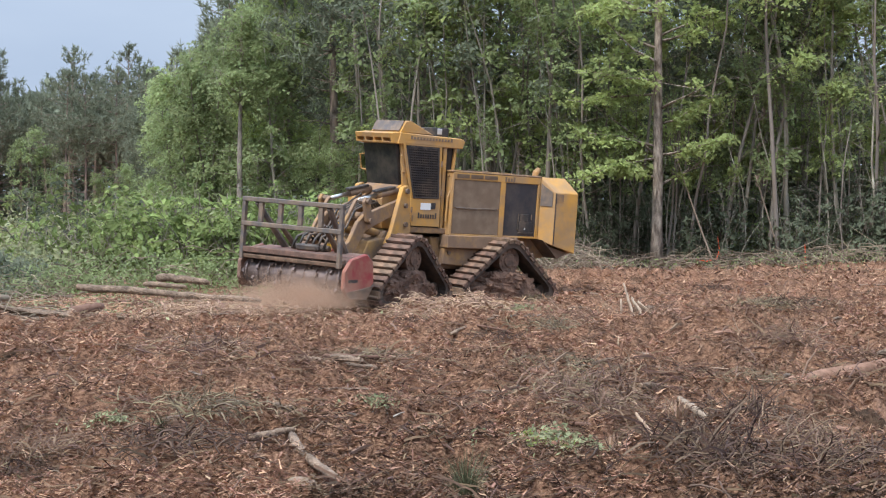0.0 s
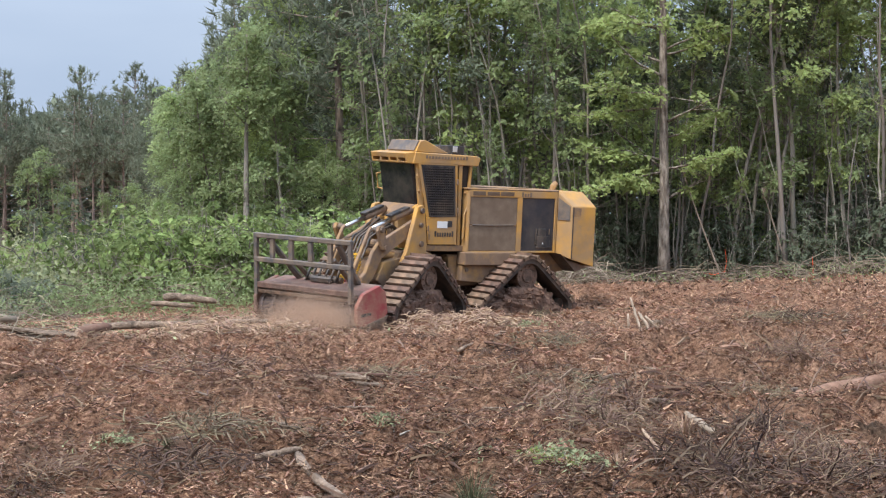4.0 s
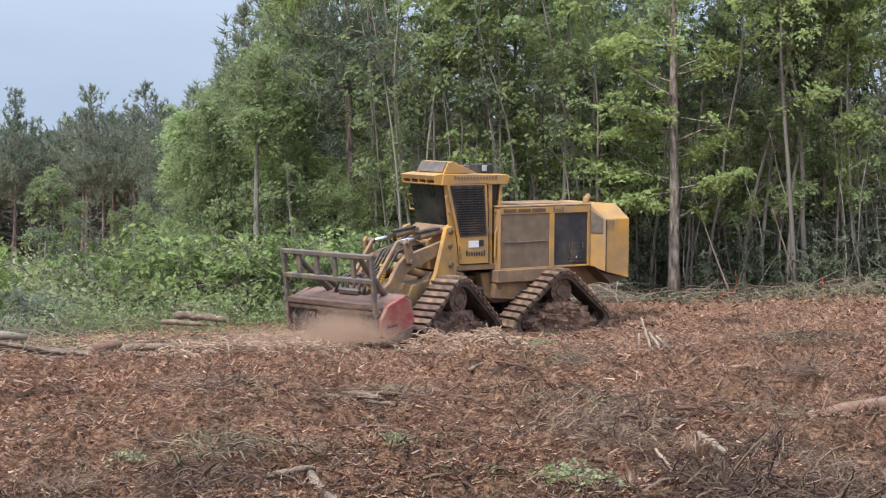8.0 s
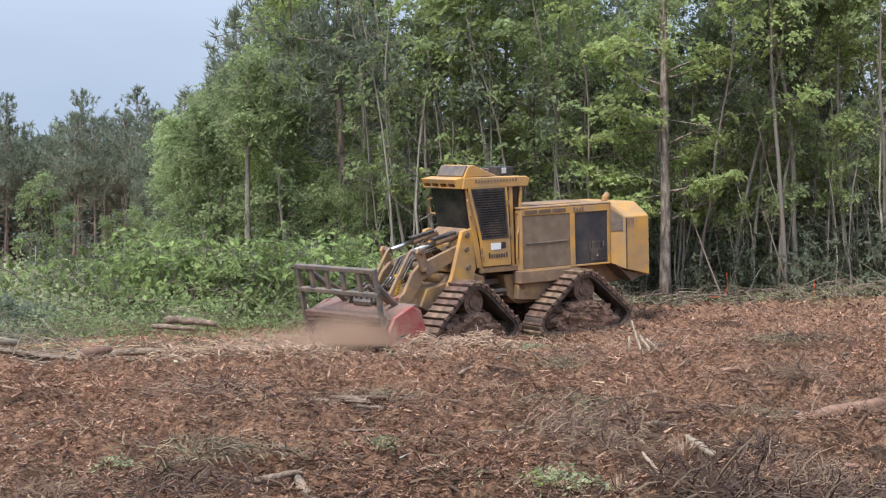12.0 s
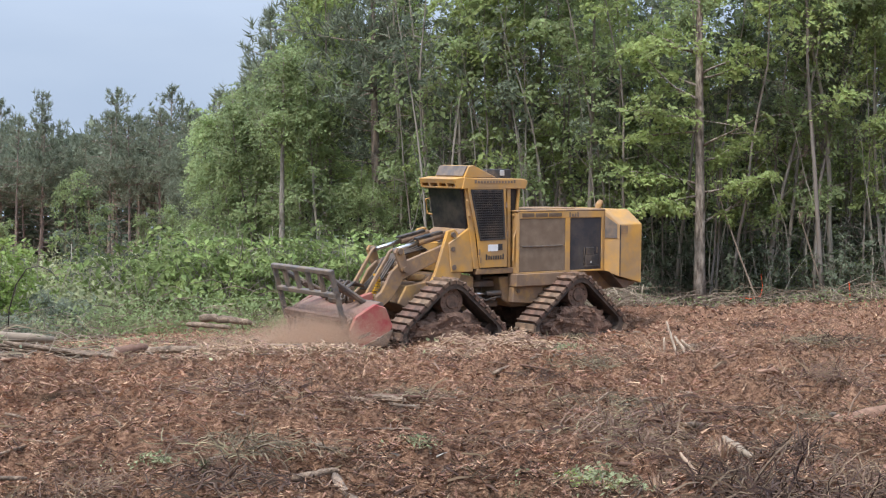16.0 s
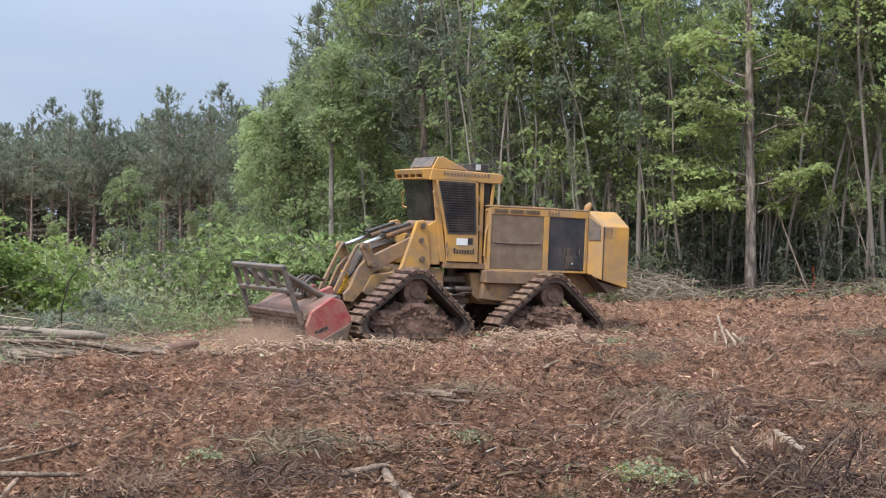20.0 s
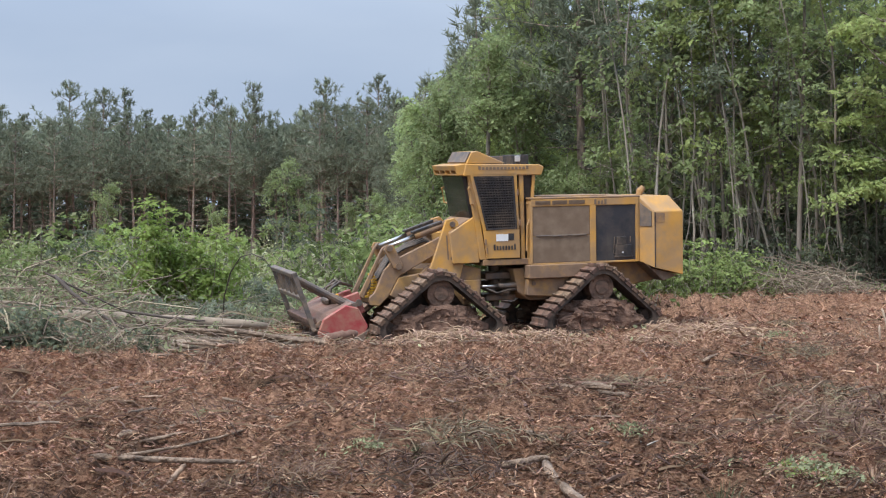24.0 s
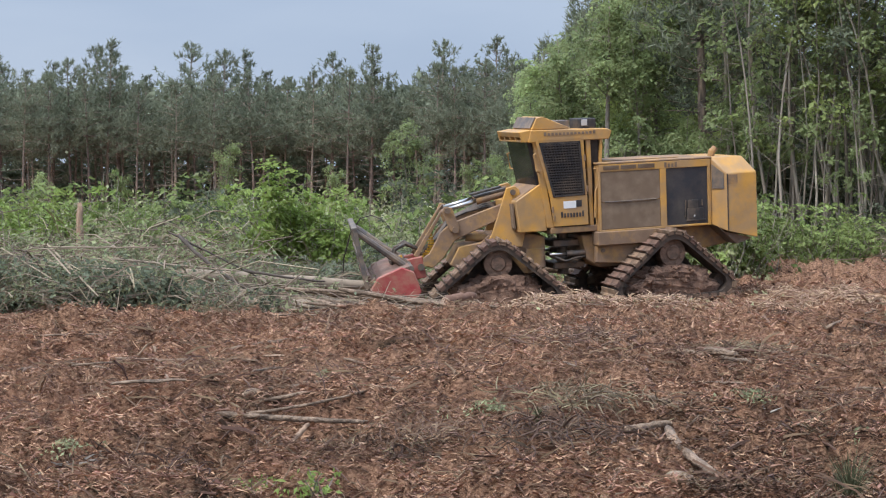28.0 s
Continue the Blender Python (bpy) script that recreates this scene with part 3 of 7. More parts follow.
def build_machine():
    mc = thing("mulching_machine", "yellow articulated forestry mulcher on four muddy triangular tracks", "machine")
    # chassis and hood
    bm = B()
    prism(bm, [(0.15, 0.72), (0.25, 1.2), (-2.4, 1.26), (-3.2, 1.05), (-2.9, 0.85), (-0.9, 0.55), (-0.1, 0.55)], -0.52, 0.52, 0.02)
    part("rear_chassis", bm, M_YELLOW_DUSTY, mc, "dusty yellow rear chassis")
    bm = B()
    prism(bm, [(0.02, 1.0), (0.02, 1.27), (-1.32, 1.27), (-1.32, 1.16), (-1.0, 1.0)], 0.523, 0.82, 0.015)
    prism(bm, [(0.02, 1.0), (0.02, 1.27), (-1.32, 1.27), (-1.32, 1.16), (-1.0, 1.0)], -0.82, -0.523, 0.015)
    part("side_step", bm, M_YELLOW_DUSTY, mc)
    bm = B()
    prism(bm, [(0.0, 0.995), (0.02, 0.66), (-0.80, 0.60), (-1.02, 0.995)], 0.53, 0.70, 0.015)
    part("tool_box", bm, M_YELLOW_DUSTY, mc, "dusty yellow side tank under the step")
    bm = B()
    tube(bm, [(-0.12, 0.70, 0.90), (-0.12, 0.73, 0.90)], 0.04, 10)
    part("tank_cap", bm, M_STEEL, mc)
    bm = B()
    box(bm, -2.43, -0.04, -0.765, 0.765, 1.26, 2.57, 0.02)
    hood = part("engine_hood", bm, M_YELLOW, mc, "yellow engine hood with large side panels")
    bm = B()
    box(bm, -2.46, -0.02, -0.80, 0.80, 2.572, 2.612, 0.012)
    box(bm, -1.9, -0.3, -0.55, 0.45, 2.614, 2.63, 0.005)
    part("hood_top", bm, M_YELLOW_DUSTY, hood)
    for side in (1, -1):
        bm = B()
        for x0, x1, z0, z1 in ((-2.43, -0.04, 2.43, 2.57), (-2.43, -0.04, 1.262, 1.30), (-0.075, -0.04, 1.30, 2.43), (-1.465, -1.335, 1.30, 2.43), (-2.43, -2.365, 1.30, 2.43)):
            box(bm, x0, x1, min(side * 0.767, side * 0.80), max(side * 0.767, side * 0.80), z0, z1, 0.006)
        part("panel_frame", bm, M_YELLOW, hood)
        for z0, z1 in ((1.305, 1.835), (1.85, 2.425)):
            bm = B()
            y0, y1 = sorted((side * 0.768, side * 0.79))
            box(bm, -1.33, -0.08, y0, y1, z0, z1, 0.006)
            part("screen_panel", bm, M_PANEL, hood, "dust-covered radiator screen panel")
        bm = B()
        y0, y1 = sorted((side * 0.79, side * 0.815))
        tube(bm, [(-0.15, side * 0.80, 1.845), (-0.55, side * 0.81, 1.842), (-1.25, side * 0.80, 1.85)], 0.013, 6)
        box(bm, -0.72, -0.52, y0, y1, 1.82, 1.855, 0.004)
        part("panel_latch", bm, M_GREY, hood)
        bm = B()
        y0, y1 = sorted((side * 0.768, side * 0.775))
        box(bm, -2.36, -1.47, y0, y1, 1.305, 2.425)
        win = part("hood_window", bm, M_HOODGLASS, hood, "dusty dark window of the engine bay")
        bm = B()
        y0, y1 = sorted((side * 0.778, side * 0.80))
        for q in ((-2.30, -1.88, 1.36, 1.40), (-2.26, -1.90, 1.40, 1.62), (-2.15, -1.93, 1.62, 1.78)):
            box(bm, q[0], q[1], y0, y1, q[2], q[3], 0.008)
        tube(bm, [(-1.88, side * 0.79, 1.78), (-1.86, side * 0.79, 1.45), (-1.98, side * 0.79, 1.36)], 0.012, 6)
        part("battery_box", bm, M_BLACK, win)
        bm = B()
        y0, y1 = sorted((side * 0.802, side * 0.806))
        prism(bm, [(-2.08, 1.45), (-2.04, 1.45), (-2.06, 1.49)], y0, y1)
        part("warning_label", bm, M_WHITE, win)
        bm = B()
        box(bm, -2.235, -2.22, y0, y1, 1.66, 1.78)
        part("sight_tube", bm, M_PANEL, win)
        for x0 in (-0.46, -0.83, -1.22):
            bm = B()
            y0, y1 = sorted((side * 0.802, side * 0.806))
            box(bm, x0, x0 + (0.33 if x0 > -1.2 else 0.36), y0, y1, 2.465, 2.545)
            for k in range(4):
                yk0, yk1 = sorted((side * 0.806, side * 0.812))
                box(bm, x0 + 0.01, x0 + 0.32, yk0, yk1, 2.472 + k * 0.018, 2.48 + k * 0.018)
            part("hood_vent", bm, M_PANEL, hood)
    bar_text(hood, "model_mark", -1.70, -1.40, 2.45, 2.55, 0.802, M_PANEL, 4)
    # rear housing, wider than the hood
    bm = B()
    low = [(-2.432, 0.76), (-2.63, 1.08), (-3.29, 1.08), (-3.29, -1.08), (-2.63, -1.08), (-2.432, -0.76)]
    bot_z = [1.27, 1.14, 0.98, 0.98, 1.14, 1.27]
    mid_z = [2.57, 2.28, 2.28, 2.28, 2.28, 2.57]
    top = [(-2.432, 0.76), (-2.50, 0.80), (-3.12, 0.80), (-3.12, -0.80), (-2.50, -0.80), (-2.432, -0.76)]
    loft(bm, [[(x, y, z) for (x, y), z in zip(low, bot_z)], [(x, y, z) for (x, y), z in zip(low, mid_z)], [(x, y, 2.595) for x, y in top]])
    bmesh.ops.bevel(bm, geom=[e for e in bm.edges], offset=0.012, segments=1, affect="EDGES")
    rear = part("rear_housing", bm, M_YELLOW, mc, "yellow rear housing with chamfered corners")
    bm = B()
    prism(bm, [(-2.46, 1.25), (-2.64, 1.12), (-3.24, 0.97), (-2.9, 0.86)], -0.95, 0.95)
    part("underbody_guard", bm, M_STEEL, rear)
    for side in (1, -1):
        bm = B()
        n = Vector((0.32, side * 0.2, 0)).normalized()
        a, b = Vector((-2.455, side * 0.805, 0)), Vector((-2.60, side * 1.035, 0))
        ring = [a + Vector((0, 0, 2.46)), a + Vector((0, 0, 1.98)), b + Vector((0, 0, 1.98)), b + Vector((0, 0, 2.28))]
        loft(bm, [[tuple(p + n * 0.002) for p in ring], [tuple(p + n * 0.014) for p in ring]])
        part("corner_vent", bm, M_GREY, rear, "dark louvred corner vent")
        bm = B()
        y0, y1 = sorted((side * 1.082, side * 1.086))
        box(bm, -2.87, -2.66, y0, y1, 2.06, 2.25)
        part("scuff_patch", bm, M_YELLOW_DUSTY, rear)
        bm = B()
        y0, y1 = sorted((side * 1.078, side * 1.092))
        box(bm, -2.66, -2.64, y0, y1, 1.15, 2.27)
        part("door_seam", bm, M_BLACK, rear)
    bm = B()
    tube(bm, [(-2.72, 0.25, 2.59), (-2.74, 0.25, 2.68), (-2.82, 0.25, 2.76)], [0.07, 0.075, 0.06], 10)
    part("exhaust_stub", bm, M_YELLOW_DUSTY, rear)
    # cab
    bm = B()
    prism(bm, [(1.00, 1.36), (1.33, 3.06), (-0.18, 3.06), (-0.06, 1.36)], -0.56, 0.56)
    cab = part("cab", bm, M_GLASS, mc, "tall yellow cab with dark tinted glass")
    bm = B()
    prism(bm, [(-0.09, 1.28), (0.93, 1.28), (0.93, 1.40), (-0.09, 1.40)], -0.64, 0.64, 0.012)
    part("cab_floor", bm, M_YELLOW_DUSTY, cab)
    for side in (1, -1):
        y0, y1 = sorted((side * 0.562, side * 0.625))
        for prof in ([(0.85, 1.40), (0.99, 1.40), (1.24, 3.08), (1.12, 3.08)], [(0.02, 1.40), (0.10, 1.40), (0.14, 3.08), (0.04, 3.08)], [(-0.10, 1.40), (-0.055, 1.40), (-0.16, 3.08), (-0.22, 3.08)]):
            bm = B()
            prism(bm, prof, y0, y1, 0.01)
            part("cab_pillar", bm, M_YELLOW if side > 0 or prof[0][0] < 0.8 else M_BLACK, cab)
        # door: lower panel, frame and louvred guard
        y0, y1 = sorted((side * 0.628, side * 0.66))
        bm = B()
        for prof in ([(0.145, 1.42), (0.86, 1.42), (0.93, 1.98), (0.155, 2.00)], [(0.86, 1.98), (0.93, 1.98), (1.20, 3.08), (1.13, 3.08)], [(0.155, 2.0), (0.20, 2.0), (0.27, 3.08), (0.20, 3.08)], [(0.2, 3.05), (1.13, 3.05), (1.14, 3.10), (0.2, 3.10)]):
            prism(bm, prof, y0, y1, 0.006)
        door = part("cab_door", bm, M_YELLOW, cab, "yellow cab door with a louvred window guard")
        bm = B()
        prism(bm, [(0.205, 2.005), (0.86, 1.985), (1.125, 3.045), (0.275, 3.045)], *sorted((side * 0.615, side * 0.632)))
        part("door_window", bm, M_GLASS, door)
        bm = B()
        for prof in ([(0.205, 2.005), (0.24, 2.005), (0.31, 3.045), (0.275, 3.045)], [(0.825, 1.985), (0.86, 1.985), (1.125, 3.045), (1.09, 3.045)], [(0.205, 2.005), (0.86, 1.985), (0.868, 2.02), (0.207, 2.04)], [(0.27, 3.01), (1.12, 3.01), (1.125, 3.045), (0.275, 3.045)]):
            prism(bm, prof, *sorted((side * 0.650, side * 0.672)))
        part("guard_frame", bm, M_BLACK, door)
        for k in range(19):
            z = 2.06 + k * 0.051
            f = (z - 2.0) / 1.05
            bm = B()
            box(bm, 0.225 + 0.07 * f, 0.84 + 0.265 * f, *sorted((side * 0.645, side * 0.668)), z, z + 0.022)
            part("guard_slat", bm, M_BLACK, door)
        bm = B()
        for k in range(13):
            x = 0.27 + k * 0.046
            prism(bm, [(x, 2.03), (x + 0.008, 2.03), (x + 0.008 + 0.07 + k * 0.0155, 3.02), (x + 0.07 + k * 0.0155, 3.02)], *sorted((side * 0.638, side * 0.646)))
        part("guard_mesh", bm, M_BLACK, door)
        for q in ((0.19, 2.72), (0.16, 2.12), (0.86, 1.58), (0.89, 1.75)):
            bm = B()
            box(bm, q[0] - 0.02, q[0] + 0.02, *sorted((side * 0.662, side * 0.685)), q[1] - 0.06, q[1] + 0.06, 0.005)
            part("hinge", bm, M_YELLOW_DUSTY, door)
        bm = B()
        tube(bm, [(1.20, side * 0.63, 2.84), (1.27, side * 0.74, 2.82), (1.22, side * 0.74, 2.52), (1.12, side * 0.63, 2.49)], 0.022, 7)
        part("grab_rail", bm, M_YELLOW, cab)
        bm = B()
        tube(bm, [(0.0, side * 0.64, 2.50), (-0.08, side * 0.70, 2.48), (-0.06, side * 0.70, 2.2), (0.0, side * 0.70, 2.05), (0.02, side * 0.70, 1.55)], 0.022, 7)
        part("grab_rail", bm, M_YELLOW, cab)
    bm = B()
    box(bm, 0.40, 0.66, 0.663, 0.668, 1.76, 1.90)
    part("sticker", bm, M_WHITE, cab, "white sticker on the door")
    bm = B()
    box(bm, 0.28, 0.40, 0.663, 0.669, 1.78, 1.91)
    part("sticker", bm, M_BLACK, cab, "black sticker on the door")
    bar_text(cab, "maker_mark", 0.24, 0.74, 1.585, 1.70, 0.663, M_BLACK, 8, "dark maker's mark on the door")
    # roof, visor, roof boxes
    bm = B()
    prism(bm, [(-0.34, 3.06), (-0.40, 3.22), (-0.30, 3.27), (1.28, 3.30), (1.34, 3.06)], -0.66, 0.66, 0.015)
    roof = part("cab_roof", bm, M_YELLOW, cab, "yellow guarded cab roof")
    bm = B()
    prism(bm, [(1.20, 3.20), (1.48, 3.17), (1.52, 3.27), (1.25, 3.31)], -0.64, 0.64, 0.01)
    prism(bm, [(1.22, 3.08), (1.46, 3.075), (1.47, 3.105), (1.22, 3.11)], -0.64, 0.64, 0.005)
    for y in (-0.64, -0.33, -0.02, 0.28, 0.59):
        prism(bm, [(1.22, 3.10), (1.465, 3.10), (1.49, 3.18), (1.22, 3.20)], y, y + 0.05)
    part("lamp_visor", bm, M_YELLOW, roof, "yellow front visor with four lamp openings")
    bm = B()
    prism(bm, [(1.20, 3.105), (1.30, 3.105), (1.30, 3.18), (1.20, 3.20)], -0.58, 0.58)
    part("visor_back", bm, M_BLACK, roof)
    for y in (-0.46, -0.15, 0.16, 0.46):
        bm = B()
        tube(bm, [(1.30, y, 3.14), (1.38, y, 3.14)], 0.036, 10)
        part("work_lamp", bm, M_GREY, roof)
    bm = B()
    prism(bm, [(0.42, 3.30), (1.26, 3.305), (1.14, 3.53), (1.02, 3.55)], -0.42, 0.62, 0.01)
    part("roof_duct", bm, M_YELLOW, roof, "yellow wedge-shaped roof duct")
    bm = B()
    prism(bm, [(1.255, 3.34), (1.275, 3.335), (1.165, 3.54), (1.14, 3.535)], -0.38, 0.58)
    part("duct_screen", bm, M_GREY, roof, "grey screen on the roof duct")
    bm = B()
    box(bm, 0.26, 0.52, -0.35, 0.1, 3.285, 3.45, 0.01)
    part("roof_box", bm, M_GREY, roof)
    bm = B()
    box(bm, -0.22, 0.10, -0.30, 0.30, 3.27, 3.47, 0.012)
    part("roof_box", bm, M_BLACK, roof)
    bm = B()
    box(bm, -0.03, 0.09, 0.302, 0.318, 3.33, 3.45, 0.006)
    part("roof_lamp", bm, M_LAMP, roof, "square lamp with a clear lens")
    bar_text(roof, "roof_lettering", -0.05, 1.05, 3.18, 3.25, 0.663, M_PANEL, 14)
    # nose below the windscreen
    bm = B()
    prism(bm, [(0.99, 1.34), (1.55, 1.34), (1.62, 1.95), (1.12, 2.25), (1.06, 2.25)], -0.60, 0.60, 0.015)
    nose = part("cab_nose", bm, M_YELLOW, mc, "yellow sloping nose under the windscreen")
    bm = B()
    prism(bm, [(1.60, 1.967), (1.14, 2.243), (1.144, 2.250), (1.604, 1.974)], -0.56, 0.56)
    part("nose_top", bm, M_YELLOW_DUSTY, nose, "tan dust lying on the sloping nose")
    bm = B()
    prism(bm, [(1.60, 1.42), (1.63, 1.42), (1.66, 1.90), (1.63, 1.90)], 0.30, 0.50)
    part("nose_grille", bm, M_PANEL, nose)
    # hitch
    for z0, z1 in ((0.55, 0.68), (0.98, 1.12)):
        bm = B()
        box(bm, 0.1, 0.75, -0.30, 0.30, z0, z1, 0.02)
        part("hitch_plate", bm, M_STEEL, mc)
    bm = B()
    tube(bm, [(0.45, 0, 0.42), (0.45, 0, 1.26)], 0.11, 14)
    part("hitch_pin", bm, M_STEEL, mc)
    for k in range(7):
        bm = B()
        y = 0.10 + 0.06 * k
        tube(bm, [(0.1, y, 0.78 + 0.05 * (k % 3)), (0.35, y + 0.08, 0.66 + 0.06 * (k % 4)), (0.6, y + 0.06, 0.72), (0.85, y - 0.02, 0.84 + 0.04 * (k % 2))], 0.022, 7)
        part("hydraulic_hose", bm, M_RUBBER, mc, "", True)
    for side in (1, -1):
        bm = B()
        tube(bm, [(0.0, side * 0.46, 0.86), (0.55, side * 0.46, 0.86)], 0.06, 10)
        part("steering_cylinder", bm, M_STEEL, mc, "", True)
        bm = B()
        tube(bm, [(0.55, side * 0.46, 0.86), (0.9, side * 0.46, 0.86)], 0.03, 8)
        part("steering_rod", bm, M_CHROME, mc, "", True)
    return mc


def build_front(mc):
    """The front frame: chassis and loader towers; its origin lies on the ground under the hitch."""
    bm = B()
    prism(bm, [(0.42, 0.62), (0.42, 1.22), (0.75, 1.30), (2.1, 1.10), (2.3, 0.75), (1.9, 0.50), (0.7, 0.50)], -0.50, 0.50, 0.02)
    fr = part("front_frame", bm, M_YELLOW_DUSTY, mc, "dusty yellow front frame")
    for side in (1, -1):
        bm = B()
        prism(bm, [(1.15, 2.20), (0.98, 2.24), (0.90, 2.16), (0.80, 1.35), (0.88, 1.05), (1.62, 1.05), (1.46, 1.32)], *sorted((side * 0.503, side * 0.60)), 0.012)
        tower = part("loader_tower", bm, M_YELLOW, fr, "yellow upright loader tower plate")
        for x, z, r in ((1.03, 2.12, 0.055), (1.05, 1.83, 0.05), (1.02, 1.45, 0.055)):
            bm = B()
            tube(bm, [(x, side * 0.59, z), (x, side * 0.65, z)], r, 12)
            part("pivot_pin", bm, M_STEEL, tower)
        bm = B()
        tube(bm, [(1.4, side * 0.50, 0.80), (1.4, side * 1.02, 0.80)], 0.16, 14)
        part("axle", bm, M_STEEL, fr)
        bm = B()
        box(bm, 0.46, 0.80, *sorted((side * 0.503, side * 0.56)), 0.62, 1.0, 0.01)
        part("side_plate", bm, M_YELLOW_DUSTY, fr)
    bm = B()
    prism(bm, [(1.05, 1.30), (1.5, 1.30), (1.7, 1.12), (1.7, 1.02), (1.05, 1.02)], -0.48, 0.48)
    part("tower_brace", bm, M_YELLOW_DUSTY, fr)
    return fr


ARM_PIN = (1.05, 1.83)
HEAD_PIN = (2.72, 0.82)


def build_arms(mc):
    """The lift arms with cylinders, links and hoses; the origin is at the arm pins, x forward."""
    ox, oz = ARM_PIN
    bm = B()
    tube(bm, [(2.15 - ox, -0.40, 1.50 - oz), (2.15 - ox, 0.40, 1.50 - oz)], 0.09, 12)
    arms = part("lift_arms", bm, M_YELLOW_DUSTY, mc, "yellow loader lift arms with tilt cylinders and hoses")
    for side in (1, -1):
        y0, y1 = sorted((side * 0.40, side * 0.49))
        bm = B()
        prof = [(0.92, 1.86), (1.02, 1.97), (1.75, 1.72), (2.25, 1.55), (2.45, 1.38), (2.68, 0.98), (2.80, 0.90), (2.80, 0.74), (2.62, 0.70), (2.42, 0.86), (2.16, 1.22), (1.85, 1.36), (1.1, 1.66), (0.95, 1.74)]
        prism(bm, [(x - ox, z - oz) for x, z in prof], y0, y1, 0.015)
        arm = part("lift_arm", bm, M_YELLOW_DUSTY, arms)
        bm = B()
        yy = side * 0.44
        prism(bm, [(x - ox, z - oz) for x, z in ((2.22, 1.86), (2.36, 1.88), (2.42, 1.78), (2.26, 1.40), (2.10, 1.36), (2.08, 1.46))], *sorted((side * 0.50, side * 0.57)), 0.01)
        part("rocker_link", bm, M_YELLOW_DUSTY, arms)
        for x, z in ((2.31, 1.80), (2.17, 1.43)):
            bm = B()
            tube(bm, [(x - ox, side * 0.38, z - oz), (x - ox, side * 0.62, z - oz)], 0.06, 10)
            part("link_pin", bm, M_STEEL, arms)
        bm = B()
        tube(bm, [(1.03 - ox, side * 0.33, 2.12 - oz), (1.72 - ox, side * 0.33, 1.96 - oz)], 0.075, 12)
        part("tilt_cylinder", bm, M_YELLOW_DUSTY, arms, "", True)
        bm = B()
        tube(bm, [(1.72 - ox, side * 0.33, 1.96 - oz), (2.30 - ox, side * 0.33, 1.81 - oz)], 0.042, 10)
        part("cylinder_rod", bm, M_CHROME, arms, "bright chrome cylinder rod", True)
        bm = B()
        prism(bm, [(x - ox, z - oz) for x, z in ((1.15, 2.20), (1.78, 2.06), (1.77, 2.02), (1.14, 2.15))], *sorted((side * 0.26, side * 0.40)), 0.008)
        part("cylinder_guard", bm, M_BLACK, arms)
        bm = B()
        prism(bm, [(x - ox, z - oz) for x, z in ((2.33, 1.86), (2.42, 1.80), (2.98, 0.94), (2.90, 0.88))], *sorted((side * 0.30, side * 0.37)), 0.01)
        part("push_link", bm, M_YELLOW_DUSTY, arms)
        bm = B()
        tube(bm, [(1.35 - ox, side * 0.30, 1.20 - oz), (1.95 - ox, side * 0.30, 1.26 - oz)], 0.08, 12)
        part("lift_cylinder", bm, M_YELLOW_DUSTY, arms, "", True)
        bm = B()
        tube(bm, [(1.95 - ox, side * 0.30, 1.26 - oz), (2.40 - ox, side * 0.34, 1.20 - oz)], 0.045, 10)
        part("cylinder_rod", bm, M_CHROME, arms, "", True)
    for k in range(6):
        bm = B()
        y = -0.22 + 0.085 * k
        tube(bm, [(1.1 - ox, y, 1.62 - oz), (1.5 - ox, y + 0.02, 1.98 - oz - 0.03 * k), (1.9 - ox, y, 1.74 - oz), (2.2 - ox, y, 1.62 - oz), (2.5 - ox, y + 0.05, 1.25 - oz), (2.75 - ox, y, 1.0 - oz)], 0.022, 7)
        part("hydraulic_hose", bm, M_RUBBER, arms, "", True)
    bm = B()
    for k in range(9):
        f = k / 8
        c = Vector((2.66 - ox + 0.13 * f - 0.10 * math.sin(f * 3), 0.24, 1.32 - oz - 0.42 * f))
        tube(bm, [c + Vector((0, 0, -0.018)), c + Vector((0, 0, 0.018))], [0.062, 0.062], 10)
    part("hose_guard", bm, M_SPRING, arms, "bright yellow coiled hose guard")
    return arms


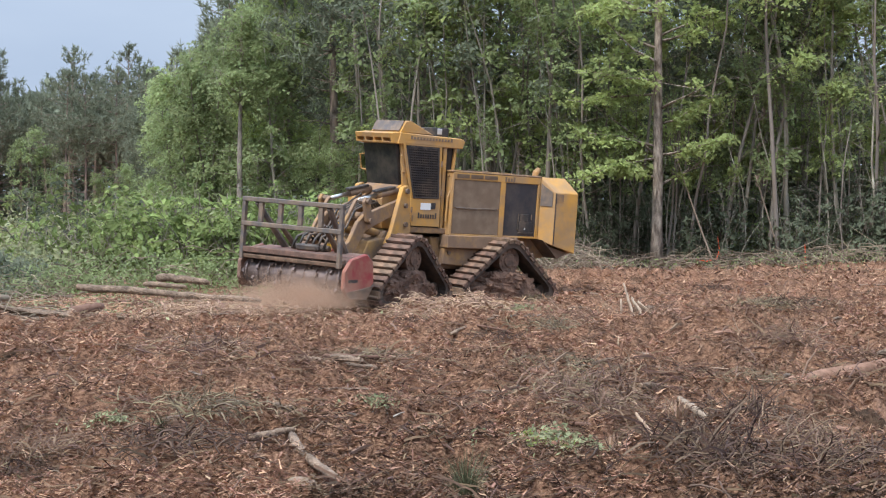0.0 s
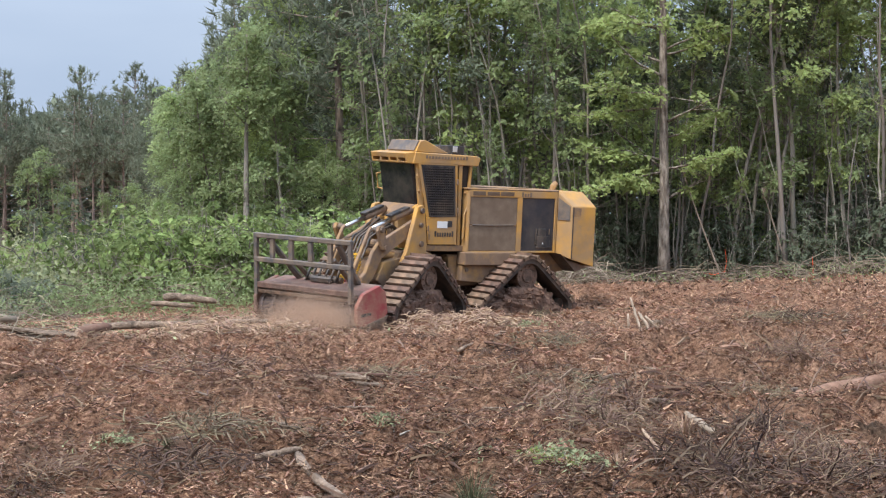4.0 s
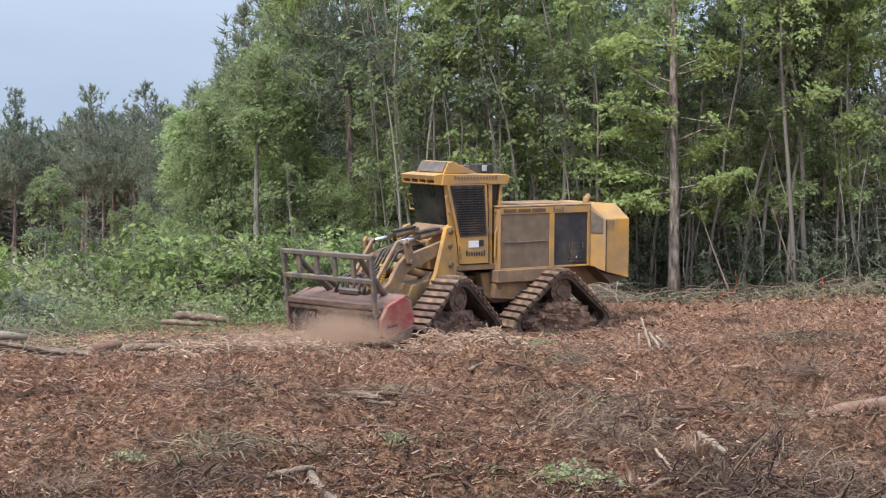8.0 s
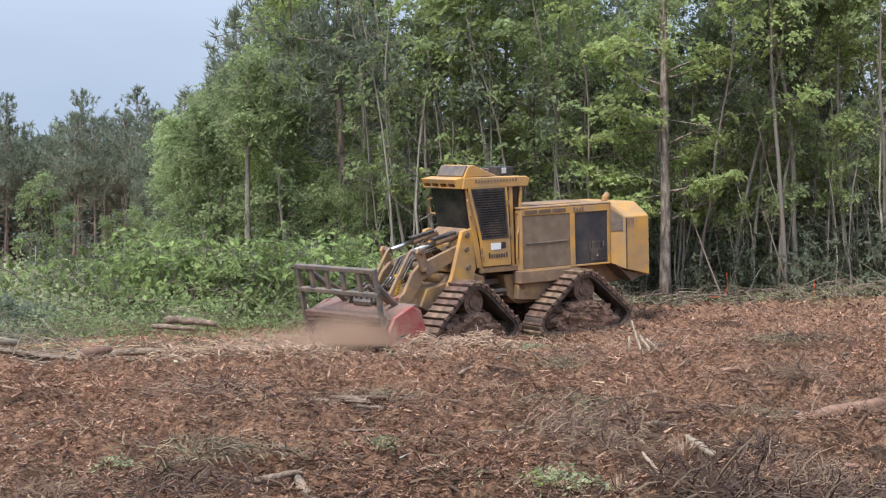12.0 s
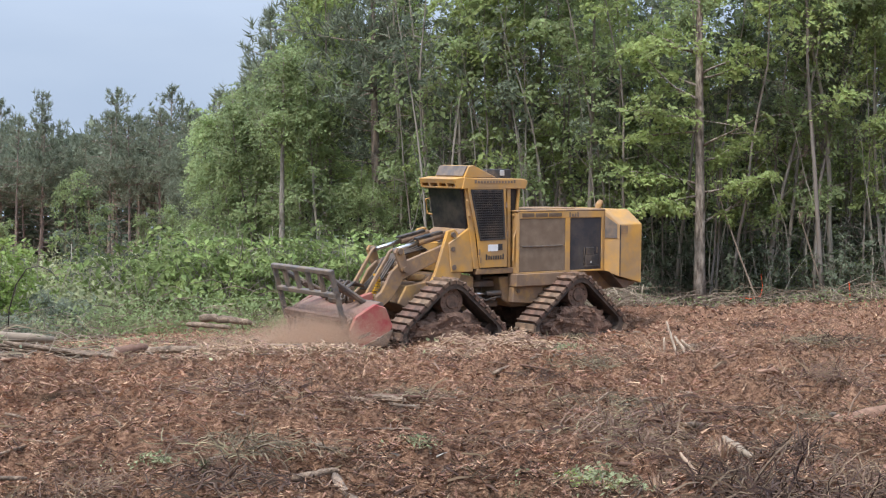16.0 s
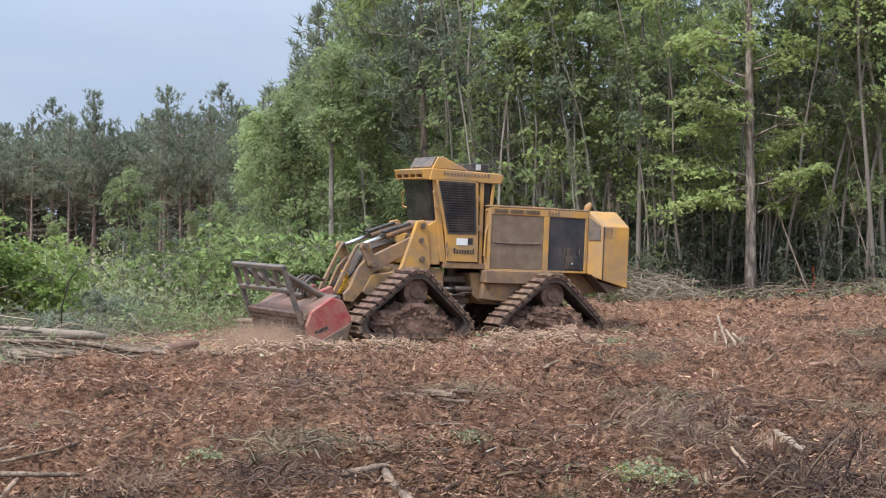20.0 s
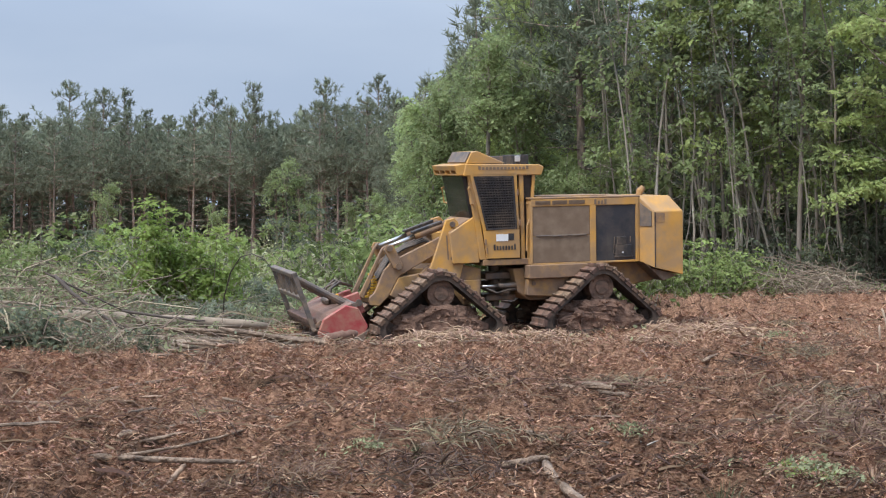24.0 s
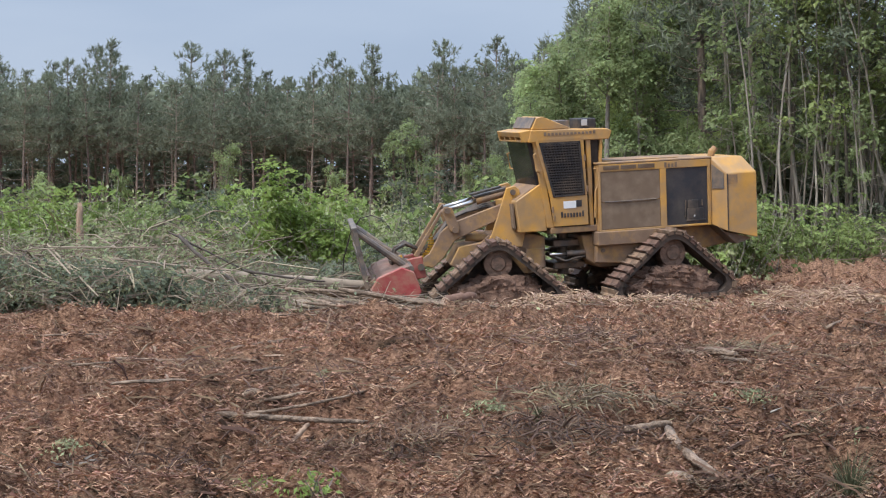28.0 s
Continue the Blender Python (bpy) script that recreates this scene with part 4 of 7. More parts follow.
def build_head(mc):
    """The mulching head: drum in a red housing with a push frame; the origin is the middle of the side plate's height."""
    bm = B()
    prism(bm, [(-0.40, 0.05), (-0.30, 0.36), (0.24, 0.31), (0.40, 0.20), (0.38, 0.15), (0.20, 0.24), (-0.24, 0.28), (-0.34, 0.0)], -1.20, 1.20, 0.012)
    hd = part("mulching_head", bm, M_RED_DIRTY, mc, "red mulching head with a toothed drum and push frame")
    for side in (1, -1):
        bm = B()
        prism(bm, [(-0.42, -0.16), (-0.36, 0.24), (-0.14, 0.38), (0.34, 0.28), (0.54, 0.06), (0.54, -0.28), (0.38, -0.42), (-0.16, -0.44)], *sorted((side * 1.205, side * 1.29)), 0.02)
        plate = part("side_plate", bm, M_RED if side > 0 else M_RED_DIRTY, hd, "red side plate of the head")
        bm = B()
        prism(bm, [(-0.40, -0.22), (0.50, -0.34), (0.36, -0.46), (-0.18, -0.48)], *sorted((side * 1.292, side * 1.31)), 0.006)
        part("skid_shoe", bm, M_STEEL, plate)
        bm = B()
        box(bm, 0.12, 0.42, *sorted((side * 1.292, side * 1.298)), -0.16, -0.10)
        part("maker_mark", bm, M_BLACK, plate)
        bm = B()
        box(bm, -0.62, -0.30, *sorted((side * 0.30, side * 0.44)), -0.02, 0.40, 0.015)
        bracket = part("mount_bracket", bm, M_RED, hd)
        bm = B()
        tube(bm, [(-0.55, side * 0.28, 0.20), (-0.55, side * 0.48, 0.20)], 0.07, 10)
        part("mount_pin", bm, M_STEEL, bracket)
        bm = B()
        tube(bm, [(-0.22, side * 0.72, 0.34), (0.56, side * 0.86, 1.20)], [0.07, 0.055], 8)
        part("frame_strut", bm, M_GREY, hd, "dark steel strut of the push frame")
        bm = B()
        tube(bm, [(-0.34, side * 0.50, 0.30), (0.30, side * 0.55, 0.86)], [0.06, 0.04], 8)
        part("frame_cylinder", bm, M_STEEL, hd)
    bm = B()
    tube(bm, [(0, -1.19, 0), (0, 1.19, 0)], 0.235, 20)
    drum = part("cutter_drum", bm, M_DRUM, hd, "scarred steel cutter drum", True)
    drum.matrix_basis = pose(0.24, 0, -0.13)
    for k in range(9):
        y = -1.1 + k * 0.275
        bm = B()
        tube(bm, [(0, y - 0.02, 0), (0, y + 0.02, 0)], 0.265, 20)
        part("drum_ring", bm, M_DRUM, drum)
    for k in range(56):
        a = k * 2.399
        y = -1.14 + k * 2.28 / 55
        bm = B()
        c = Vector((0.24 * math.cos(a), y, 0.24 * math.sin(a)))
        t = Vector((math.cos(a), 0, math.sin(a)))
        s = Vector((-math.sin(a), 0, math.cos(a)))
        loft(bm, [[tuple(c + s * p * 0.045 + Vector((0, q * 0.03, 0)) - t * 0.02) for p, q in ((-1, -1), (1, -1), (1, 1), (-1, 1))], [tuple(c + s * p * 0.03 + Vector((0, q * 0.025, 0)) + t * 0.06) for p, q in ((-1, -1), (1, -1), (1, 1), (-1, 1))]])
        part("cutter_tooth", bm, M_DRUM, drum)
    for x, z, r in ((0.44, 0.16, 0.035), (-0.32, 0.30, 0.06)):
        bm = B()
        tube(bm, [(x, -1.2, z), (x, 1.2, z)], r, 8)
        part("housing_beam", bm, M_GREY, hd)
    bm = B()
    prism(bm, [(0.36, 0.10), (0.39, 0.10), (0.40, 0.19), (0.37, 0.19)], -1.19, 1.19)
    part("chain_curtain", bm, M_TRACK, hd)
    for side in (1, -1):
        bm = B()
        box(bm, 0.52, 0.61, *sorted((side * 1.12, side * 1.20)), 0.10, 1.25, 0.008)
        part("frame_post", bm, M_GREY, hd)
    for z in (1.25, 0.78):
        bm = B()
        box(bm, 0.51, 0.62, -1.20, 1.20, z - 0.045, z + 0.045, 0.012)
        part("frame_rail", bm, M_GREY, hd, "dark steel rail of the push frame")
    for y in (-0.75, -0.28, 0.20, 0.68):
        bm = B()
        box(bm, 0.53, 0.60, y - 0.05, y + 0.05, 0.825, 1.205, 0.008)
        part("frame_upright", bm, M_GREY, hd)
    bm = B()
    box(bm, 0.46, 0.60, -1.15, 1.15, 0.23, 0.34, 0.012)
    part("frame_base", bm, M_TRACK, hd, "mud-brown lower beam of the push frame")
    bm = B()
    prism(bm, [(0.36, 0.20), (0.56, 0.12), (0.58, 0.19), (0.38, 0.27)], -1.18, 1.18, 0.008)
    part("deflector", bm, M_TRACK, hd, "mud-brown deflector plate over the drum")
    for k in range(6):
        y = -0.42 + 0.15 * k
        bm = B()
        tube(bm, [(-0.02, y, 0.36), (-0.14, y + 0.02, 0.58 + 0.03 * (k % 3)), (-0.36, y * 0.9, 0.66 + 0.04 * (k % 2)), (-0.58, y * 0.7, 0.52)], 0.026, 7)
        part("hydraulic_hose", bm, M_RUBBER, hd, "", True)
    bm = B()
    box(bm, -0.28, 0.02, -0.30, 0.22, 0.33, 0.46, 0.03)
    tube(bm, [(-0.13, -0.45, 0.40), (-0.13, 0.40, 0.40)], 0.06, 10)
    part("drive_motor", bm, M_STEEL, hd)
    bm = B()
    tube(bm, [(-0.20, 0.34, 0.34), (-0.20, 0.34, 0.50)], 0.045, 10)
    part("accumulator", bm, M_SPRING, hd)
    return hd, drum


machine = build_machine()
front_frame = build_front(machine)
lift_arms = build_arms(machine)
head, cutter_drum = build_head(machine)
tracks = {}
for key, label, seed in (("rear_left", "muddy triangular rear track", 1.3), ("rear_right", "muddy triangular rear track", 5.1), ("front_left", "muddy triangular front track", 2.7), ("front_right", "muddy triangular front track", 8.2)):
    tracks[key] = track_unit(machine, "track_unit", label, seed)
for side in (1, -1):
    bm = B()
    tube(bm, [(-1.40, side * 0.50, 0.80), (-1.40, side * 1.02, 0.80)], 0.16, 14)
    part("rear_axle", bm, M_STEEL, machine)
TRACK_Y = 0.98
tracks["rear_left"][0].matrix_basis = pose(-1.40, TRACK_Y, 0.0)
tracks["rear_right"][0].matrix_basis = pose(-1.40, -TRACK_Y, 0, 0, 0, 0)

# ---- plants ----
def leaf_quads(centres, size, flat=0.9, long=1.0):
    """Small folded leaves, one four-cornered face each, at the given centres."""
    n = len(centres)
    d = rng.normal(0, 1, (n, 3))
    d[:, 2] *= flat
    d /= np.linalg.norm(d, axis=1)[:, None]
    up = rng.normal(0, 0.8, (n, 3)) + np.array([0, 0, 1.0])
    u = np.cross(d, up)
    u /= np.linalg.norm(u, axis=1)[:, None] + 1e-9
    s = (size * np.exp(rng.normal(0, 0.26, n)))[:, None]
    wide = 0.20 + 0.14 * rng.random(n)[:, None]
    k = 0.15 * rng.normal(0, 1, n)[:, None]
    V = np.stack([centres - d * s * 0.62 * long, centres + (u * wide + d * k) * s, centres + d * s * 0.62 * long, centres - (u * wide - d * k) * s], 1).reshape(-1, 3)
    return V, np.arange(4 * n).reshape(-1, 4)


def unit(v):
    return v / (np.linalg.norm(v, axis=1)[:, None] + 1e-9)


def sprays(centres, facing, radius, per, leaf, droop=0.3, tilt=0.4, wide=0.28):
    """Flat sprays of leaves: round each centre a thin disc of overlapping leaves that face the given way."""
    m = len(centres)
    n = m * per
    up = unit(np.array([0, 0, 0.75]) + facing + rng.normal(0, tilt, (m, 3)))
    e1 = unit(np.cross(up, rng.normal(0, 1, (m, 3))))
    e2 = np.cross(up, e1)
    big = radius * np.exp(rng.normal(0, 0.3, m))
    c, up, e1, e2, big = (np.repeat(a, per, 0) for a in (centres, up, e1, e2, big))
    th = rng.random(n) * 6.2832
    r = big * np.sqrt(rng.random(n))
    radial = e1 * np.cos(th)[:, None] + e2 * np.sin(th)[:, None]
    p = c + radial * r[:, None] + up * (rng.normal(0, 0.10, n) * big - droop * r * r / big)[:, None]
    nrm = unit(up + rng.normal(0, 0.42, (n, 3)))
    d = radial + rng.normal(0, 0.5, (n, 3)) - np.array([0, 0, 0.25])
    d = unit(d - nrm * (d * nrm).sum(1)[:, None])
    u = np.cross(nrm, d)
    s = (leaf * np.exp(rng.normal(0, 0.28, n)))[:, None]
    w = wide * (0.75 + 0.5 * rng.random(n))[:, None]
    V = np.stack([p - d * s * 0.5, p + (u * w - d * 0.08 + nrm * 0.06) * s, p + (d * 0.55 - nrm * 0.08) * s, p - (u * w + d * 0.08 - nrm * 0.06) * s], 1).reshape(-1, 3)
    return V, np.arange(4 * n).reshape(-1, 4)


def wander(p, d, length, steps, wob, lift=0.0):
    """A crooked line of points from p in direction d."""
    pts = [Vector(p)]
    d = Vector(d).normalized()
    for _ in range(steps):
        d = (d + Vector(rng.normal(0, wob, 3)) + Vector((0, 0, lift))).normalized()
        pts.append(pts[-1] + d * (length / steps))
    return pts


def hardwood(name, height, r, base, spread, limbs, clumps, per, leaf, leaf_mat, bark, lean=0.02, label="", seed=0, forks=3, clump=0.30, wob=0.03, boughs=(), bare=0.0):
    """A broad-leaved tree: trunk, limbs and branches in one mesh, the crown of many single leaves in another."""
    global rng
    rng = np.random.default_rng(seed)
    tree = thing(name, label, "tree")
    bm = B()
    line = wander((0, 0, -0.15), (rng.normal(0, lean), rng.normal(0, lean), 1), height, 10, wob)
    tube(bm, line, [r * (1.25 if i == 0 else 1) * (1 - 0.085 * i) for i in range(len(line))], 6)
    tips = []
    for k in range(limbs):
        f = base + (0.97 - base) * (k + rng.random()) / limbs
        i = min(len(line) - 2, int(f * (len(line) - 1)))
        p = line[i].lerp(line[i + 1], f * (len(line) - 1) - i)
        a = k * 2.4 + rng.random()
        reach = spread * (1.15 - 0.75 * (f - base) / (1 - base)) * (0.6 + 0.6 * rng.random())
        limb = wander(p, (math.cos(a), math.sin(a), 0.35 + 0.5 * rng.random()), reach, 5, 0.16)
        tube(bm, limb, [r * 0.34 * (1 - f * 0.5) * (1 - 0.17 * j) for j in range(len(limb))], 3)
        tips += limb[2:] if f > bare else []
        for _ in range(forks):
            q = limb[int(rng.integers(1, 4))]
            tw = wander(q, (rng.normal(), rng.normal(), 0.2), reach * 0.5, 3, 0.2)
            tube(bm, tw, [r * 0.13, r * 0.09, r * 0.06, r * 0.03], 3)
            tips += tw[1:] if f > bare else []
    layer = []
    for z, a, reach in boughs:
        i = min(len(line) - 2, int(z / height * 10))
        limb = wander(line[i].lerp(line[i + 1], z / height * 10 - i), (math.cos(radians(a)), math.sin(radians(a)), 0.12), reach, 6, 0.10)
        tube(bm, limb, [0.034 - 0.004 * j for j in range(len(limb))], 4)
        for q in limb[2:]:
            for s in (-1, 1):
                tw = wander(q, (math.cos(radians(a + 60 * s)), math.sin(radians(a + 60 * s)), 0.05), reach * 0.32, 3, 0.15)
                tube(bm, tw, [0.012, 0.010, 0.008, 0.005], 3)
                layer += [q] + tw[1:]
    part("trunk", bm, bark, tree, "", True)
    tips = np.array([tuple(t) for t in tips])
    c = tips[rng.integers(0, len(tips), clumps)] + rng.normal(0, 0.12 * spread ** 0.5, (clumps, 3)) * np.array([1, 1, 0.7])
    out = c * np.array([1, 1, 0])
    V, F = sprays(c, 0.55 * unit(out), clump, per, leaf)
    if layer:
        q = np.array([tuple(t) for t in layer])
        V2, F2 = sprays(q + rng.normal(0, 0.06, q.shape), np.zeros(q.shape) + np.array([0, -0.3, 0]), 0.24, 13, leaf, 0.35, 0.3)
        V, F = np.concatenate([V, V2]), np.concatenate([F, F2 + len(V)])
    crown = new("crown", np_mesh("crown", V, F, leaf_mat))
    crown.parent = tree
    return tree


def pine(name, height, r, base, spread, whorls, label="", seed=0, tufts=5, needle=0.30):
    """A loblolly pine: straight stem, dead lower branches, upswept limbs that end in brushes of long needles."""
    global rng
    rng = np.random.default_rng(seed)
    tree = thing(name, label, "tree")
    bm = B()
    line = wander((0, 0, -0.15), (rng.normal(0, 0.012), rng.normal(0, 0.012), 1), height, 8, 0.012)
    tube(bm, line, [r * (1 - 0.11 * i) for i in range(len(line))], 7)
    cs, ax = [], []
    for k in range(whorls):
        f = 0.15 + 0.83 * k / (whorls - 1) + 0.012 * rng.normal()
        i = min(len(line) - 2, int(f * (len(line) - 1)))
        p = line[i].lerp(line[i + 1], f * (len(line) - 1) - i)
        live = f > base
        top = f > 0.80
        for b in range(3 if top or not live else 4):
            a = b * (2.09 if top else 1.571) + k * 0.8 + rng.random() * 0.7
            up = 0.05 + 2.6 * max(0, f - 0.68) + rng.normal(0, 0.12)
            shape = min(1.0, (1.05 - f) * 2.5) * (0.40 + 0.75 * rng.random())
            limb = wander(p, (math.cos(a), math.sin(a), up), spread * shape * (1.0 if live else 0.6), 4, 0.11, 0.04)
            tube(bm, limb, [0.030, 0.024, 0.018, 0.012, 0.006], 3)
            if live:
                for j, q in enumerate(limb[3 if top else 1:]):
                    for _ in range((2 if j else 3) if top else tufts + 2 if j == 3 else tufts if j else max(1, tufts - 2)):
                        cs.append(tuple(q + Vector(rng.normal(0, 0.12 if top else 0.27, 3))))
                        ax.append((math.cos(a) * 0.5, math.sin(a) * 0.5, 0.5 + f))
    for h in (0.0, 0.25, 0.5, 0.75):
        cs += [tuple(line[-1] - Vector((0, 0, h)))] * 2
        ax += [(0, 0, 1.5)] * 2
    part("trunk", bm, M_BARK_PINE, tree, "", True)
    # each brush: needles standing off a short twig, longest towards its tip
    per = 9
    c, ax = np.repeat(np.array(cs), per, 0), np.repeat(unit(np.array(ax) + rng.normal(0, 0.3, (len(cs), 3))), per, 0)
    n = len(c)
    c = c + ax * (0.22 * (rng.random(n) - 0.5))[:, None]
    d = unit(rng.normal(0, 0.75, (n, 3)) + ax)
    u = unit(np.cross(d, rng.normal(0, 1, (n, 3))))
    s = needle * (0.7 + 0.6 * rng.random(n))[:, None]
    V = np.stack([c - u * 0.030, c + u * 0.030, c + d * s], 1).reshape(-1, 3)
    crown = new("crown", np_mesh("crown", V, np.arange(3 * n).reshape(-1, 3), M_NEEDLE))
    crown.parent = tree
    return tree


def shrub(name, height, width, stems, leaves, leaf, leaf_mat, label, seed=0, category="bush", bark=None, droop=0.0):
    """A bush: a fan of thin stems and single leaves along them."""
    global rng
    rng = np.random.default_rng(seed)
    bush = thing(name, label, category)
    bm = B()
    pts = []
    for k in range(stems):
        a = rng.random() * 6.28
        st = wander((rng.normal(0, width * 0.18), rng.normal(0, width * 0.18), -0.08), (math.cos(a) * 0.55 * width / height, math.sin(a) * 0.55 * width / height, 1), height * (0.6 + 0.5 * rng.random()), 6, 0.13, -droop)
        tube(bm, st, [0.016 - 0.002 * j for j in range(len(st))], 3)
        pts += st[1:]
    tagged(part("branchwork", bm, bark or M_BARK, bush), kind="stuff")
    p = np.array([tuple(q) for q in pts])
    per = 12
    m = max(5, leaves // per)
    c = p[rng.integers(0, len(p), m)] + rng.normal(0, 1, (m, 3)) * np.array([0.15 * width, 0.15 * width, 0.07 * height])
    c[:, 2] = np.abs(c[:, 2])
    out = unit(c - np.array([0, 0, 0.35 * height]))
    V, F = sprays(c, 0.8 * out, max(0.09, 1.7 * leaf), per, leaf, 0.4 + 4 * droop, 0.35, 0.26)
    V[:, 2] = np.maximum(V[:, 2], 0.01)
    ob = new("foliage", np_mesh("foliage", V, F, leaf_mat))
    ob.parent = bush
    return bush


def put(ob, x, y, turn=0.0, size=1.0, dz=0.0, group="", first=False):
    """Stands a plant, or a copy of it, on the ground."""
    m = pose(x, y, float(ground_z(x, y)) + dz, 0, 0, turn) @ Matrix.Diagonal((size, size, size, 1))
    if first:
        ob.matrix_basis = m
        return ob
    c = copy_thing(ob, Matrix.Identity(4))
    c.matrix_basis = m
    return tagged(c, group=group)


def polar(az, d):
    return d * math.sin(radians(az)), d * math.cos(radians(az))


class Grove:
    """Stands copies of a few model plants; the model itself takes the first place."""

    def __init__(self, models, group):
        self.models, self.group, self.used = models, group, set()

    def stand(self, k, x, y, turn=0.0, size=1.0, dz=0.0):
        ob = self.models[k % len(self.models)]
        if k % len(self.models) not in self.used:
            self.used.add(k % len(self.models))
            tagged(ob, group=self.group)
            return put(ob, x, y, turn, size, dz, first=True)
        return put(ob, x, y, turn, size, dz, self.group)


# woods of broad-leaved trees
edge_trees = Grove([
    hardwood("hardwood_tree", 13, 0.085, 0.26, 2.4, 15, 125, 44, 0.122, M_LEAF, M_BARK_PALE, label="tall slender hardwood tree in fresh green leaf", seed=11, clump=0.46),
    hardwood("hardwood_tree", 12, 0.075, 0.20, 2.1, 15, 125, 44, 0.125, M_LEAF_LIGHT, M_BARK, label="slender hardwood tree with light green leaves", seed=12, clump=0.46),
    hardwood("hardwood_tree", 14, 0.10, 0.32, 2.7, 15, 130, 44, 0.118, M_LEAF_DARK_SHADED, M_BARK, label="tall hardwood tree with dark green leaves", seed=13, clump=0.46),
    hardwood("hardwood_tree", 11, 0.065, 0.14, 1.9, 15, 125, 44, 0.118, M_LEAF, M_BARK, label="young hardwood tree leafed nearly to the ground", seed=14, clump=0.46),
    hardwood("hardwood_tree", 12.5, 0.07, 0.40, 2.0, 14, 90, 40, 0.122, M_LEAF_LIGHT, M_BARK_PALE, 0.05, "slender leaning hardwood tree with a pale stem", 15, clump=0.40)], "hardwood trees at the edge of the woods")
saplings = Grove([
    hardwood("sapling", 6.5, 0.030, 0.35, 0.9, 9, 34, 14, 0.125, M_LEAF, M_BARK_PALE, 0.05, "thin pale sapling with sparse leaves", 21, 1, 0.24, 0.06),
    hardwood("sapling", 5.5, 0.024, 0.5, 0.8, 8, 24, 14, 0.125, M_LEAF_LIGHT, M_BARK, 0.035, "thin leaning sapling with few leaves", 22, 2, 0.22, 0.09),
    hardwood("sapling", 8.0, 0.034, 0.6, 1.0, 8, 26, 14, 0.125, M_LEAF_DARK_SHADED, M_BARK_PALE, 0.03, "thin bare-stemmed sapling under the trees", 23, 1, 0.24, 0.05),
    hardwood("sapling", 5.0, 0.020, 0.8, 0.5, 5, 5, 8, 0.12, M_LEAF, M_BARK, 0.06, "thin crooked stem without leaves", 24, 3, 0.2, 0.10)], "saplings under the trees")
pines = Grove([
    pine("pine_tree", 11.2, 0.13, 0.53, 2.9, 20, "straight plantation pine with a bare lower stem", 31, 4),
    pine("pine_tree", 10.6, 0.12, 0.54, 2.7, 19, "straight plantation pine with a bare lower stem", 32, 4),
    pine("pine_tree", 11.8, 0.13, 0.56, 3.0, 19, "tall plantation pine with a rounded top", 33, 4),
    pine("pine_tree", 11.0, 0.12, 0.52, 2.6, 19, "slim plantation pine with dead lower branches", 34, 3)], "pines of the plantation")
tall_pine = pine("tall_pine", 12.5, 0.20, 0.30, 2.5, 22, "tall dark pine above the hardwoods", 35, 8, 0.36)
bushes = Grove([
    shrub("bush", 1.5, 1.5, 18, 1150, 0.105, M_REGROWTH, "dense bush of fresh green regrowth", 41),
    shrub("bush", 1.9, 1.4, 18, 1150, 0.11, M_REGROWTH, "dense leafy green bush", 42),
    shrub("bush", 1.2, 1.7, 16, 1250, 0.085, M_LEAF_GREY, "low spreading grey-green bush", 43),
    shrub("bush", 2.6, 1.6, 16, 1150, 0.125, M_LEAF_DARK_SHADED, "tall dark green bush", 44),
    shrub("bush", 1.7, 1.6, 26, 1000, 0.085, M_LEAF_GREY, "bush of pale wilting leaves and bare twigs", 45)], "bushes of the regrowth")

rng = np.random.default_rng(50)


def crown_cap(az):
    """How high the tree tops stand over the eye, in degrees: the woods fall away towards the pines."""
    return float(np.interp(az, [-4.2, -3.2, -2.2, -1.2, -0.4, 0.4, 1.0], [3.2, 4.0, 4.9, 5.6, 6.4, 8.5, 14.0]))


low_trees = Grove([
    hardwood("young_tree", 7, 0.07, 0.10, 2.1, 16, 115, 42, 0.118, M_LEAF, M_BARK, 0.02, "young green tree leafed to the ground", 16, 2, 0.40, 0.04),
    hardwood("young_tree", 7, 0.06, 0.14, 1.8, 16, 105, 42, 0.112, M_LEAF, M_BARK_PALE, 0.03, "young broad green tree before the pines", 17, 2, 0.40, 0.05)], "young trees between woods and pines")


def stand_tree(k, az, d, size):
    h = (13, 12, 14, 11, 12.5)[k]
    top = 1.9 + d * math.tan(radians(crown_cap(az)))
    x, y = polar(az, d)
    if top < 0.8 * h * size:
        low_trees.stand(int(az * 7.3) + k, x, y, rng.random() * 360, min(1.15, top / 7))
        return
    size = min(size, top / h)
    edge_trees.stand(k, x, y, rng.random() * 360, size)


# single trees whose stems stand out: azimuth, distance, model, size
for az, d, k, size in ((9.85, 45.5, 0, 1.0), (8.7, 47, 4, 0.95), (7.43, 47, 4, 0.9), (6.51, 46.5, 4, 0.95), (5.9, 48, 4, 0.9), 
                       (16.5, 46, 3, 1.0), (17.9, 44.6, 4, 1.05), (19.97, 46, 4, 0.9), (11.8, 48, 3, 1.1), (15.4, 47.5, 3, 1.05), (21.6, 47.0, 1, 1.0), (1.1, 51.5, 1, 1.0),
                       (0.2, 51, 1, 1.0), (-1.6, 53, 1, 0.95), (-2.6, 56, 3, 0.85), (-3.4, 60, 1, 0.8), (12.6, 49.5, 1, 1.0), (18.8, 49, 1, 1.0), (3.4, 52, 1, 1.0), (10.8, 50, 1, 1.0)):
    stand_tree(k, az, d, size)
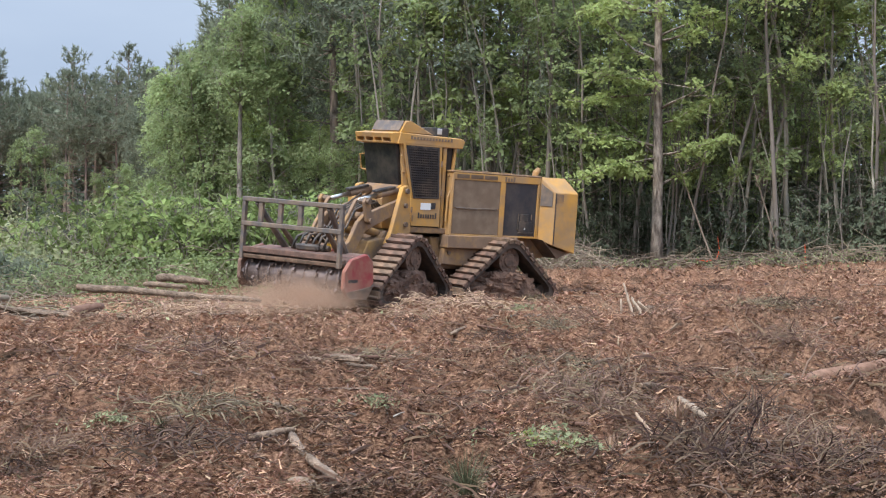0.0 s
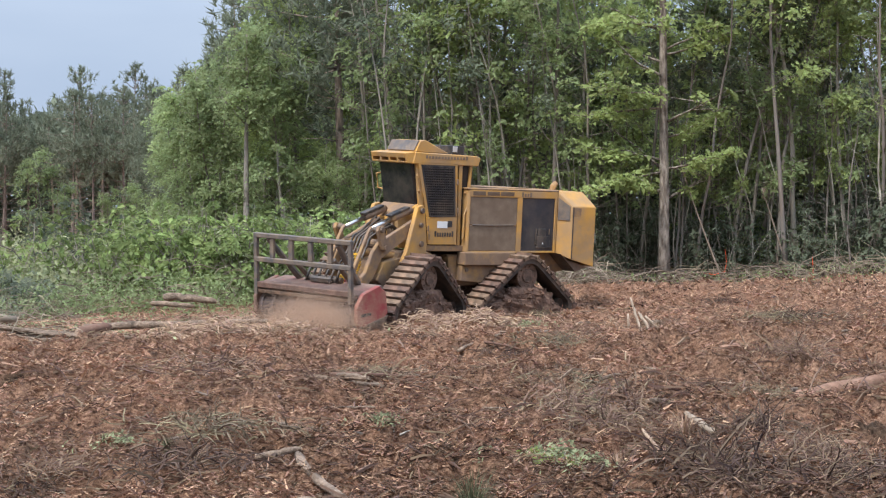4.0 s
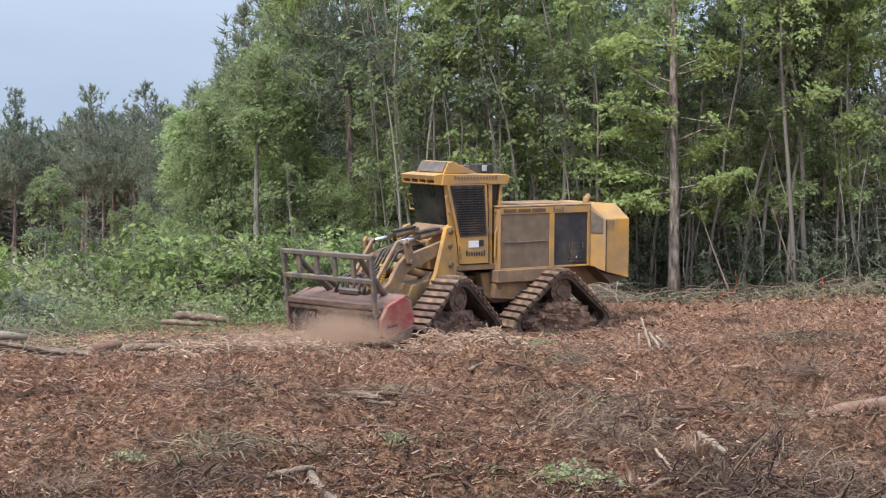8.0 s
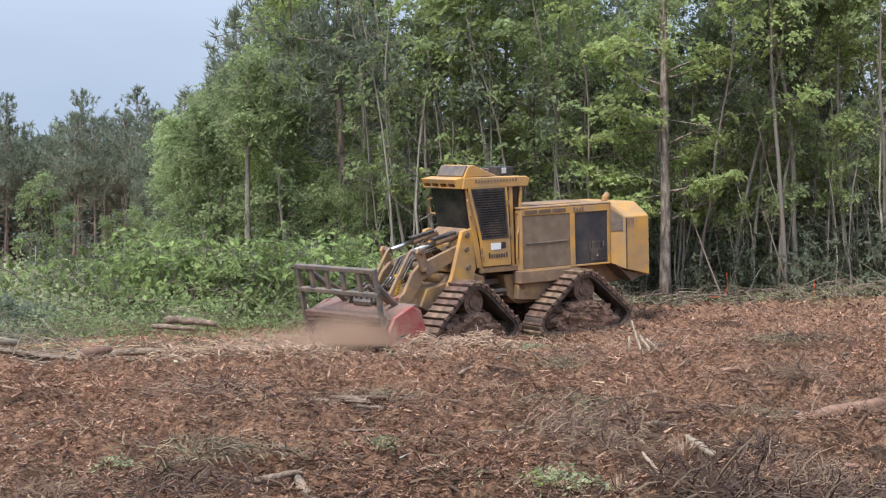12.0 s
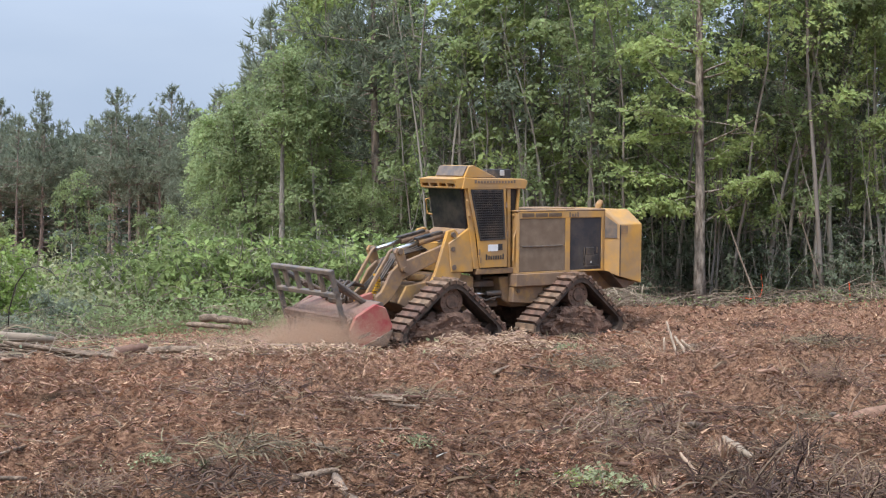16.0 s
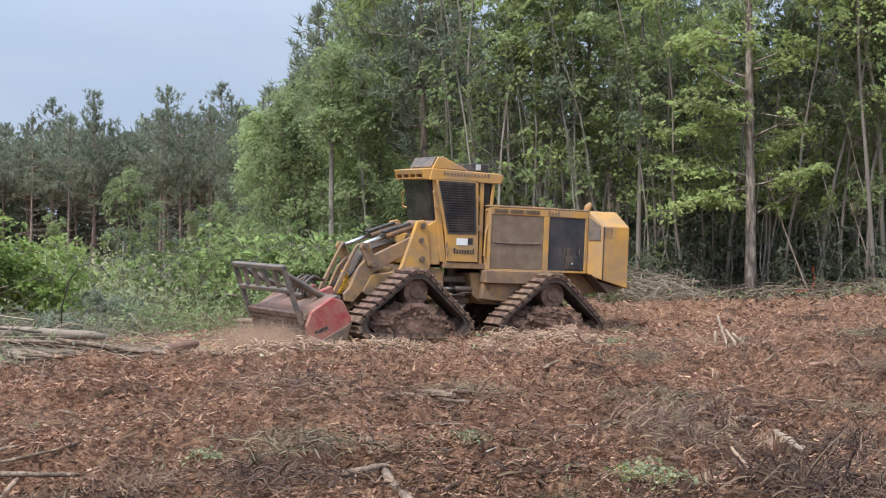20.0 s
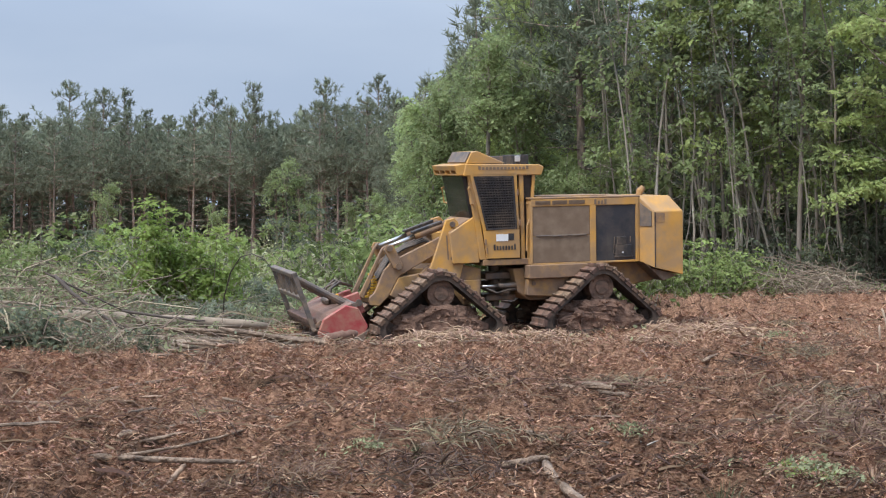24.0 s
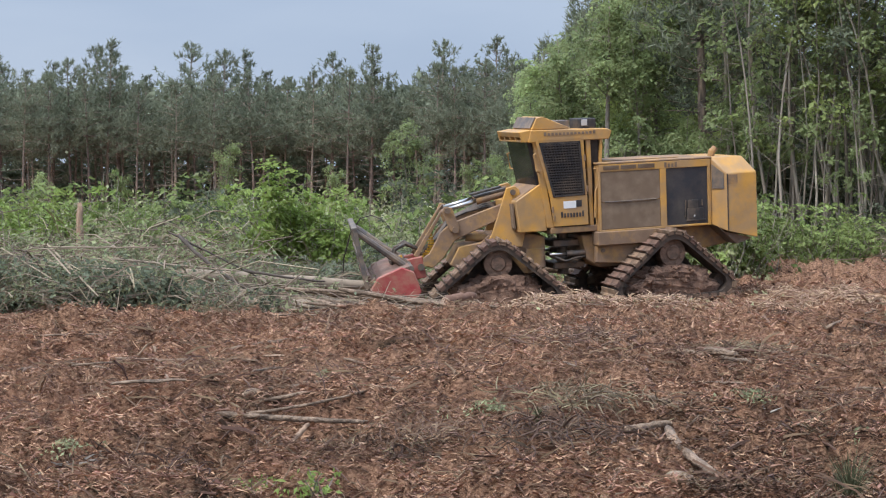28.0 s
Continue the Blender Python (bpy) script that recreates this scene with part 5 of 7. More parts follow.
for az, d, k, size in ((-3.1, 57, 1, 0.88), (-2.2, 53, 1, 0.95), (-1.5, 52.5, 1, 1.0), (-0.1, 52, 1, 1.05), (0.6, 49, 0, 0.95), (1.5, 48.5, 1, 0.6), (2.3, 48, 0, 0.5), (2.95, 47.5, 1, 0.42), (3.7, 48, 0, 0.62), (4.6, 47.5, 1, 0.6)):
    x, y = polar(az, d)
    low_trees.stand(k, x, y, az * 61, size)
for row, (d0, n) in enumerate(((51.5, 14), (57, 15))):
    for i in range(n):
        az = -3.3 + 27.5 * (i + rng.random() * 0.9) / n
        if 3.6 < az < 8.2:
            continue
        stand_tree(int(rng.choice([1, 1, 4, 0])) if az < 5 else int(rng.integers(0, 5)), az, d0 + rng.random() * 3.5 + max(0, 3 - az) * 0.8, 0.9 + 0.3 * rng.random())
stems = Grove([
    hardwood("slender_tree", 11.5, 0.060, 0.22, 1.7, 17, 60, 20, 0.14, M_LEAF, M_BARK_PALE, 0.03, "slender pale-stemmed tree, bare below its crown", 81, 3, 0.28, 0.08, (), 0.62),
    hardwood("slender_tree", 10.5, 0.048, 0.20, 1.5, 16, 52, 20, 0.14, M_LEAF_LIGHT, M_BARK_PALE, 0.05, "thin crooked tree with dead side branches", 82, 3, 0.26, 0.10, (), 0.66),
    hardwood("slender_tree", 9.5, 0.040, 0.18, 1.3, 15, 44, 20, 0.14, M_LEAF, M_BARK, 0.07, "thin leaning tree with bare twigs", 83, 3, 0.24, 0.11, (), 0.70)], "slender trees at the edge of the woods")
for i, az in enumerate((5.3, 5.75, 6.35, 7.0, 7.45, 8.1, 8.55, 9.2, 9.75, 10.5, 11.3, 12.2, 12.9, 14.6, 15.2, 16.0, 16.7, 17.2, 17.6, 18.4, 19.1, 19.6, 20.3, 21.0, 21.8, 22.4)):
    x, y = polar(az, 44.8 + 2.4 * (i * 0.618 % 1) + max(0, 6 - az) * 0.5)
    stems.stand(i, x, y, i * 137, 0.85 + 0.3 * (i * 0.37 % 1))
bare_trees = Grove([
    hardwood("bare_tree", 12.0, 0.085, 0.34, 1.9, 16, 26, 16, 0.11, M_LEAF, M_BARK_PALE, 0.03, "tall pale tree with bare twigs and few leaves", 86, 5, 0.30, 0.05),
    hardwood("bare_tree", 11.0, 0.065, 0.30, 1.6, 15, 20, 16, 0.11, M_LEAF, M_BARK_PALE, 0.05, "slim pale tree of bare grey twigs", 87, 5, 0.28, 0.07)], "bare pale trees at the edge of the woods")
for i, (az, d, size) in enumerate(((4.3, 48.5, 1.0), (4.9, 47.0, 0.95), (5.5, 48.0, 1.05), (6.1, 46.4, 1.0), (6.7, 47.6, 0.95), (7.2, 46.2, 1.05), (7.9, 47.4, 1.0), (8.4, 46.0, 0.9), (3.5, 49.0, 0.9), (10.3, 46.5, 1.0), (18.2, 45.6, 1.0), (20.8, 45.8, 1.0))):
    x, y = polar(az, d)
    bare_trees.stand(i, x, y, i * 151, size)
grey_tree = hardwood("grey_tree", 12, 0.19, 0.58, 2.6, 14, 120, 40, 0.16, M_LEAF, M_BARK, 0.004, "grey-stemmed hardwood tree with a high crown", 88, 3, 0.6, 0.008)
x, y = polar(-0.71, 48.5)
put(grey_tree, x, y, 40, 0.62, first=True)
big = hardwood("big_tree", 15, 0.165, 0.15, 2.7, 16, 140, 36, 0.125, M_LEAF_LIGHT, M_BARK_BROWN, 0.001, "tall straight tree with brown mottled bark and layered boughs", 61, 3, 0.30, 0.006,
               [(3.2, 190, 2.3), (3.5, 175, 2.0), (4.1, 10, 1.6), (4.9, 185, 2.2), (5.2, 200, 1.9), (3.3, -15, 1.8), (6.1, 172, 2.1), (6.3, -5, 1.9), (7.0, 190, 1.8), (2.7, 200, 1.5)])
x, y = polar(13.72, 43.8)
put(big, x, y, 0, 1.0, first=True)
for i in range(190):
    az = 3.5 + 20 * rng.random()
    x, y = polar(az, 44.6 + 6 * rng.random())
    saplings.stand(int(rng.choice([0, 1, 2, 3, 3, 2])), x, y, rng.random() * 360, 0.7 + 0.6 * rng.random())
for i in range(34):
    az = -4.5 + 28.5 * rng.random()
    x, y = polar(az, 46.5 + 6 * rng.random() + max(0, 3 - az) * 0.9)
    bushes.stand(3 if rng.random() < 0.6 else 1, x, y, rng.random() * 360, 0.8 + 0.5 * rng.random())


for i in range(34):
    az = 7.5 + 15.5 * (i + rng.random()) / 34
    x, y = polar(az, 44.9 + 1.8 * rng.random())
    # mostly the dark bush: shade under the trees is put into its colour
    bushes.stand(int(rng.choice([3, 3, 3, 1])), x, y, rng.random() * 360, 0.55 + 0.6 * rng.random() ** 2)


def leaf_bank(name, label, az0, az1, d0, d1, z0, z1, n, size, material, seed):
    """The leafy depth of far woods, too fine to count; the material sets how dim it is."""
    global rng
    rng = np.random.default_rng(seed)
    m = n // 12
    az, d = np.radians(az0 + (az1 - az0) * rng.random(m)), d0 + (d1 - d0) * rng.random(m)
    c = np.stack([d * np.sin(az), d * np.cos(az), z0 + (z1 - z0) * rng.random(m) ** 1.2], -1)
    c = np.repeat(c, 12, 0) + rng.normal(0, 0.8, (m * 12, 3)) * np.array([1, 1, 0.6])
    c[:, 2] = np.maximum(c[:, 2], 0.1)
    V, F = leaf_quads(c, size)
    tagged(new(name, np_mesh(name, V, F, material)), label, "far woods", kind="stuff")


# the inner shade of the woods is in the dark leaves of two banks
leaf_bank("woods_depth", "leafy depth of the hardwood stand, dark leaf colour standing for shade", -1.0, 26, 66, 78, 0, 7.5, 32000, 0.55, M_LEAF_DARK_SHADED, 71)
leaf_bank("pine_understory", "undergrowth deep in the pine plantation, shade put into its colour", -27, 1, 126, 140, 0, 4.6, 28000, 0.6, M_LEAF_DARK_SHADED, 72)
leaf_bank("pine_canopy_depth", "dim needle canopy deep in the pine plantation", -27, -1, 105, 142, 5.0, 8.4, 52000, 0.5, M_NEEDLE, 74)
leaf_bank("regrowth_tangle", "tangle of weeds and briars before the pines", -24, -1, 42, 92, 0, 0.8, 26000, 0.16, M_LEAF_GREY, 73)
rng = np.random.default_rng(51)
# regrowth in front of the pines
for i in range(120):
    az = -22.5 + 24 * rng.random()
    d = 39 + 22 * rng.random() ** 1.6
    if az > -9:
        d = max(d, 37.5 + 0.35 * (az + 9) + 2 * rng.random())
    x, y = polar(az, d)
    bushes.stand(int(rng.choice([0, 0, 1, 3, 4, 2])), x, y, rng.random() * 360, 0.65 + 0.7 * rng.random() ** 2)
for az, d, k, s in ((-21.0, 38.5, 0, 1.5), (-19.3, 40.0, 1, 1.35), (-17.2, 38.8, 2, 1.6), (-15.6, 39.5, 0, 1.45), (-13.8, 38.6, 2, 1.55), (-9.4, 38.8, 0, 1.35), (-7.6, 39.2, 2, 1.5), (-5.8, 39.0, 0, 1.4), (-3.9, 39.6, 1, 1.2), (7.9, 42.8, 0, 0.9), (8.4, 42.7, 1, 0.8), (6.2, 42.2, 0, 0.85), (7.0, 42.4, 0, 0.9), (3.6, 42.5, 1, 0.9), (4.3, 43.5, 0, 1.0), (5.0, 42.8, 1, 0.95), (5.8, 43.6, 1, 1.0), (6.6, 43.2, 0, 0.9), (7.4, 44.0, 1, 1.0), (2.6, 43.0, 1, 1.0), (1.4, 42.5, 0, 1.0), (0.4, 42.0, 1, 1.0), (-0.6, 41.5, 0, 1.05)):
    x, y = polar(az, d)
    bushes.stand(k, x, y, az * 77, s)
for az, d, k, size in ((-7.6, 60, 0, 0.62), (-7.1, 63, 1, 0.5), (-5.4, 66, 0, 0.45), (-4.6, 60, 1, 0.5), (-14.1, 70, 1, 0.6), (-10.2, 74, 0, 0.42), (-17.5, 72, 0, 0.4), (-20.3, 68, 1, 0.42)):
    x, y = polar(az, d)
    low_trees.stand(k, x, y, az * 47, size)
# the green bank behind the machine, before the hardwoods
for k in range(17):
    pick = np.random.default_rng(980 + k)
    x, y = polar(-2.8 + 7.2 * (k + 0.5 * pick.random()) / 17, 38.2 + 2.2 * pick.random())
    bushes.stand((0, 1, 0, 0, 4)[k % 5], x, y, k * 77, 1.0 + 0.5 * pick.random())
# pine plantation: the front row stands where its stems show, the rest behind it in rows
for az in (-22.6, -20.7, -19.85, -18.45, -16.93, -15.6, -14.25, -12.89, -10.95, -9.73, -8.89, -6.67, -5.94, -4.9):
    x, y = polar(az, 97 + rng.random() * 2)
    pines.stand(int(rng.integers(0, 4)), x, y, rng.random() * 360, 0.74 + 0.16 * rng.random())
for row in range(3):
    d0 = 100 + row * 6.5
    for i in range(30):
        az = -24 + 23.5 * (i + 0.25 + 0.5 * rng.random()) / 30
        x, y = polar(az, d0 + rng.random() * 3)
        pines.stand(int(rng.integers(0, 4)), x, y, rng.random() * 360, (0.72 + 0.32 * rng.random() ** 1.6) * (1 + 0.02 * row))
x, y = polar(-1.0, 64)
put(tall_pine, x, y, 0, 0.86, first=True)
for az, d, s in ((-1.9, 70, 0.74), (-0.3, 66, 0.9), (1.2, 68, 1.0), (-2.95, 78, 0.72), (3.2, 62, 0.95), (-3.9, 84, 0.66)):
    x, y = polar(az, d)
    put(tall_pine, x, y, az * 50, s, group="tall pines")
# a pine among the hardwoods with its bare stem in view, and another behind it
edge_pine = pine("edge_pine", 13.0, 0.19, 0.42, 2.8, 20, "tall pine with a long bare stem among hardwoods", 36, 5, 0.34)
x, y = polar(2.62, 50)
put(edge_pine, x, y, 20, 1.0, first=True)
for az, d, s in ((0.9, 56, 0.95), (9.0, 55, 1.0), (17.2, 54, 1.0)):
    x, y = polar(az, d)
    put(edge_pine, x, y, az * 90, s, group="pines among the hardwoods")

litter("fine_mulch", "layer of finely shredded wood over the clearing", 820000, 8.8, 44, 0.9, 0.048, 0.0042, M_MULCH, 0.36, True, -1.25)
litter("pale_wood_chips", "scattered pale wood chips", 2500, 8.8, 44, 0.9, 0.060, 0.0065, M_MULCH_PALE, 0.3, True)
litter("fresh_chips", "drifts of fresh orange-tan wood chips", 30000, 11, 36, 0.8, 0.055, 0.0062, M_MULCH_PALE, 0.4, True, -1.3, None, (41, 0.25))
litter("crushed_needles", "drifts of crushed grey-green pine needles", 56000, 8.8, 36, 0.95, 0.064, 0.0034, M_OLDNEEDLE, 0.4, True, -1.3, None, (51, 0.15), lift=0.02)
litter("broken_twigs", "scattered broken grey twigs", 22000, 8.8, 44, 0.9, 0.15, 0.0046, M_TWIG, 0.40, bow=0.10)
# dark drifts and a dark right foreground: hollow shade put into the litter's tone
litter("dark_shreds", "dark shreds and bark, their tone also standing for shaded hollows", 65000, 8.8, 32, 1.0, 0.062, 0.0048, M_DARKMULCH, 0.4, True, -1.2, None, (61, 0.2), lift=0.015)
litter("humus", "dark soil and bark shreds beside the split log, toned for hollow shade", 90000, 8.8, 18, 1.2, 0.058, 0.0036, M_DARKMULCH, 0.4, True, -1.0, 0.3)
litter("long_shreds", "long torn wood fibres lying over each other", 7000, 13, 36, 0.8, 0.20, 0.008, M_TWIG, 0.25, False, -1.0, bow=0.10)
litter("bark_shreds", "tan shreds of bark and wood heaped over the clay", 36000, 18, 36, 0.85, 0.085, 0.0085, M_MULCH, 0.35, True, -1.2)
litter("mid_shreds", "matted shreds of wood before the machine", 130000, 18, 31, 1.0, 0.064, 0.0068, M_MULCH, 0.5, True, -1.4)
litter("far_shreds", "reddish shreds and clods before the trees", 40000, 31, 44, 1.0, 0.11, 0.012, M_MULCH, 0.5, True, -1.3)
litter("far_humus", "dark clods before the trees", 14000, 31, 44, 1.0, 0.10, 0.016, M_DARKMULCH, 0.5, True, -1.3, None, (71, -0.1))
litter("coarse_splinters", "coarse torn splinters of wood", 3000, 8.8, 44, 0.9, 0.17, 0.011, M_TWIG, 0.2)

# ---- slash, logs and single pieces on the clearing ----
def slash_pile(name, label, spots, n, length, seed, leaves=0, leaf_mat=None, wood=None):
    """Felled branches heaped up: too many twigs to count, in one mesh, with the wilting leaves in another."""
    global rng
    rng = np.random.default_rng(seed)
    k = rng.integers(0, len(spots), n)
    s = np.array(spots)[k]
    c = s[:, :2] + rng.normal(0, 1, (n, 2)) * s[:, 2:3]
    ln = length * np.exp(rng.normal(0, 0.4, n))
    th = 0.006 + 0.010 * rng.random(n) ** 3
    z = ground_z(c[:, 0], c[:, 1]) + 0.05 + s[:, 3] * rng.random(n) ** 1.3
    me = sticks_mesh(name, np.stack([c[:, 0], c[:, 1], z], -1), ln, th, rng.random(n) * 6.28, rng.normal(0.05, 0.32, n), wood or M_BRUSH, bow=0.12, flat=1.0)
    pile = tagged(new(name, me), label, "brush", kind="stuff")
    if leaves:
        k = rng.integers(0, len(spots), leaves)
        s = np.array(spots)[k]
        c = s[:, :2] + rng.normal(0, 1, (leaves, 2)) * s[:, 2:3]
        z = ground_z(c[:, 0], c[:, 1]) + 0.03 + s[:, 3] * rng.random(leaves)
        V, F = leaf_quads(np.stack([c[:, 0], c[:, 1], z], -1), 0.075)
        ob = new("wilted_foliage", np_mesh("wilted_foliage", V, F, leaf_mat or M_LEAF_GREY))
        tagged(ob, "wilting leaves on felled branches", "brush", kind="stuff")
    return pile


spots = []
for az, d, r, h in ((-22.5, 27.3, 0.9, 0.8), (-20.8, 27.2, 0.8, 0.85), (-19, 27.5, 0.8, 0.8), (-17.2, 27.4, 0.8, 0.8), (-15.5, 27.8, 0.8, 0.5), (-14, 28.0, 0.7, 0.3), (-12.6, 28.4, 0.6, 0.22), (-11.2, 29.8, 0.6, 0.2), (-11.6, 32.5, 0.6, 0.3),
                    (-21, 31.5, 1.1, 1.1), (-18, 31.5, 1.1, 1.15), (-15.4, 32, 1.1, 1.1), (-13, 33.0, 0.8, 0.5), (-11, 34.5, 0.8, 0.35), (-20, 35, 1.2, 1.3), (-16, 35, 1.2, 1.25), (-12.6, 37.5, 1.0, 0.8), (-8.5, 36, 0.8, 0.4)):
    spots.append((*polar(az, d), r, h))
slash_pile("slash_pile", "grey heap of felled branches and tops", spots, 1300, 0.70, 81, 4000)
slash_pile("slash_pile", "green leafy tops lying in the felled brush", spots[8:16], 400, 1.2, 82, 3000, M_LEAF)
slash_pile("slash_pile", "dark leafy brush at the foot of the heap", spots[:5], 300, 1.0, 86, 5000, M_LEAF_DARK_SHADED)
slash_pile("slash_pile", "dead pale branches heaped at the edge of the woods", [(*polar(9.4, 42.6), 0.6, 0.9), (*polar(10.1, 42.8), 0.6, 0.8), (*polar(10.7, 42.2), 0.6, 0.5)], 380, 0.8, 83, wood=M_WEATHERED)
slash_pile("slash_pile", "line of torn brush along the tree line", [(*polar(a, 43.8), 1.2, 0.35) for a in range(9, 24, 2)], 700, 0.9, 84, 1800, M_LEAF)
slash_pile("slash_pile", "loose sticks beside the clearing edge", [(*polar(-9.6, 28.6), 0.6, 0.15), (*polar(-8.2, 28.8), 0.7, 0.15), (*polar(-6.8, 30.0), 0.6, 0.1)], 130, 0.9, 85)
slash_pile("shredded_litter", "torn bark and shreds between the field and the brush", [(*polar(-11.5 + 1.2 * k, 29.5 + 1.6 * (k * 7 % 4)), 1.3, 0.05) for k in range(11)], 4500, 0.20, 88, 6000, M_LEAF_GREY, M_MULCH)
slash_pile("chip_heap", "heap of freshly torn orange-tan chips beside the tracks", [(-1.5, 29.6, 0.5, 0.14), (-0.7, 29.7, 0.6, 0.10), (0.4, 29.9, 0.7, 0.10), (3.3, 30.9, 0.7, 0.14), (4.3, 31.0, 0.6, 0.10)], 4500, 0.17, 89, wood=M_MULCH_PALE)
# low weeds between the clearing and the brush
slash_pile("weeds", "low green weeds along the clearing edge", [(*polar(a, 35.8 + 0.2 * (a + 8)), 0.5 + 0.06 * (a * 37 % 7), 0.25 + 0.09 * (a * 53 % 8)) for a in (-9, -8, -7, -6, -5, -4, -3, -2, -1, 0, 1)], 300, 0.6, 87, 8000, M_LEAF)


def felled_top(name, length, label, seed, leaf_mat, leaf, count, limbs=11):
    """The top of a felled tree lying on its side: a crooked stem, curved limbs and twigs, wilting leaves at their ends."""
    global rng
    rng = np.random.default_rng(seed)
    ob = thing(name, label, "felled tree")
    bm = B()
    line = wander((-length / 2, 0, 0.12), (1, rng.normal(0, 0.1), 0.10), length, 8, 0.10, -0.01)
    tube(bm, line, [0.034 - 0.0034 * i for i in range(9)], 5)
    tips = []
    for k in range(limbs):
        p = line[1 + k % 7]
        s = 1 if k % 2 else -1
        limb = wander(p, (0.8 + 0.4 * rng.random(), s * (0.5 + 0.6 * rng.random()), 0.1 + 0.8 * rng.random()), length * (0.22 + 0.22 * rng.random()), 5, 0.17, -0.06)
        tube(bm, limb, [0.014, 0.012, 0.010, 0.008, 0.006, 0.004], 3)
        tips += limb[2:]
        for _ in range(3):
            tw = wander(limb[int(rng.integers(1, 5))], (0.5 + rng.normal(0, 0.5), rng.normal(0, 0.8), rng.normal(0.25, 0.5)), length * 0.16, 3, 0.22, -0.05)
            tube(bm, tw, [0.006, 0.005, 0.004, 0.002], 3)
            tips += tw[1:]
    tagged(part("branchwork", bm, M_BRUSH, ob), kind="stuff")
    if count:
        p = np.array([tuple(q) for q in tips])
        m = count // 10
        c = p[rng.integers(0, len(p), m)] + rng.normal(0, 0.06, (m, 3))
        V, F = sprays(c, np.array([0, 0, 0.3]) + rng.normal(0, 0.3, (m, 3)), 0.16, 10, leaf, 0.8, 0.4, 0.24)
        V[:, 2] = np.maximum(V[:, 2], 0.01)
        crown = new("foliage", np_mesh("foliage", V, F, leaf_mat))
        crown.parent = ob
    return ob


def log(name, label, a, b, r, material=None, lift=0.0, bend=0.0, seed=0, ends=True, category="log"):
    """A log, branch or stick from a to b (x, y and height over the ground) with a crooked line and cut ends."""
    global rng
    rng = np.random.default_rng(900 + seed)
    ob = thing(name, label, category)
    def top(x, y):
        return sum(float(ground_z(x + i, y + j)) for i in (-0.15, 0, 0.15) for j in (-0.15, 0, 0.15)) / 9 + 0.03
    pa = Vector((a[0], a[1], top(a[0], a[1]) + (a[2] if len(a) > 2 else r * 0.7)))
    pb = Vector((b[0], b[1], top(b[0], b[1]) + (b[2] if len(b) > 2 else r * 0.7)))
    n = 11
    side = (pb - pa).cross(Vector((0, 0, 1))).normalized()
    pts, rad = [], []
    for i in range(n + 1):
        f = i / n
        pts.append(pa.lerp(pb, f) + side * bend * math.sin(math.pi * f) + Vector(rng.normal(0, r * 0.13, 3)))
        rad.append(r * (1.06 - 0.35 * f) * (1 + rng.normal(0, 0.05)) * (0.72 if i in (0, n) else 1.0))
    bm = B()
    tube(bm, pts, rad, 9)
    part("bark", bm, material or M_LOG, ob, "", True)
    if ends and r > 0.03:
        for p, q, k in ((pts[0], pts[1], rad[0]), (pts[-1], pts[-2], rad[-1])):
            out = (p - q).normalized()
            bm = B()
            tube(bm, [p + out * 0.002, p + out * 0.012], [k * 0.93, k * 0.88], 9)
            part("torn_end", bm, M_SPLIT, ob, "pale torn end")
    return ob


L = log
L("split_log", "reddish split log lying on the mulch", (5.05, 15.5, 0.08), (7.1, 16.9, 0.20), 0.10, M_REDWOOD, seed=1)
L("log", "short dark log lying on red clay", (-3.22, 28.25, 0.24), (-2.70, 28.65, 0.44), 0.10, M_DARKLOG, seed=2)
L("log", "barked log lying before the green brush", (-2.1, 34.1, 0.52), (-1.05, 33.8, 0.42), 0.085, M_LOG, seed=3)
L("log", "split log lying beside another before the brush", (-2.35, 33.9, 0.40), (-1.5, 33.6, 0.38), 0.06, M_LOG, seed=60)
LOG_END = (0.02, 30.3, -0.05)
LONG_LOG = L("log", "long thin log lying along the brush until the machine takes it", (-3.37, 31.0, 0.72), (0.02, 30.3, 0.30), 0.072, M_LOG, seed=4)
L("log", "pale log half hidden in the brush", (-6.6, 36.0, 0.25), (-4.6, 36.4, 0.25), 0.13, M_WEATHERED, seed=5)
L("fallen_trunk", "pale fallen trunk lying in the felled brush", (-8.3, 29.6, 0.55), (-4.6, 30.9, 0.45), 0.12, M_WEATHERED, seed=6)
L("fallen_trunk", "grey fallen trunk lying in the felled brush", (-7.2, 33.0, 0.3), (-5.4, 31.2, 0.12), 0.07, M_WEATHERED, seed=7)
L("fallen_trunk", "thin grey trunk lying beside the brush", (-7.0, 31.2, 0.2), (-5.5, 28.6, 0.08), 0.045, M_WEATHERED, seed=8)
L("fallen_trunk", "long grey stem lying before the brush", (-6.9, 29.0, 0.12), (-5.2, 28.7, 0.06), 0.04, M_WEATHERED, seed=9)
for k in range(20):
    pick = np.random.default_rng(700 + k)
    x, y = polar(-13.2 + 2.2 * (k + 0.5 * pick.random()) / 20, 28.0 + 2.2 * pick.random())
    half, a = 0.6 + 0.9 * pick.random(), pick.normal(-0.15, 0.28)
    L("pole", "grey felled pole lying with others at the clearing edge", (x - half * math.cos(a), y - half * math.sin(a), 0.05 + 0.3 * pick.random()), (x + half * math.cos(a), y + half * math.sin(a), 0.04 + 0.16 * pick.random()), 0.026 + 0.036 * pick.random(), M_WEATHERED, bend=0.12 * pick.normal(), seed=200 + k, category="pole")
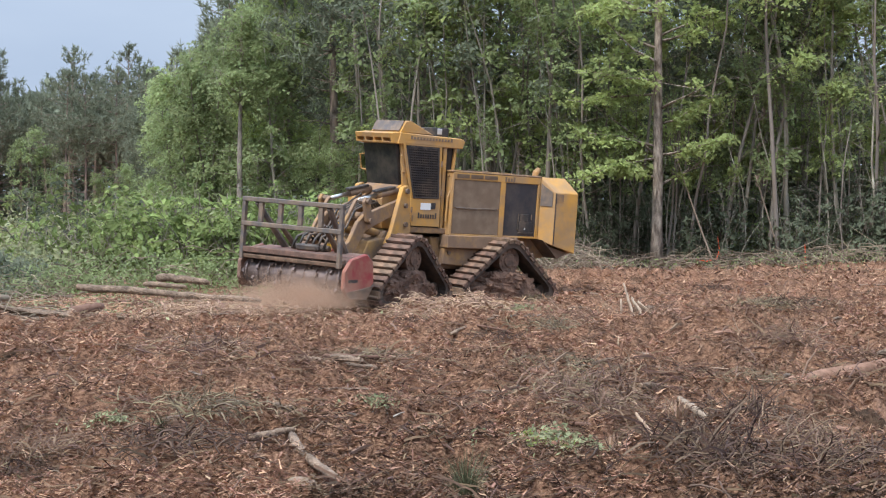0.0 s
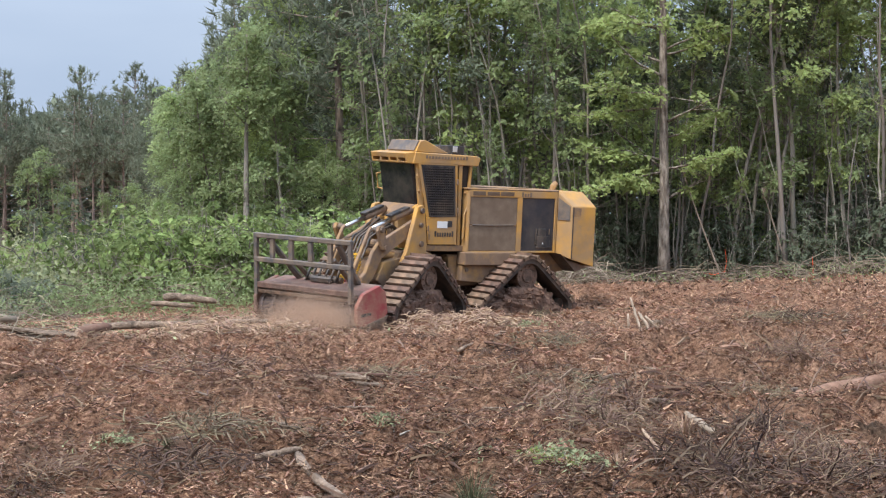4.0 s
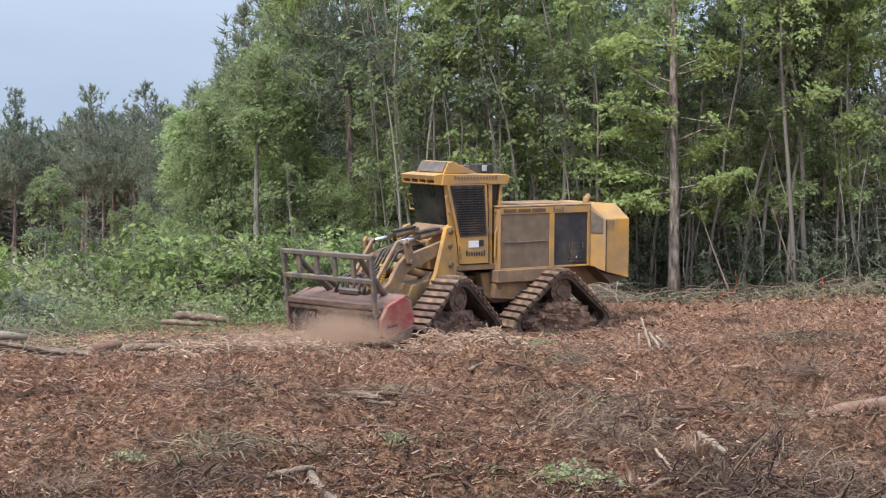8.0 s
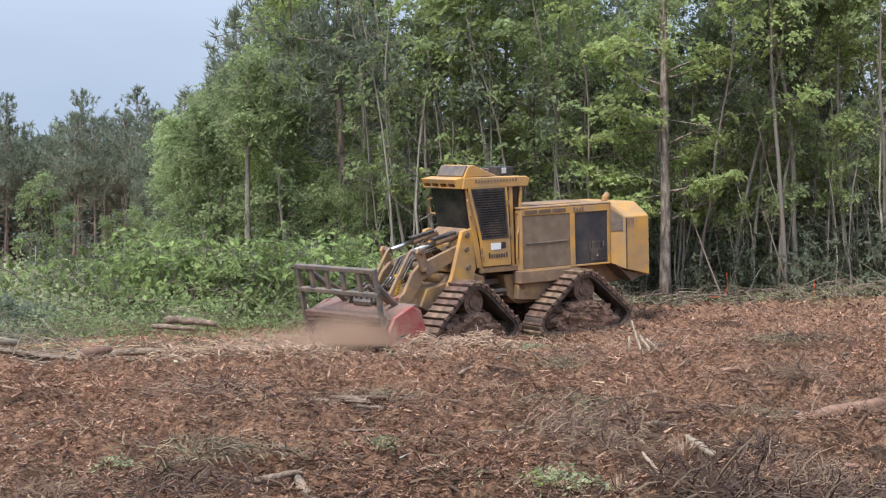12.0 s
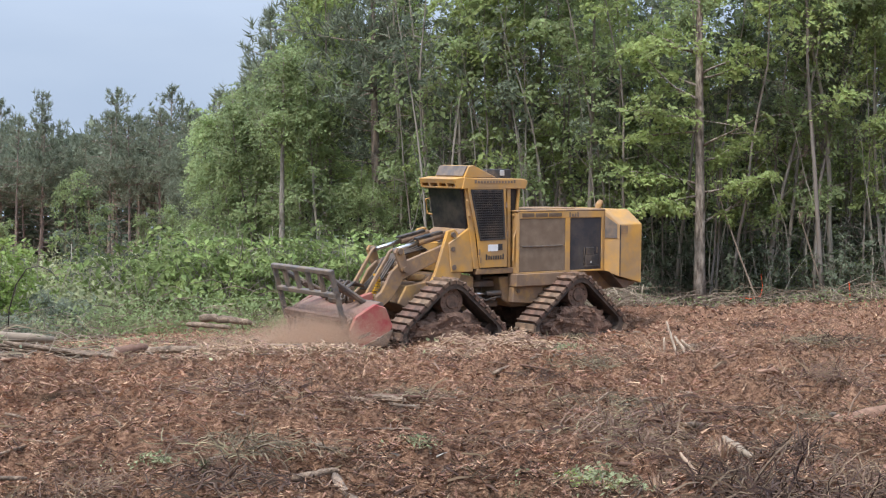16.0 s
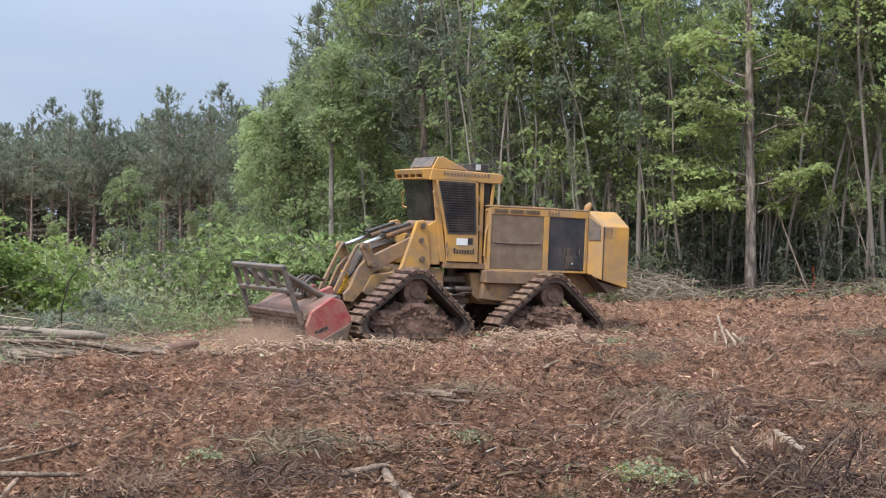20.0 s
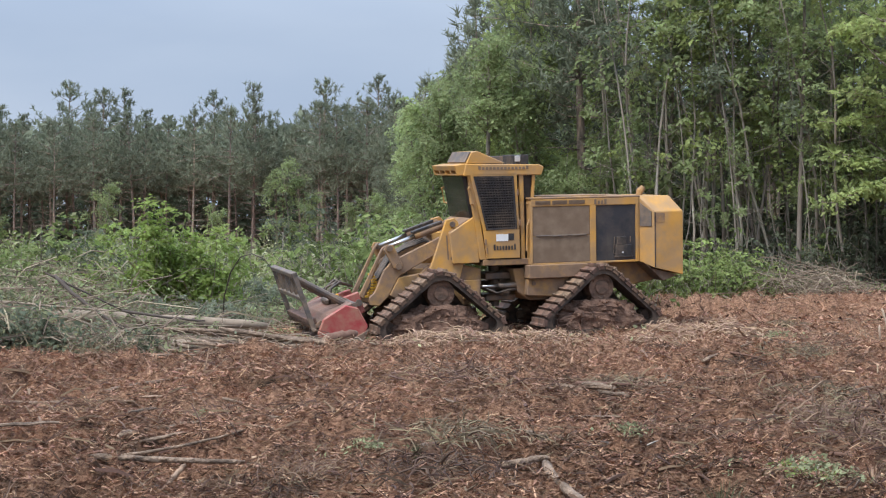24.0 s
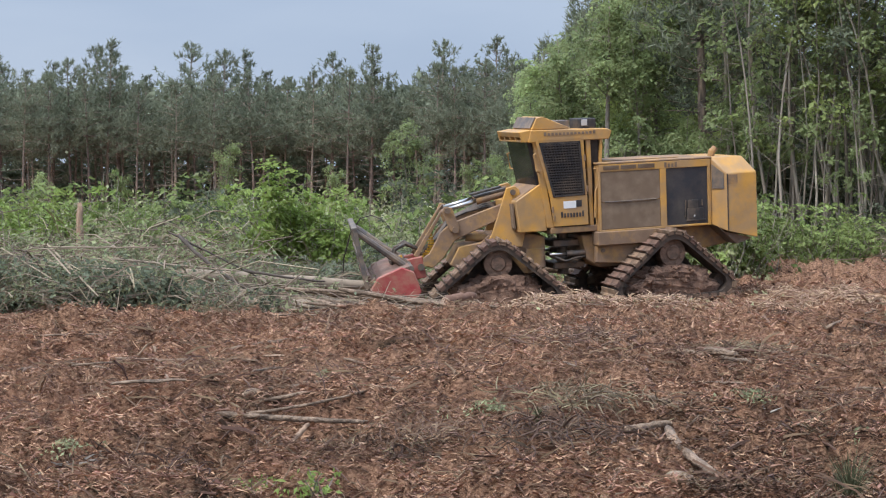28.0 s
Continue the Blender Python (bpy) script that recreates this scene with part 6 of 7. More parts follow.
for k in range(9):
    pick = np.random.default_rng(740 + k)
    x, y = polar(-11.2 + 2.6 * (k + 0.5 * pick.random()) / 9, 27.3 + 0.9 * pick.random())
    half, a = 0.5 + 0.5 * pick.random(), pick.normal(-0.2, 0.3)
    L("branch", "grey-brown felled branch lying with others at the clearing edge", (x - half * math.cos(a), y - half * math.sin(a), 0.10 + 0.2 * pick.random()), (x + half * math.cos(a), y + half * math.sin(a), 0.05 + 0.12 * pick.random()), 0.026 + 0.02 * pick.random(), M_LOG, bend=0.2 * pick.normal(), seed=260 + k)
for k in range(16):
    pick = np.random.default_rng(820 + k)
    x, y = polar(-10.6 + 4.4 * (k + 0.5 * pick.random()) / 16, 28.3 + 1.2 * pick.random())
    half, a = 0.6 + 0.8 * pick.random(), pick.normal(-0.12, 0.25)
    L("pole", "brown crooked pole lying heaped with others before the brush", (x - half * math.cos(a), y - half * math.sin(a), 0.10 + 0.42 * pick.random()), (x + half * math.cos(a), y + half * math.sin(a), 0.05 + 0.22 * pick.random()), 0.018 + 0.026 * pick.random(), M_LOG, bend=0.2 * pick.normal(), seed=300 + k, category="pole")
for k in range(22):
    pick = np.random.default_rng(860 + k)
    x, y = polar(-19.5 + 13.0 * (k + 0.7 * pick.random()) / 22, 13.0 + 9.0 * pick.random() ** 1.2)
    half, a = 0.22 + 0.5 * pick.random(), pick.normal(0.0, 0.3)
    L("branch", "brown broken branch lying on the mulch", (x - half * math.cos(a), y - half * math.sin(a), 0.03 + 0.07 * pick.random()), (x + half * math.cos(a), y + half * math.sin(a), 0.02 + 0.06 * pick.random()), 0.012 + 0.018 * pick.random(), M_LOG, bend=0.15 * pick.normal(), seed=340 + k)
for k in range(34):
    pick = np.random.default_rng(940 + k)
    x, y = polar(-6.0 + 25.0 * (k + 0.7 * pick.random()) / 34, 12.5 + 14.0 * pick.random() ** 1.2)
    half, a = 0.16 + 0.42 * pick.random(), pick.normal(0.0, 0.4)
    L("branch", "broken piece of branch lying on the mulch", (x - half * math.cos(a), y - half * math.sin(a), 0.03 + 0.08 * pick.random()), (x + half * math.cos(a), y + half * math.sin(a), 0.02 + 0.06 * pick.random()), 0.012 + 0.020 * pick.random(), (M_LOG, M_DARKLOG, M_WEATHERED)[k % 3], bend=0.15 * pick.normal(), seed=400 + k)
L("bough", "dark crooked bough reaching out of the felled brush", (*polar(-15.6, 29.5), 1.35), (*polar(-12.9, 28.6), 0.35), 0.035, M_DARKTWIG, bend=0.2, seed=230)
L("pale_log", "pale barkless log lying on the mulch", (8.1, 22.5), (9.0, 22.3), 0.065, M_SPLIT, seed=10)
L("branch", "pale barkless branch lying on the mulch", (0.23, 12.35, 0.06), (0.52, 10.8, 0.05), 0.038, M_LOG, bend=0.05, seed=11)
L("branch", "pale barkless branch lying on the mulch", (-0.08, 12.3, 0.05), (0.25, 12.4, 0.08), 0.033, M_LOG, seed=12)
L("branch", "short pale lump of wood", (0.22, 11.0), (0.38, 10.85), 0.06, M_LOG, seed=13)
L("stick", "pale splintered stick standing in the mulch", (2.86, 11.5, -0.05), (2.74, 11.8, 0.25), 0.017, M_SPLIT, seed=14, category="stick")
L("stick", "thin pale stick standing in the mulch", (2.70, 11.5, 0.0), (2.74, 11.5, 0.2), 0.008, M_SPLIT, seed=15, category="stick")
for k, (a, b, r) in enumerate((((5.63, 25.3, 0), (5.62, 25.3, 0.42), 0.024), ((5.90, 25.4, 0), (5.70, 25.5, 0.70), 0.026), ((6.15, 25.4, 0.05), (5.88, 25.7, 0.48), 0.034), ((6.4, 25.6, 0.05), (6.0, 25.8, 0.36), 0.030), ((6.6, 25.8, 0), (6.66, 25.8, 0.22), 0.034))):
    L("splintered_stub", "pale splintered stub of a sheared sapling", a, b, r * 0.9, M_BONE, seed=20 + k, category="stub")
L("stick", "weathered stick lying on the mulch", (-2.07, 15.0), (-1.5, 15.05), 0.022, M_LOG, seed=30, category="stick")
L("stick", "reddish stick lying on the mulch", (3.2, 18.9), (3.45, 18.3), 0.028, M_SPLIT, seed=31, category="stick")
L("stick", "weathered stick lying on the mulch", (-1.25, 22.1), (-0.3, 22.2), 0.025, M_LOG, seed=32, category="stick")
L("white_stick", "long pale stick lying before the tracks", (2.05, 29.95, 0.02), (2.90, 29.86, 0.50), 0.016, M_SPLIT, seed=33, category="stick")
L("branch", "grey branch lying on the mulch", (-5.42, 15.5), (-4.75, 16.3), 0.036, M_LOG, seed=34)
L("branch", "grey branch lying on the mulch", (-4.62, 16.05), (-3.55, 16.25), 0.036, M_LOG, seed=35)
L("branch", "grey branch lying on the mulch", (-5.6, 16.0), (-4.2, 15.4), 0.018, M_LOG, seed=36)
L("log", "short grey log lying on the mulch", (-3.25, 13.4), (-2.82, 13.6), 0.033, M_LOG, seed=37)
L("branch", "weathered branch lying on the mulch", (-2.07, 14.85), (-1.46, 14.9), 0.026, M_LOG, seed=38)
L("stick", "short torn stick tilted up from the mulch", (-2.75, 12.6), (-2.6, 12.9, 0.12), 0.025, M_SPLIT, seed=39, category="stick")
L("stick", "thin stick standing upright in the mulch", (-3.6, 19.0, 0.0), (-3.52, 19.0, 0.36), 0.010, M_SPLIT, seed=40, category="stick")
L("chip", "large pale wood chip", (-3.75, 17.7), (-3.42, 17.75), 0.03, M_SPLIT, seed=41, category="chip")
L("chip", "large pale wood chip", (3.52, 15.8), (3.72, 15.85), 0.03, M_SPLIT, seed=42, category="chip")
L("branch", "thin dark branch arching over the brush", (-8.2, 28.7, 1.4), (-6.7, 29.2, 0.55), 0.018, M_DARKTWIG, bend=0.1, seed=43)
L("stump", "pale broken stump in the felled brush", (*polar(-18.9, 36), 0.3), (*polar(-18.9, 36), 1.7), 0.09, M_SPLIT, seed=44, category="stump")
twig = thing("bent_bough", "dark bough arching out of the brush", "branch")
bm = B()
tube(bm, [(-5.7, 32.4, 0.0), (-5.6, 32.0, 0.6), (-5.4, 31.6, 1.1), (-5.15, 31.3, 1.40), (-4.9, 31.1, 1.46), (-4.65, 31.0, 1.36), (-4.5, 30.9, 1.18)], [0.014, 0.013, 0.013, 0.012, 0.011, 0.009, 0.006], 6)
part("stem", bm, M_DARKTWIG, twig, "", True)
# bent stems along the tree line
for k, (pa, pm, pb) in enumerate((((8.9, 43.0, 0.0), (10.4, 42.8, 0.75), (11.6, 42.6, 0.1)), ((9.8, 42.4, 0.0), (10.9, 42.3, 0.55), (12.3, 42.1, 0.3)), ((12.4, 42.2, 0.1), (13.6, 42.2, 0.5), (15.2, 42.2, 0.75)), ((12.0, 42.4, 0.0), (11.4, 42.6, 1.6), (10.9, 42.9, 3.4)), ((13.9, 42.6, 0.0), (13.5, 42.8, 1.5), (13.2, 43.0, 2.6)))):
    ob = thing("bent_sapling", "thin bent pale sapling at the tree line", "sapling")
    bm = B()
    pts = [Vector(pa).lerp(Vector(pm), f).lerp(Vector(pm).lerp(Vector(pb), f), f) for f in (0, 0.15, 0.3, 0.45, 0.6, 0.75, 0.9, 1.0)]
    tube(bm, pts, [0.03 - 0.0025 * i for i in range(8)], 6)
    part("stem", bm, M_WEATHERED, ob, "", True)
tape = thing("flagging_tape", "orange flagging tape tied to a stem", "tape")
bm = B()
tube(bm, [(12.15, 42.9, 0.95), (12.18, 42.85, 0.6), (12.10, 42.8, 0.35), (11.8, 42.75, 0.28), (11.5, 42.7, 0.34)], [0.008, 0.012, 0.015, 0.013, 0.008], 4)
part("ribbon", bm, M_TAPE, tape)
tape = thing("flagging_tape", "orange flagging tape on a stake", "tape")
bm = B()
tube(bm, [(14.25, 42.0, 0.75), (14.27, 42.0, 0.35), (14.3, 42.0, 0.1)], [0.008, 0.02, 0.012], 4)
part("ribbon", bm, M_TAPE, tape)

# fresh green shoots standing in the felled brush
shoots = Grove([shrub("green_sapling", 2.9, 0.62, 8, 1500, 0.12, M_SPROUT, "bright green leafy sapling in the brush", 91, "sapling", droop=0.03),
                shrub("green_sapling", 2.3, 0.58, 8, 1200, 0.12, M_SPROUT, "bright green drooping young sapling", 92, "sapling", droop=0.06)], "bright saplings in the brush")
for az, d, k, s in ((-12.4, 36.4, 0, 1.0), (-12.0, 36.2, 0, 0.95), (-12.7, 36.0, 1, 0.9), (-11.7, 36.6, 1, 1.0), (-10.5, 36.0, 1, 1.0), (-10.1, 36.2, 1, 0.9), (-10.8, 36.6, 1, 0.8), (-20.6, 37.0, 1, 0.9), (-19.6, 38.6, 1, 0.95), (-22.0, 37.0, 1, 0.9), (-14.5, 37.5, 1, 0.6)):
    x, y = polar(az, d)
    shoots.stand(k, x, y, az * 31, s)
fallen_tops = Grove([shrub("felled_pine", 1.15, 1.5, 26, 5200, 0.075, M_NEEDLE, "grey-green top of a felled pine in the brush", 93, "felled tree", droop=0.10)], "felled pine tops")
for az, d, s in ((-9.8, 33.8, 0.75), (-10.4, 33.0, 0.7), (-11.9, 33.4, 0.7), (-13.0, 33.5, 0.8), (-17.5, 27.9, 0.7), (-8.5, 36.2, 1.0), (-8.9, 36.8, 1.1)):
    x, y = polar(az, d)
    fallen_tops.stand(0, x, y, az * 50, s)
felled = Grove([felled_top("felled_tree", 2.4, "dark green leafy top of a felled tree in the heap", 111, M_LEAF_DARK_SHADED, 0.10, 900),
                felled_top("felled_tree", 2.8, "wilting grey-green top of a felled tree in the heap", 112, M_LEAF_GREY, 0.085, 800),
                felled_top("felled_tree", 2.2, "nearly leafless top of a felled tree", 113, M_LEAF, 0.09, 260),
                felled_top("felled_tree", 2.6, "bare grey felled tree top of tangled twigs", 114, M_LEAF_GREY, 0.08, 60, 15)], "felled tree tops")
pick = np.random.default_rng(115)
for k in range(54):
    az = -23.0 + 10.6 * pick.random()
    d = 27.2 + (0.6 + 7.0 * pick.random() ** 1.4) * (1 if az < -13.5 else 0.6)
    x, y = polar(az, d)
    felled.stand(int(pick.choice([0, 1, 2, 3, 0] if d < 29 else [1, 2, 3, 3, 2])), x, y, pick.random() * 360, (0.65 if az < -15.5 else 0.5) + 0.35 * pick.random(), (0.0, 0.25, 0.45)[k % 3] * (1.0 if az < -15.5 else 0.15))
for k in range(16):
    x, y = polar(-23.5 + 7.0 * pick.random(), 26.9 + 1.0 * pick.random())
    felled.stand(0 if k % 4 else 1, x, y, pick.random() * 360, 0.55 + 0.3 * pick.random(), (0.0, 0.2)[k % 2])
for az, d, k, t in ((-9.8, 30.5, 3, 10), (-10.8, 31.5, 2, 170), (-8.6, 33.0, 3, 30), (-7.6, 34.6, 3, 200), (-5.8, 35.2, 2, 20), (-9.2, 34.2, 1, 120), (10.2, 42.9, 3, 40), (11.4, 42.7, 3, 190), (9.2, 42.8, 3, 300)):
    x, y = polar(az, d)
    felled.stand(k, x, y, t, 0.75)
for k in range(20):
    pick = np.random.default_rng(760 + k)
    x, y = polar(-22.5 + 11.0 * pick.random(), 27.0 + 4.5 * pick.random())
    half, a, h = 0.5 + 0.8 * pick.random(), pick.normal(0.0, 0.7), 0.25 + 0.6 * pick.random()
    L("branch", "bare felled branch lying across the heap", (x - half * math.cos(a), y - half * math.sin(a), max(0.05, h + pick.normal(0, 0.22))), (x + half * math.cos(a), y + half * math.sin(a), max(0.05, h + pick.normal(0, 0.22))), 0.010 + 0.018 * pick.random() ** 2, M_DARKTWIG if k % 3 == 0 else M_WEATHERED, bend=0.3 * pick.normal(), seed=300 + k, ends=False)
# small plants on the mulch
sprouts = Grove([shrub("sprout", 0.34, 0.45, 8, 140, 0.065, M_SPROUT, "small bright green leafy sprout", 95, "plant"),
                 shrub("sprout", 0.12, 0.6, 10, 220, 0.034, M_LEAF_GREY, "low patch of wilting green weeds", 96, "plant")], "sprouts on the mulch")
for x, y, k, s in ((2.06, 12.0, 0, 0.75), (2.18, 11.9, 0, 0.6), (1.96, 11.9, 0, 0.5), (2.1, 11.5, 1, 1.2), (2.3, 11.3, 1, 1.0), (4.4, 12.0, 1, 1.0), (4.6, 11.6, 1, 0.8), (-1.7, 12.6, 1, 0.9), (-1.1, 12.8, 1, 1.0), (-2.1, 10.5, 0, 0.7), (-1.95, 10.45, 0, 0.6), (-2.5, 10.6, 0, 0.4), (-4.2, 11.8, 1, 0.9), (-0.6, 13.6, 1, 0.9), (0.9, 13.4, 1, 0.9), (-2.9, 15.2, 1, 0.8), (3.5, 22.0, 1, 0.9)):
    sprouts.stand(k, x, y, x * 100, s, 0.06)


def grass_tuft(name, label, n, length, material, seed, spread=0.1, blade=0.0035, lean=0.95, stem=0.0):
    global rng
    rng = np.random.default_rng(seed)
    ob = thing(name, label, "plant")
    a = rng.random(n) * 6.28
    root = np.stack([np.cos(a), np.sin(a), np.zeros(n)], -1) * (spread * rng.random(n))[:, None]
    root[:, 2] = stem * rng.random(n)
    tilt = 0.05 + lean * rng.random(n)
    d = np.stack([np.cos(a) * np.sin(tilt), np.sin(a) * np.sin(tilt), np.cos(tilt)], -1)
    s = length * (0.6 + 0.6 * rng.random(n))[:, None]
    u = np.stack([-np.sin(a), np.cos(a), np.zeros(n)], -1) * blade
    mid = root + d * s * 0.6
    tip = root + d * s - np.array([0, 0, 1]) * s * 0.12
    V = np.stack([root - u, root + u, mid + u, mid - u, tip], 1).reshape(-1, 3)
    base = np.arange(n) * 5
    F = [(b, b + 1, b + 2, b + 3) for b in base] + [(b + 3, b + 2, b + 4) for b in base]
    blades = new("leafage", np_mesh("leafage", V, F, material))
    blades.parent = ob
    return ob


def root_clump(name, label, n, length, material, seed, steep=1.1, wide=0.12):
    """A heap of thin roots that arch up and droop over each other."""
    global rng
    rng = np.random.default_rng(seed)
    ob = thing(name, label, "roots")
    bm = B()
    for k in range(n):
        a = rng.random() * 6.28
        s = length * (0.5 + 0.8 * rng.random())
        line = wander((rng.normal(0, wide), rng.normal(0, wide), 0.02 + 0.1 * rng.random()), (math.cos(a), math.sin(a), 0.2 + steep * rng.random()), s, 5, 0.28, -0.2 * steep)
        r = 0.003 + 0.006 * rng.random() ** 3
        tube(bm, line, [r, r, r * 0.9, r * 0.8, r * 0.6, r * 0.4], 3)
    tagged(part("root_tangle", bm, material, ob), kind="stuff")
    return ob


tufts = Grove([grass_tuft("pine_seedling", "dark green pine seedling tuft", 520, 0.13, M_SEEDLING, 97, 0.03, 0.0008, 1.2, 0.16),
               grass_tuft("grass_tuft", "tuft of dry pale grass", 90, 0.22, M_MULCH_PALE, 98, 0.1),
               root_clump("root_clump", "tangled clump of torn brown roots", 150, 0.36, M_TWIG, 99, 0.9, 0.2),
               root_clump("root_wad", "dark wad of torn roots and litter", 140, 0.30, M_DARKMULCH, 100, 0.7, 0.24)], "tufts on the mulch")
for x, y, k, s in ((1.31, 10.4, 0, 2.2), (1.40, 10.5, 1, 1.5), (3.0, 10.6, 3, 1.2), (3.3, 10.4, 3, 1.2), (3.55, 10.6, 2, 0.8), (3.9, 10.9, 3, 0.9), (3.2, 11.1, 3, 1.0), (3.1, 10.5, 2, 0.8), (3.5, 12.3, 3, 0.9), (3.8, 12.5, 2, 0.7), (3.6, 11.9, 3, 0.8), (3.1, 12.0, 1, 0.8), (4.0, 12.1, 2, 0.7), (3.4, 12.9, 2, 0.7), (-0.75, 12.6, 0, 0.7), (4.3, 12.1, 0, 0.6), (5.6, 25.7, 2, 1.1), (5.95, 25.6, 2, 1.2), (6.3, 25.9, 2, 1.0), (5.2, 25.9, 2, 0.9), (2.6, 12.0, 1, 0.6), (5.2, 18.4, 2, 0.7), (3.0, 13.2, 1, 0.7), (3.9, 12.5, 1, 0.7), (6.05, 18.5, 2, 1.0), (6.2, 18.7, 2, 0.8), (-4.8, 14.0, 1, 0.6)):
    tufts.stand(k, x, y, x * 170, s, 0.04)


def torn_chunk(name, label, length, width, thick, material, seed):
    """A torn slab of wood: a bent, uneven bar with frayed ends."""
    global rng
    rng = np.random.default_rng(seed)
    ob = thing(name, label, "wood chunk")
    rings = []
    for i in range(6):
        f = i / 5
        w = width * (0.35 + 0.65 * math.sin(math.pi * (0.12 + 0.76 * f))) * (1 + rng.normal(0, 0.12))
        h = thick * (0.4 + 0.6 * math.sin(math.pi * (0.15 + 0.7 * f))) * (1 + rng.normal(0, 0.12))
        cx, cy, cz = length * (f - 0.5), rng.normal(0, width * 0.08), thick * 0.5 + rng.normal(0, thick * 0.12)
        rings.append([(cx + rng.normal(0, length * 0.02), cy + w * math.cos(a) * 0.5, cz + h * math.sin(a) * 0.5) for a in np.arange(7) * 6.2832 / 7])
    part("wood", loft(B(), rings), material, ob)
    return ob


chunks = Grove([torn_chunk("wood_chunk", "torn chunk of reddish wood on the mulch", 0.30, 0.10, 0.06, M_REDWOOD, 121),
                torn_chunk("wood_chunk", "pale split slab of wood on the mulch", 0.42, 0.08, 0.04, M_SPLIT, 122),
                torn_chunk("wood_chunk", "dark barked chunk of wood on the mulch", 0.36, 0.09, 0.07, M_LOG, 123),
                torn_chunk("wood_chunk", "long torn strip of grey wood on the mulch", 0.70, 0.07, 0.04, M_LOG, 124)], "torn chunks on the mulch")
tangles = Grove([root_clump("brush_tangle", "low tangle of dark torn roots and twigs", 170, 0.20, M_DARKMULCH, 125, 0.5, 0.26),
                 root_clump("brush_tangle", "low tangle of brown shredded twigs", 170, 0.22, M_TWIG, 126, 0.5, 0.28),
                 root_clump("brush_tangle", "low tangle of grey-green crushed brush", 170, 0.20, M_OLDNEEDLE, 127, 0.5, 0.28)], "tangles on the mulch")
pick = np.random.default_rng(128)
for k in range(150):
    y = 12.5 * (36 / 12.5) ** pick.random()
    x = (pick.random() * 2 - 1) * 0.40 * y
    chunks.stand(int(pick.integers(0, 4)), x, y, pick.normal(0, 40) + 180 * (k % 2), 0.5 + 0.8 * pick.random() ** 2, 0.05)
for k in range(48):
    y = 11.5 * (35 / 11.5) ** pick.random()
    x = (pick.random() * 2 - 1) * 0.40 * y
    tangles.stand(int(pick.integers(0, 3)), x, y, pick.random() * 360, 0.7 + 0.6 * pick.random(), 0.03)


# ---- dust thrown up at the drum ----
def dust(name, label, n, sx, sy, sz, seed, trail=0.0):
    global rng
    rng = np.random.default_rng(seed)
    c = rng.normal(0, 1, (n, 3)) * np.array([sx, sy, sz])
    c[:, 2] = np.abs(c[:, 2])
    c[:, 0] += trail * rng.random(n) ** 2
    d = rng.normal(0, 1, (n, 3, 3)) * 0.0035
    V = (c[:, None] + d).reshape(-1, 3)
    return tagged(new(name, np_mesh(name, V, np.arange(3 * n).reshape(-1, 3), M_DUST)), label, "dust", kind="stuff")


dust_near = dust("dust_cloud", "brown dust thrown up before the drum", 230000, 0.36, 0.60, 0.24, 101)
dust_far = dust("dust_cloud", "thin brown dust drifting along the ground", 60000, 0.6, 0.8, 0.16, 102, 2.0)


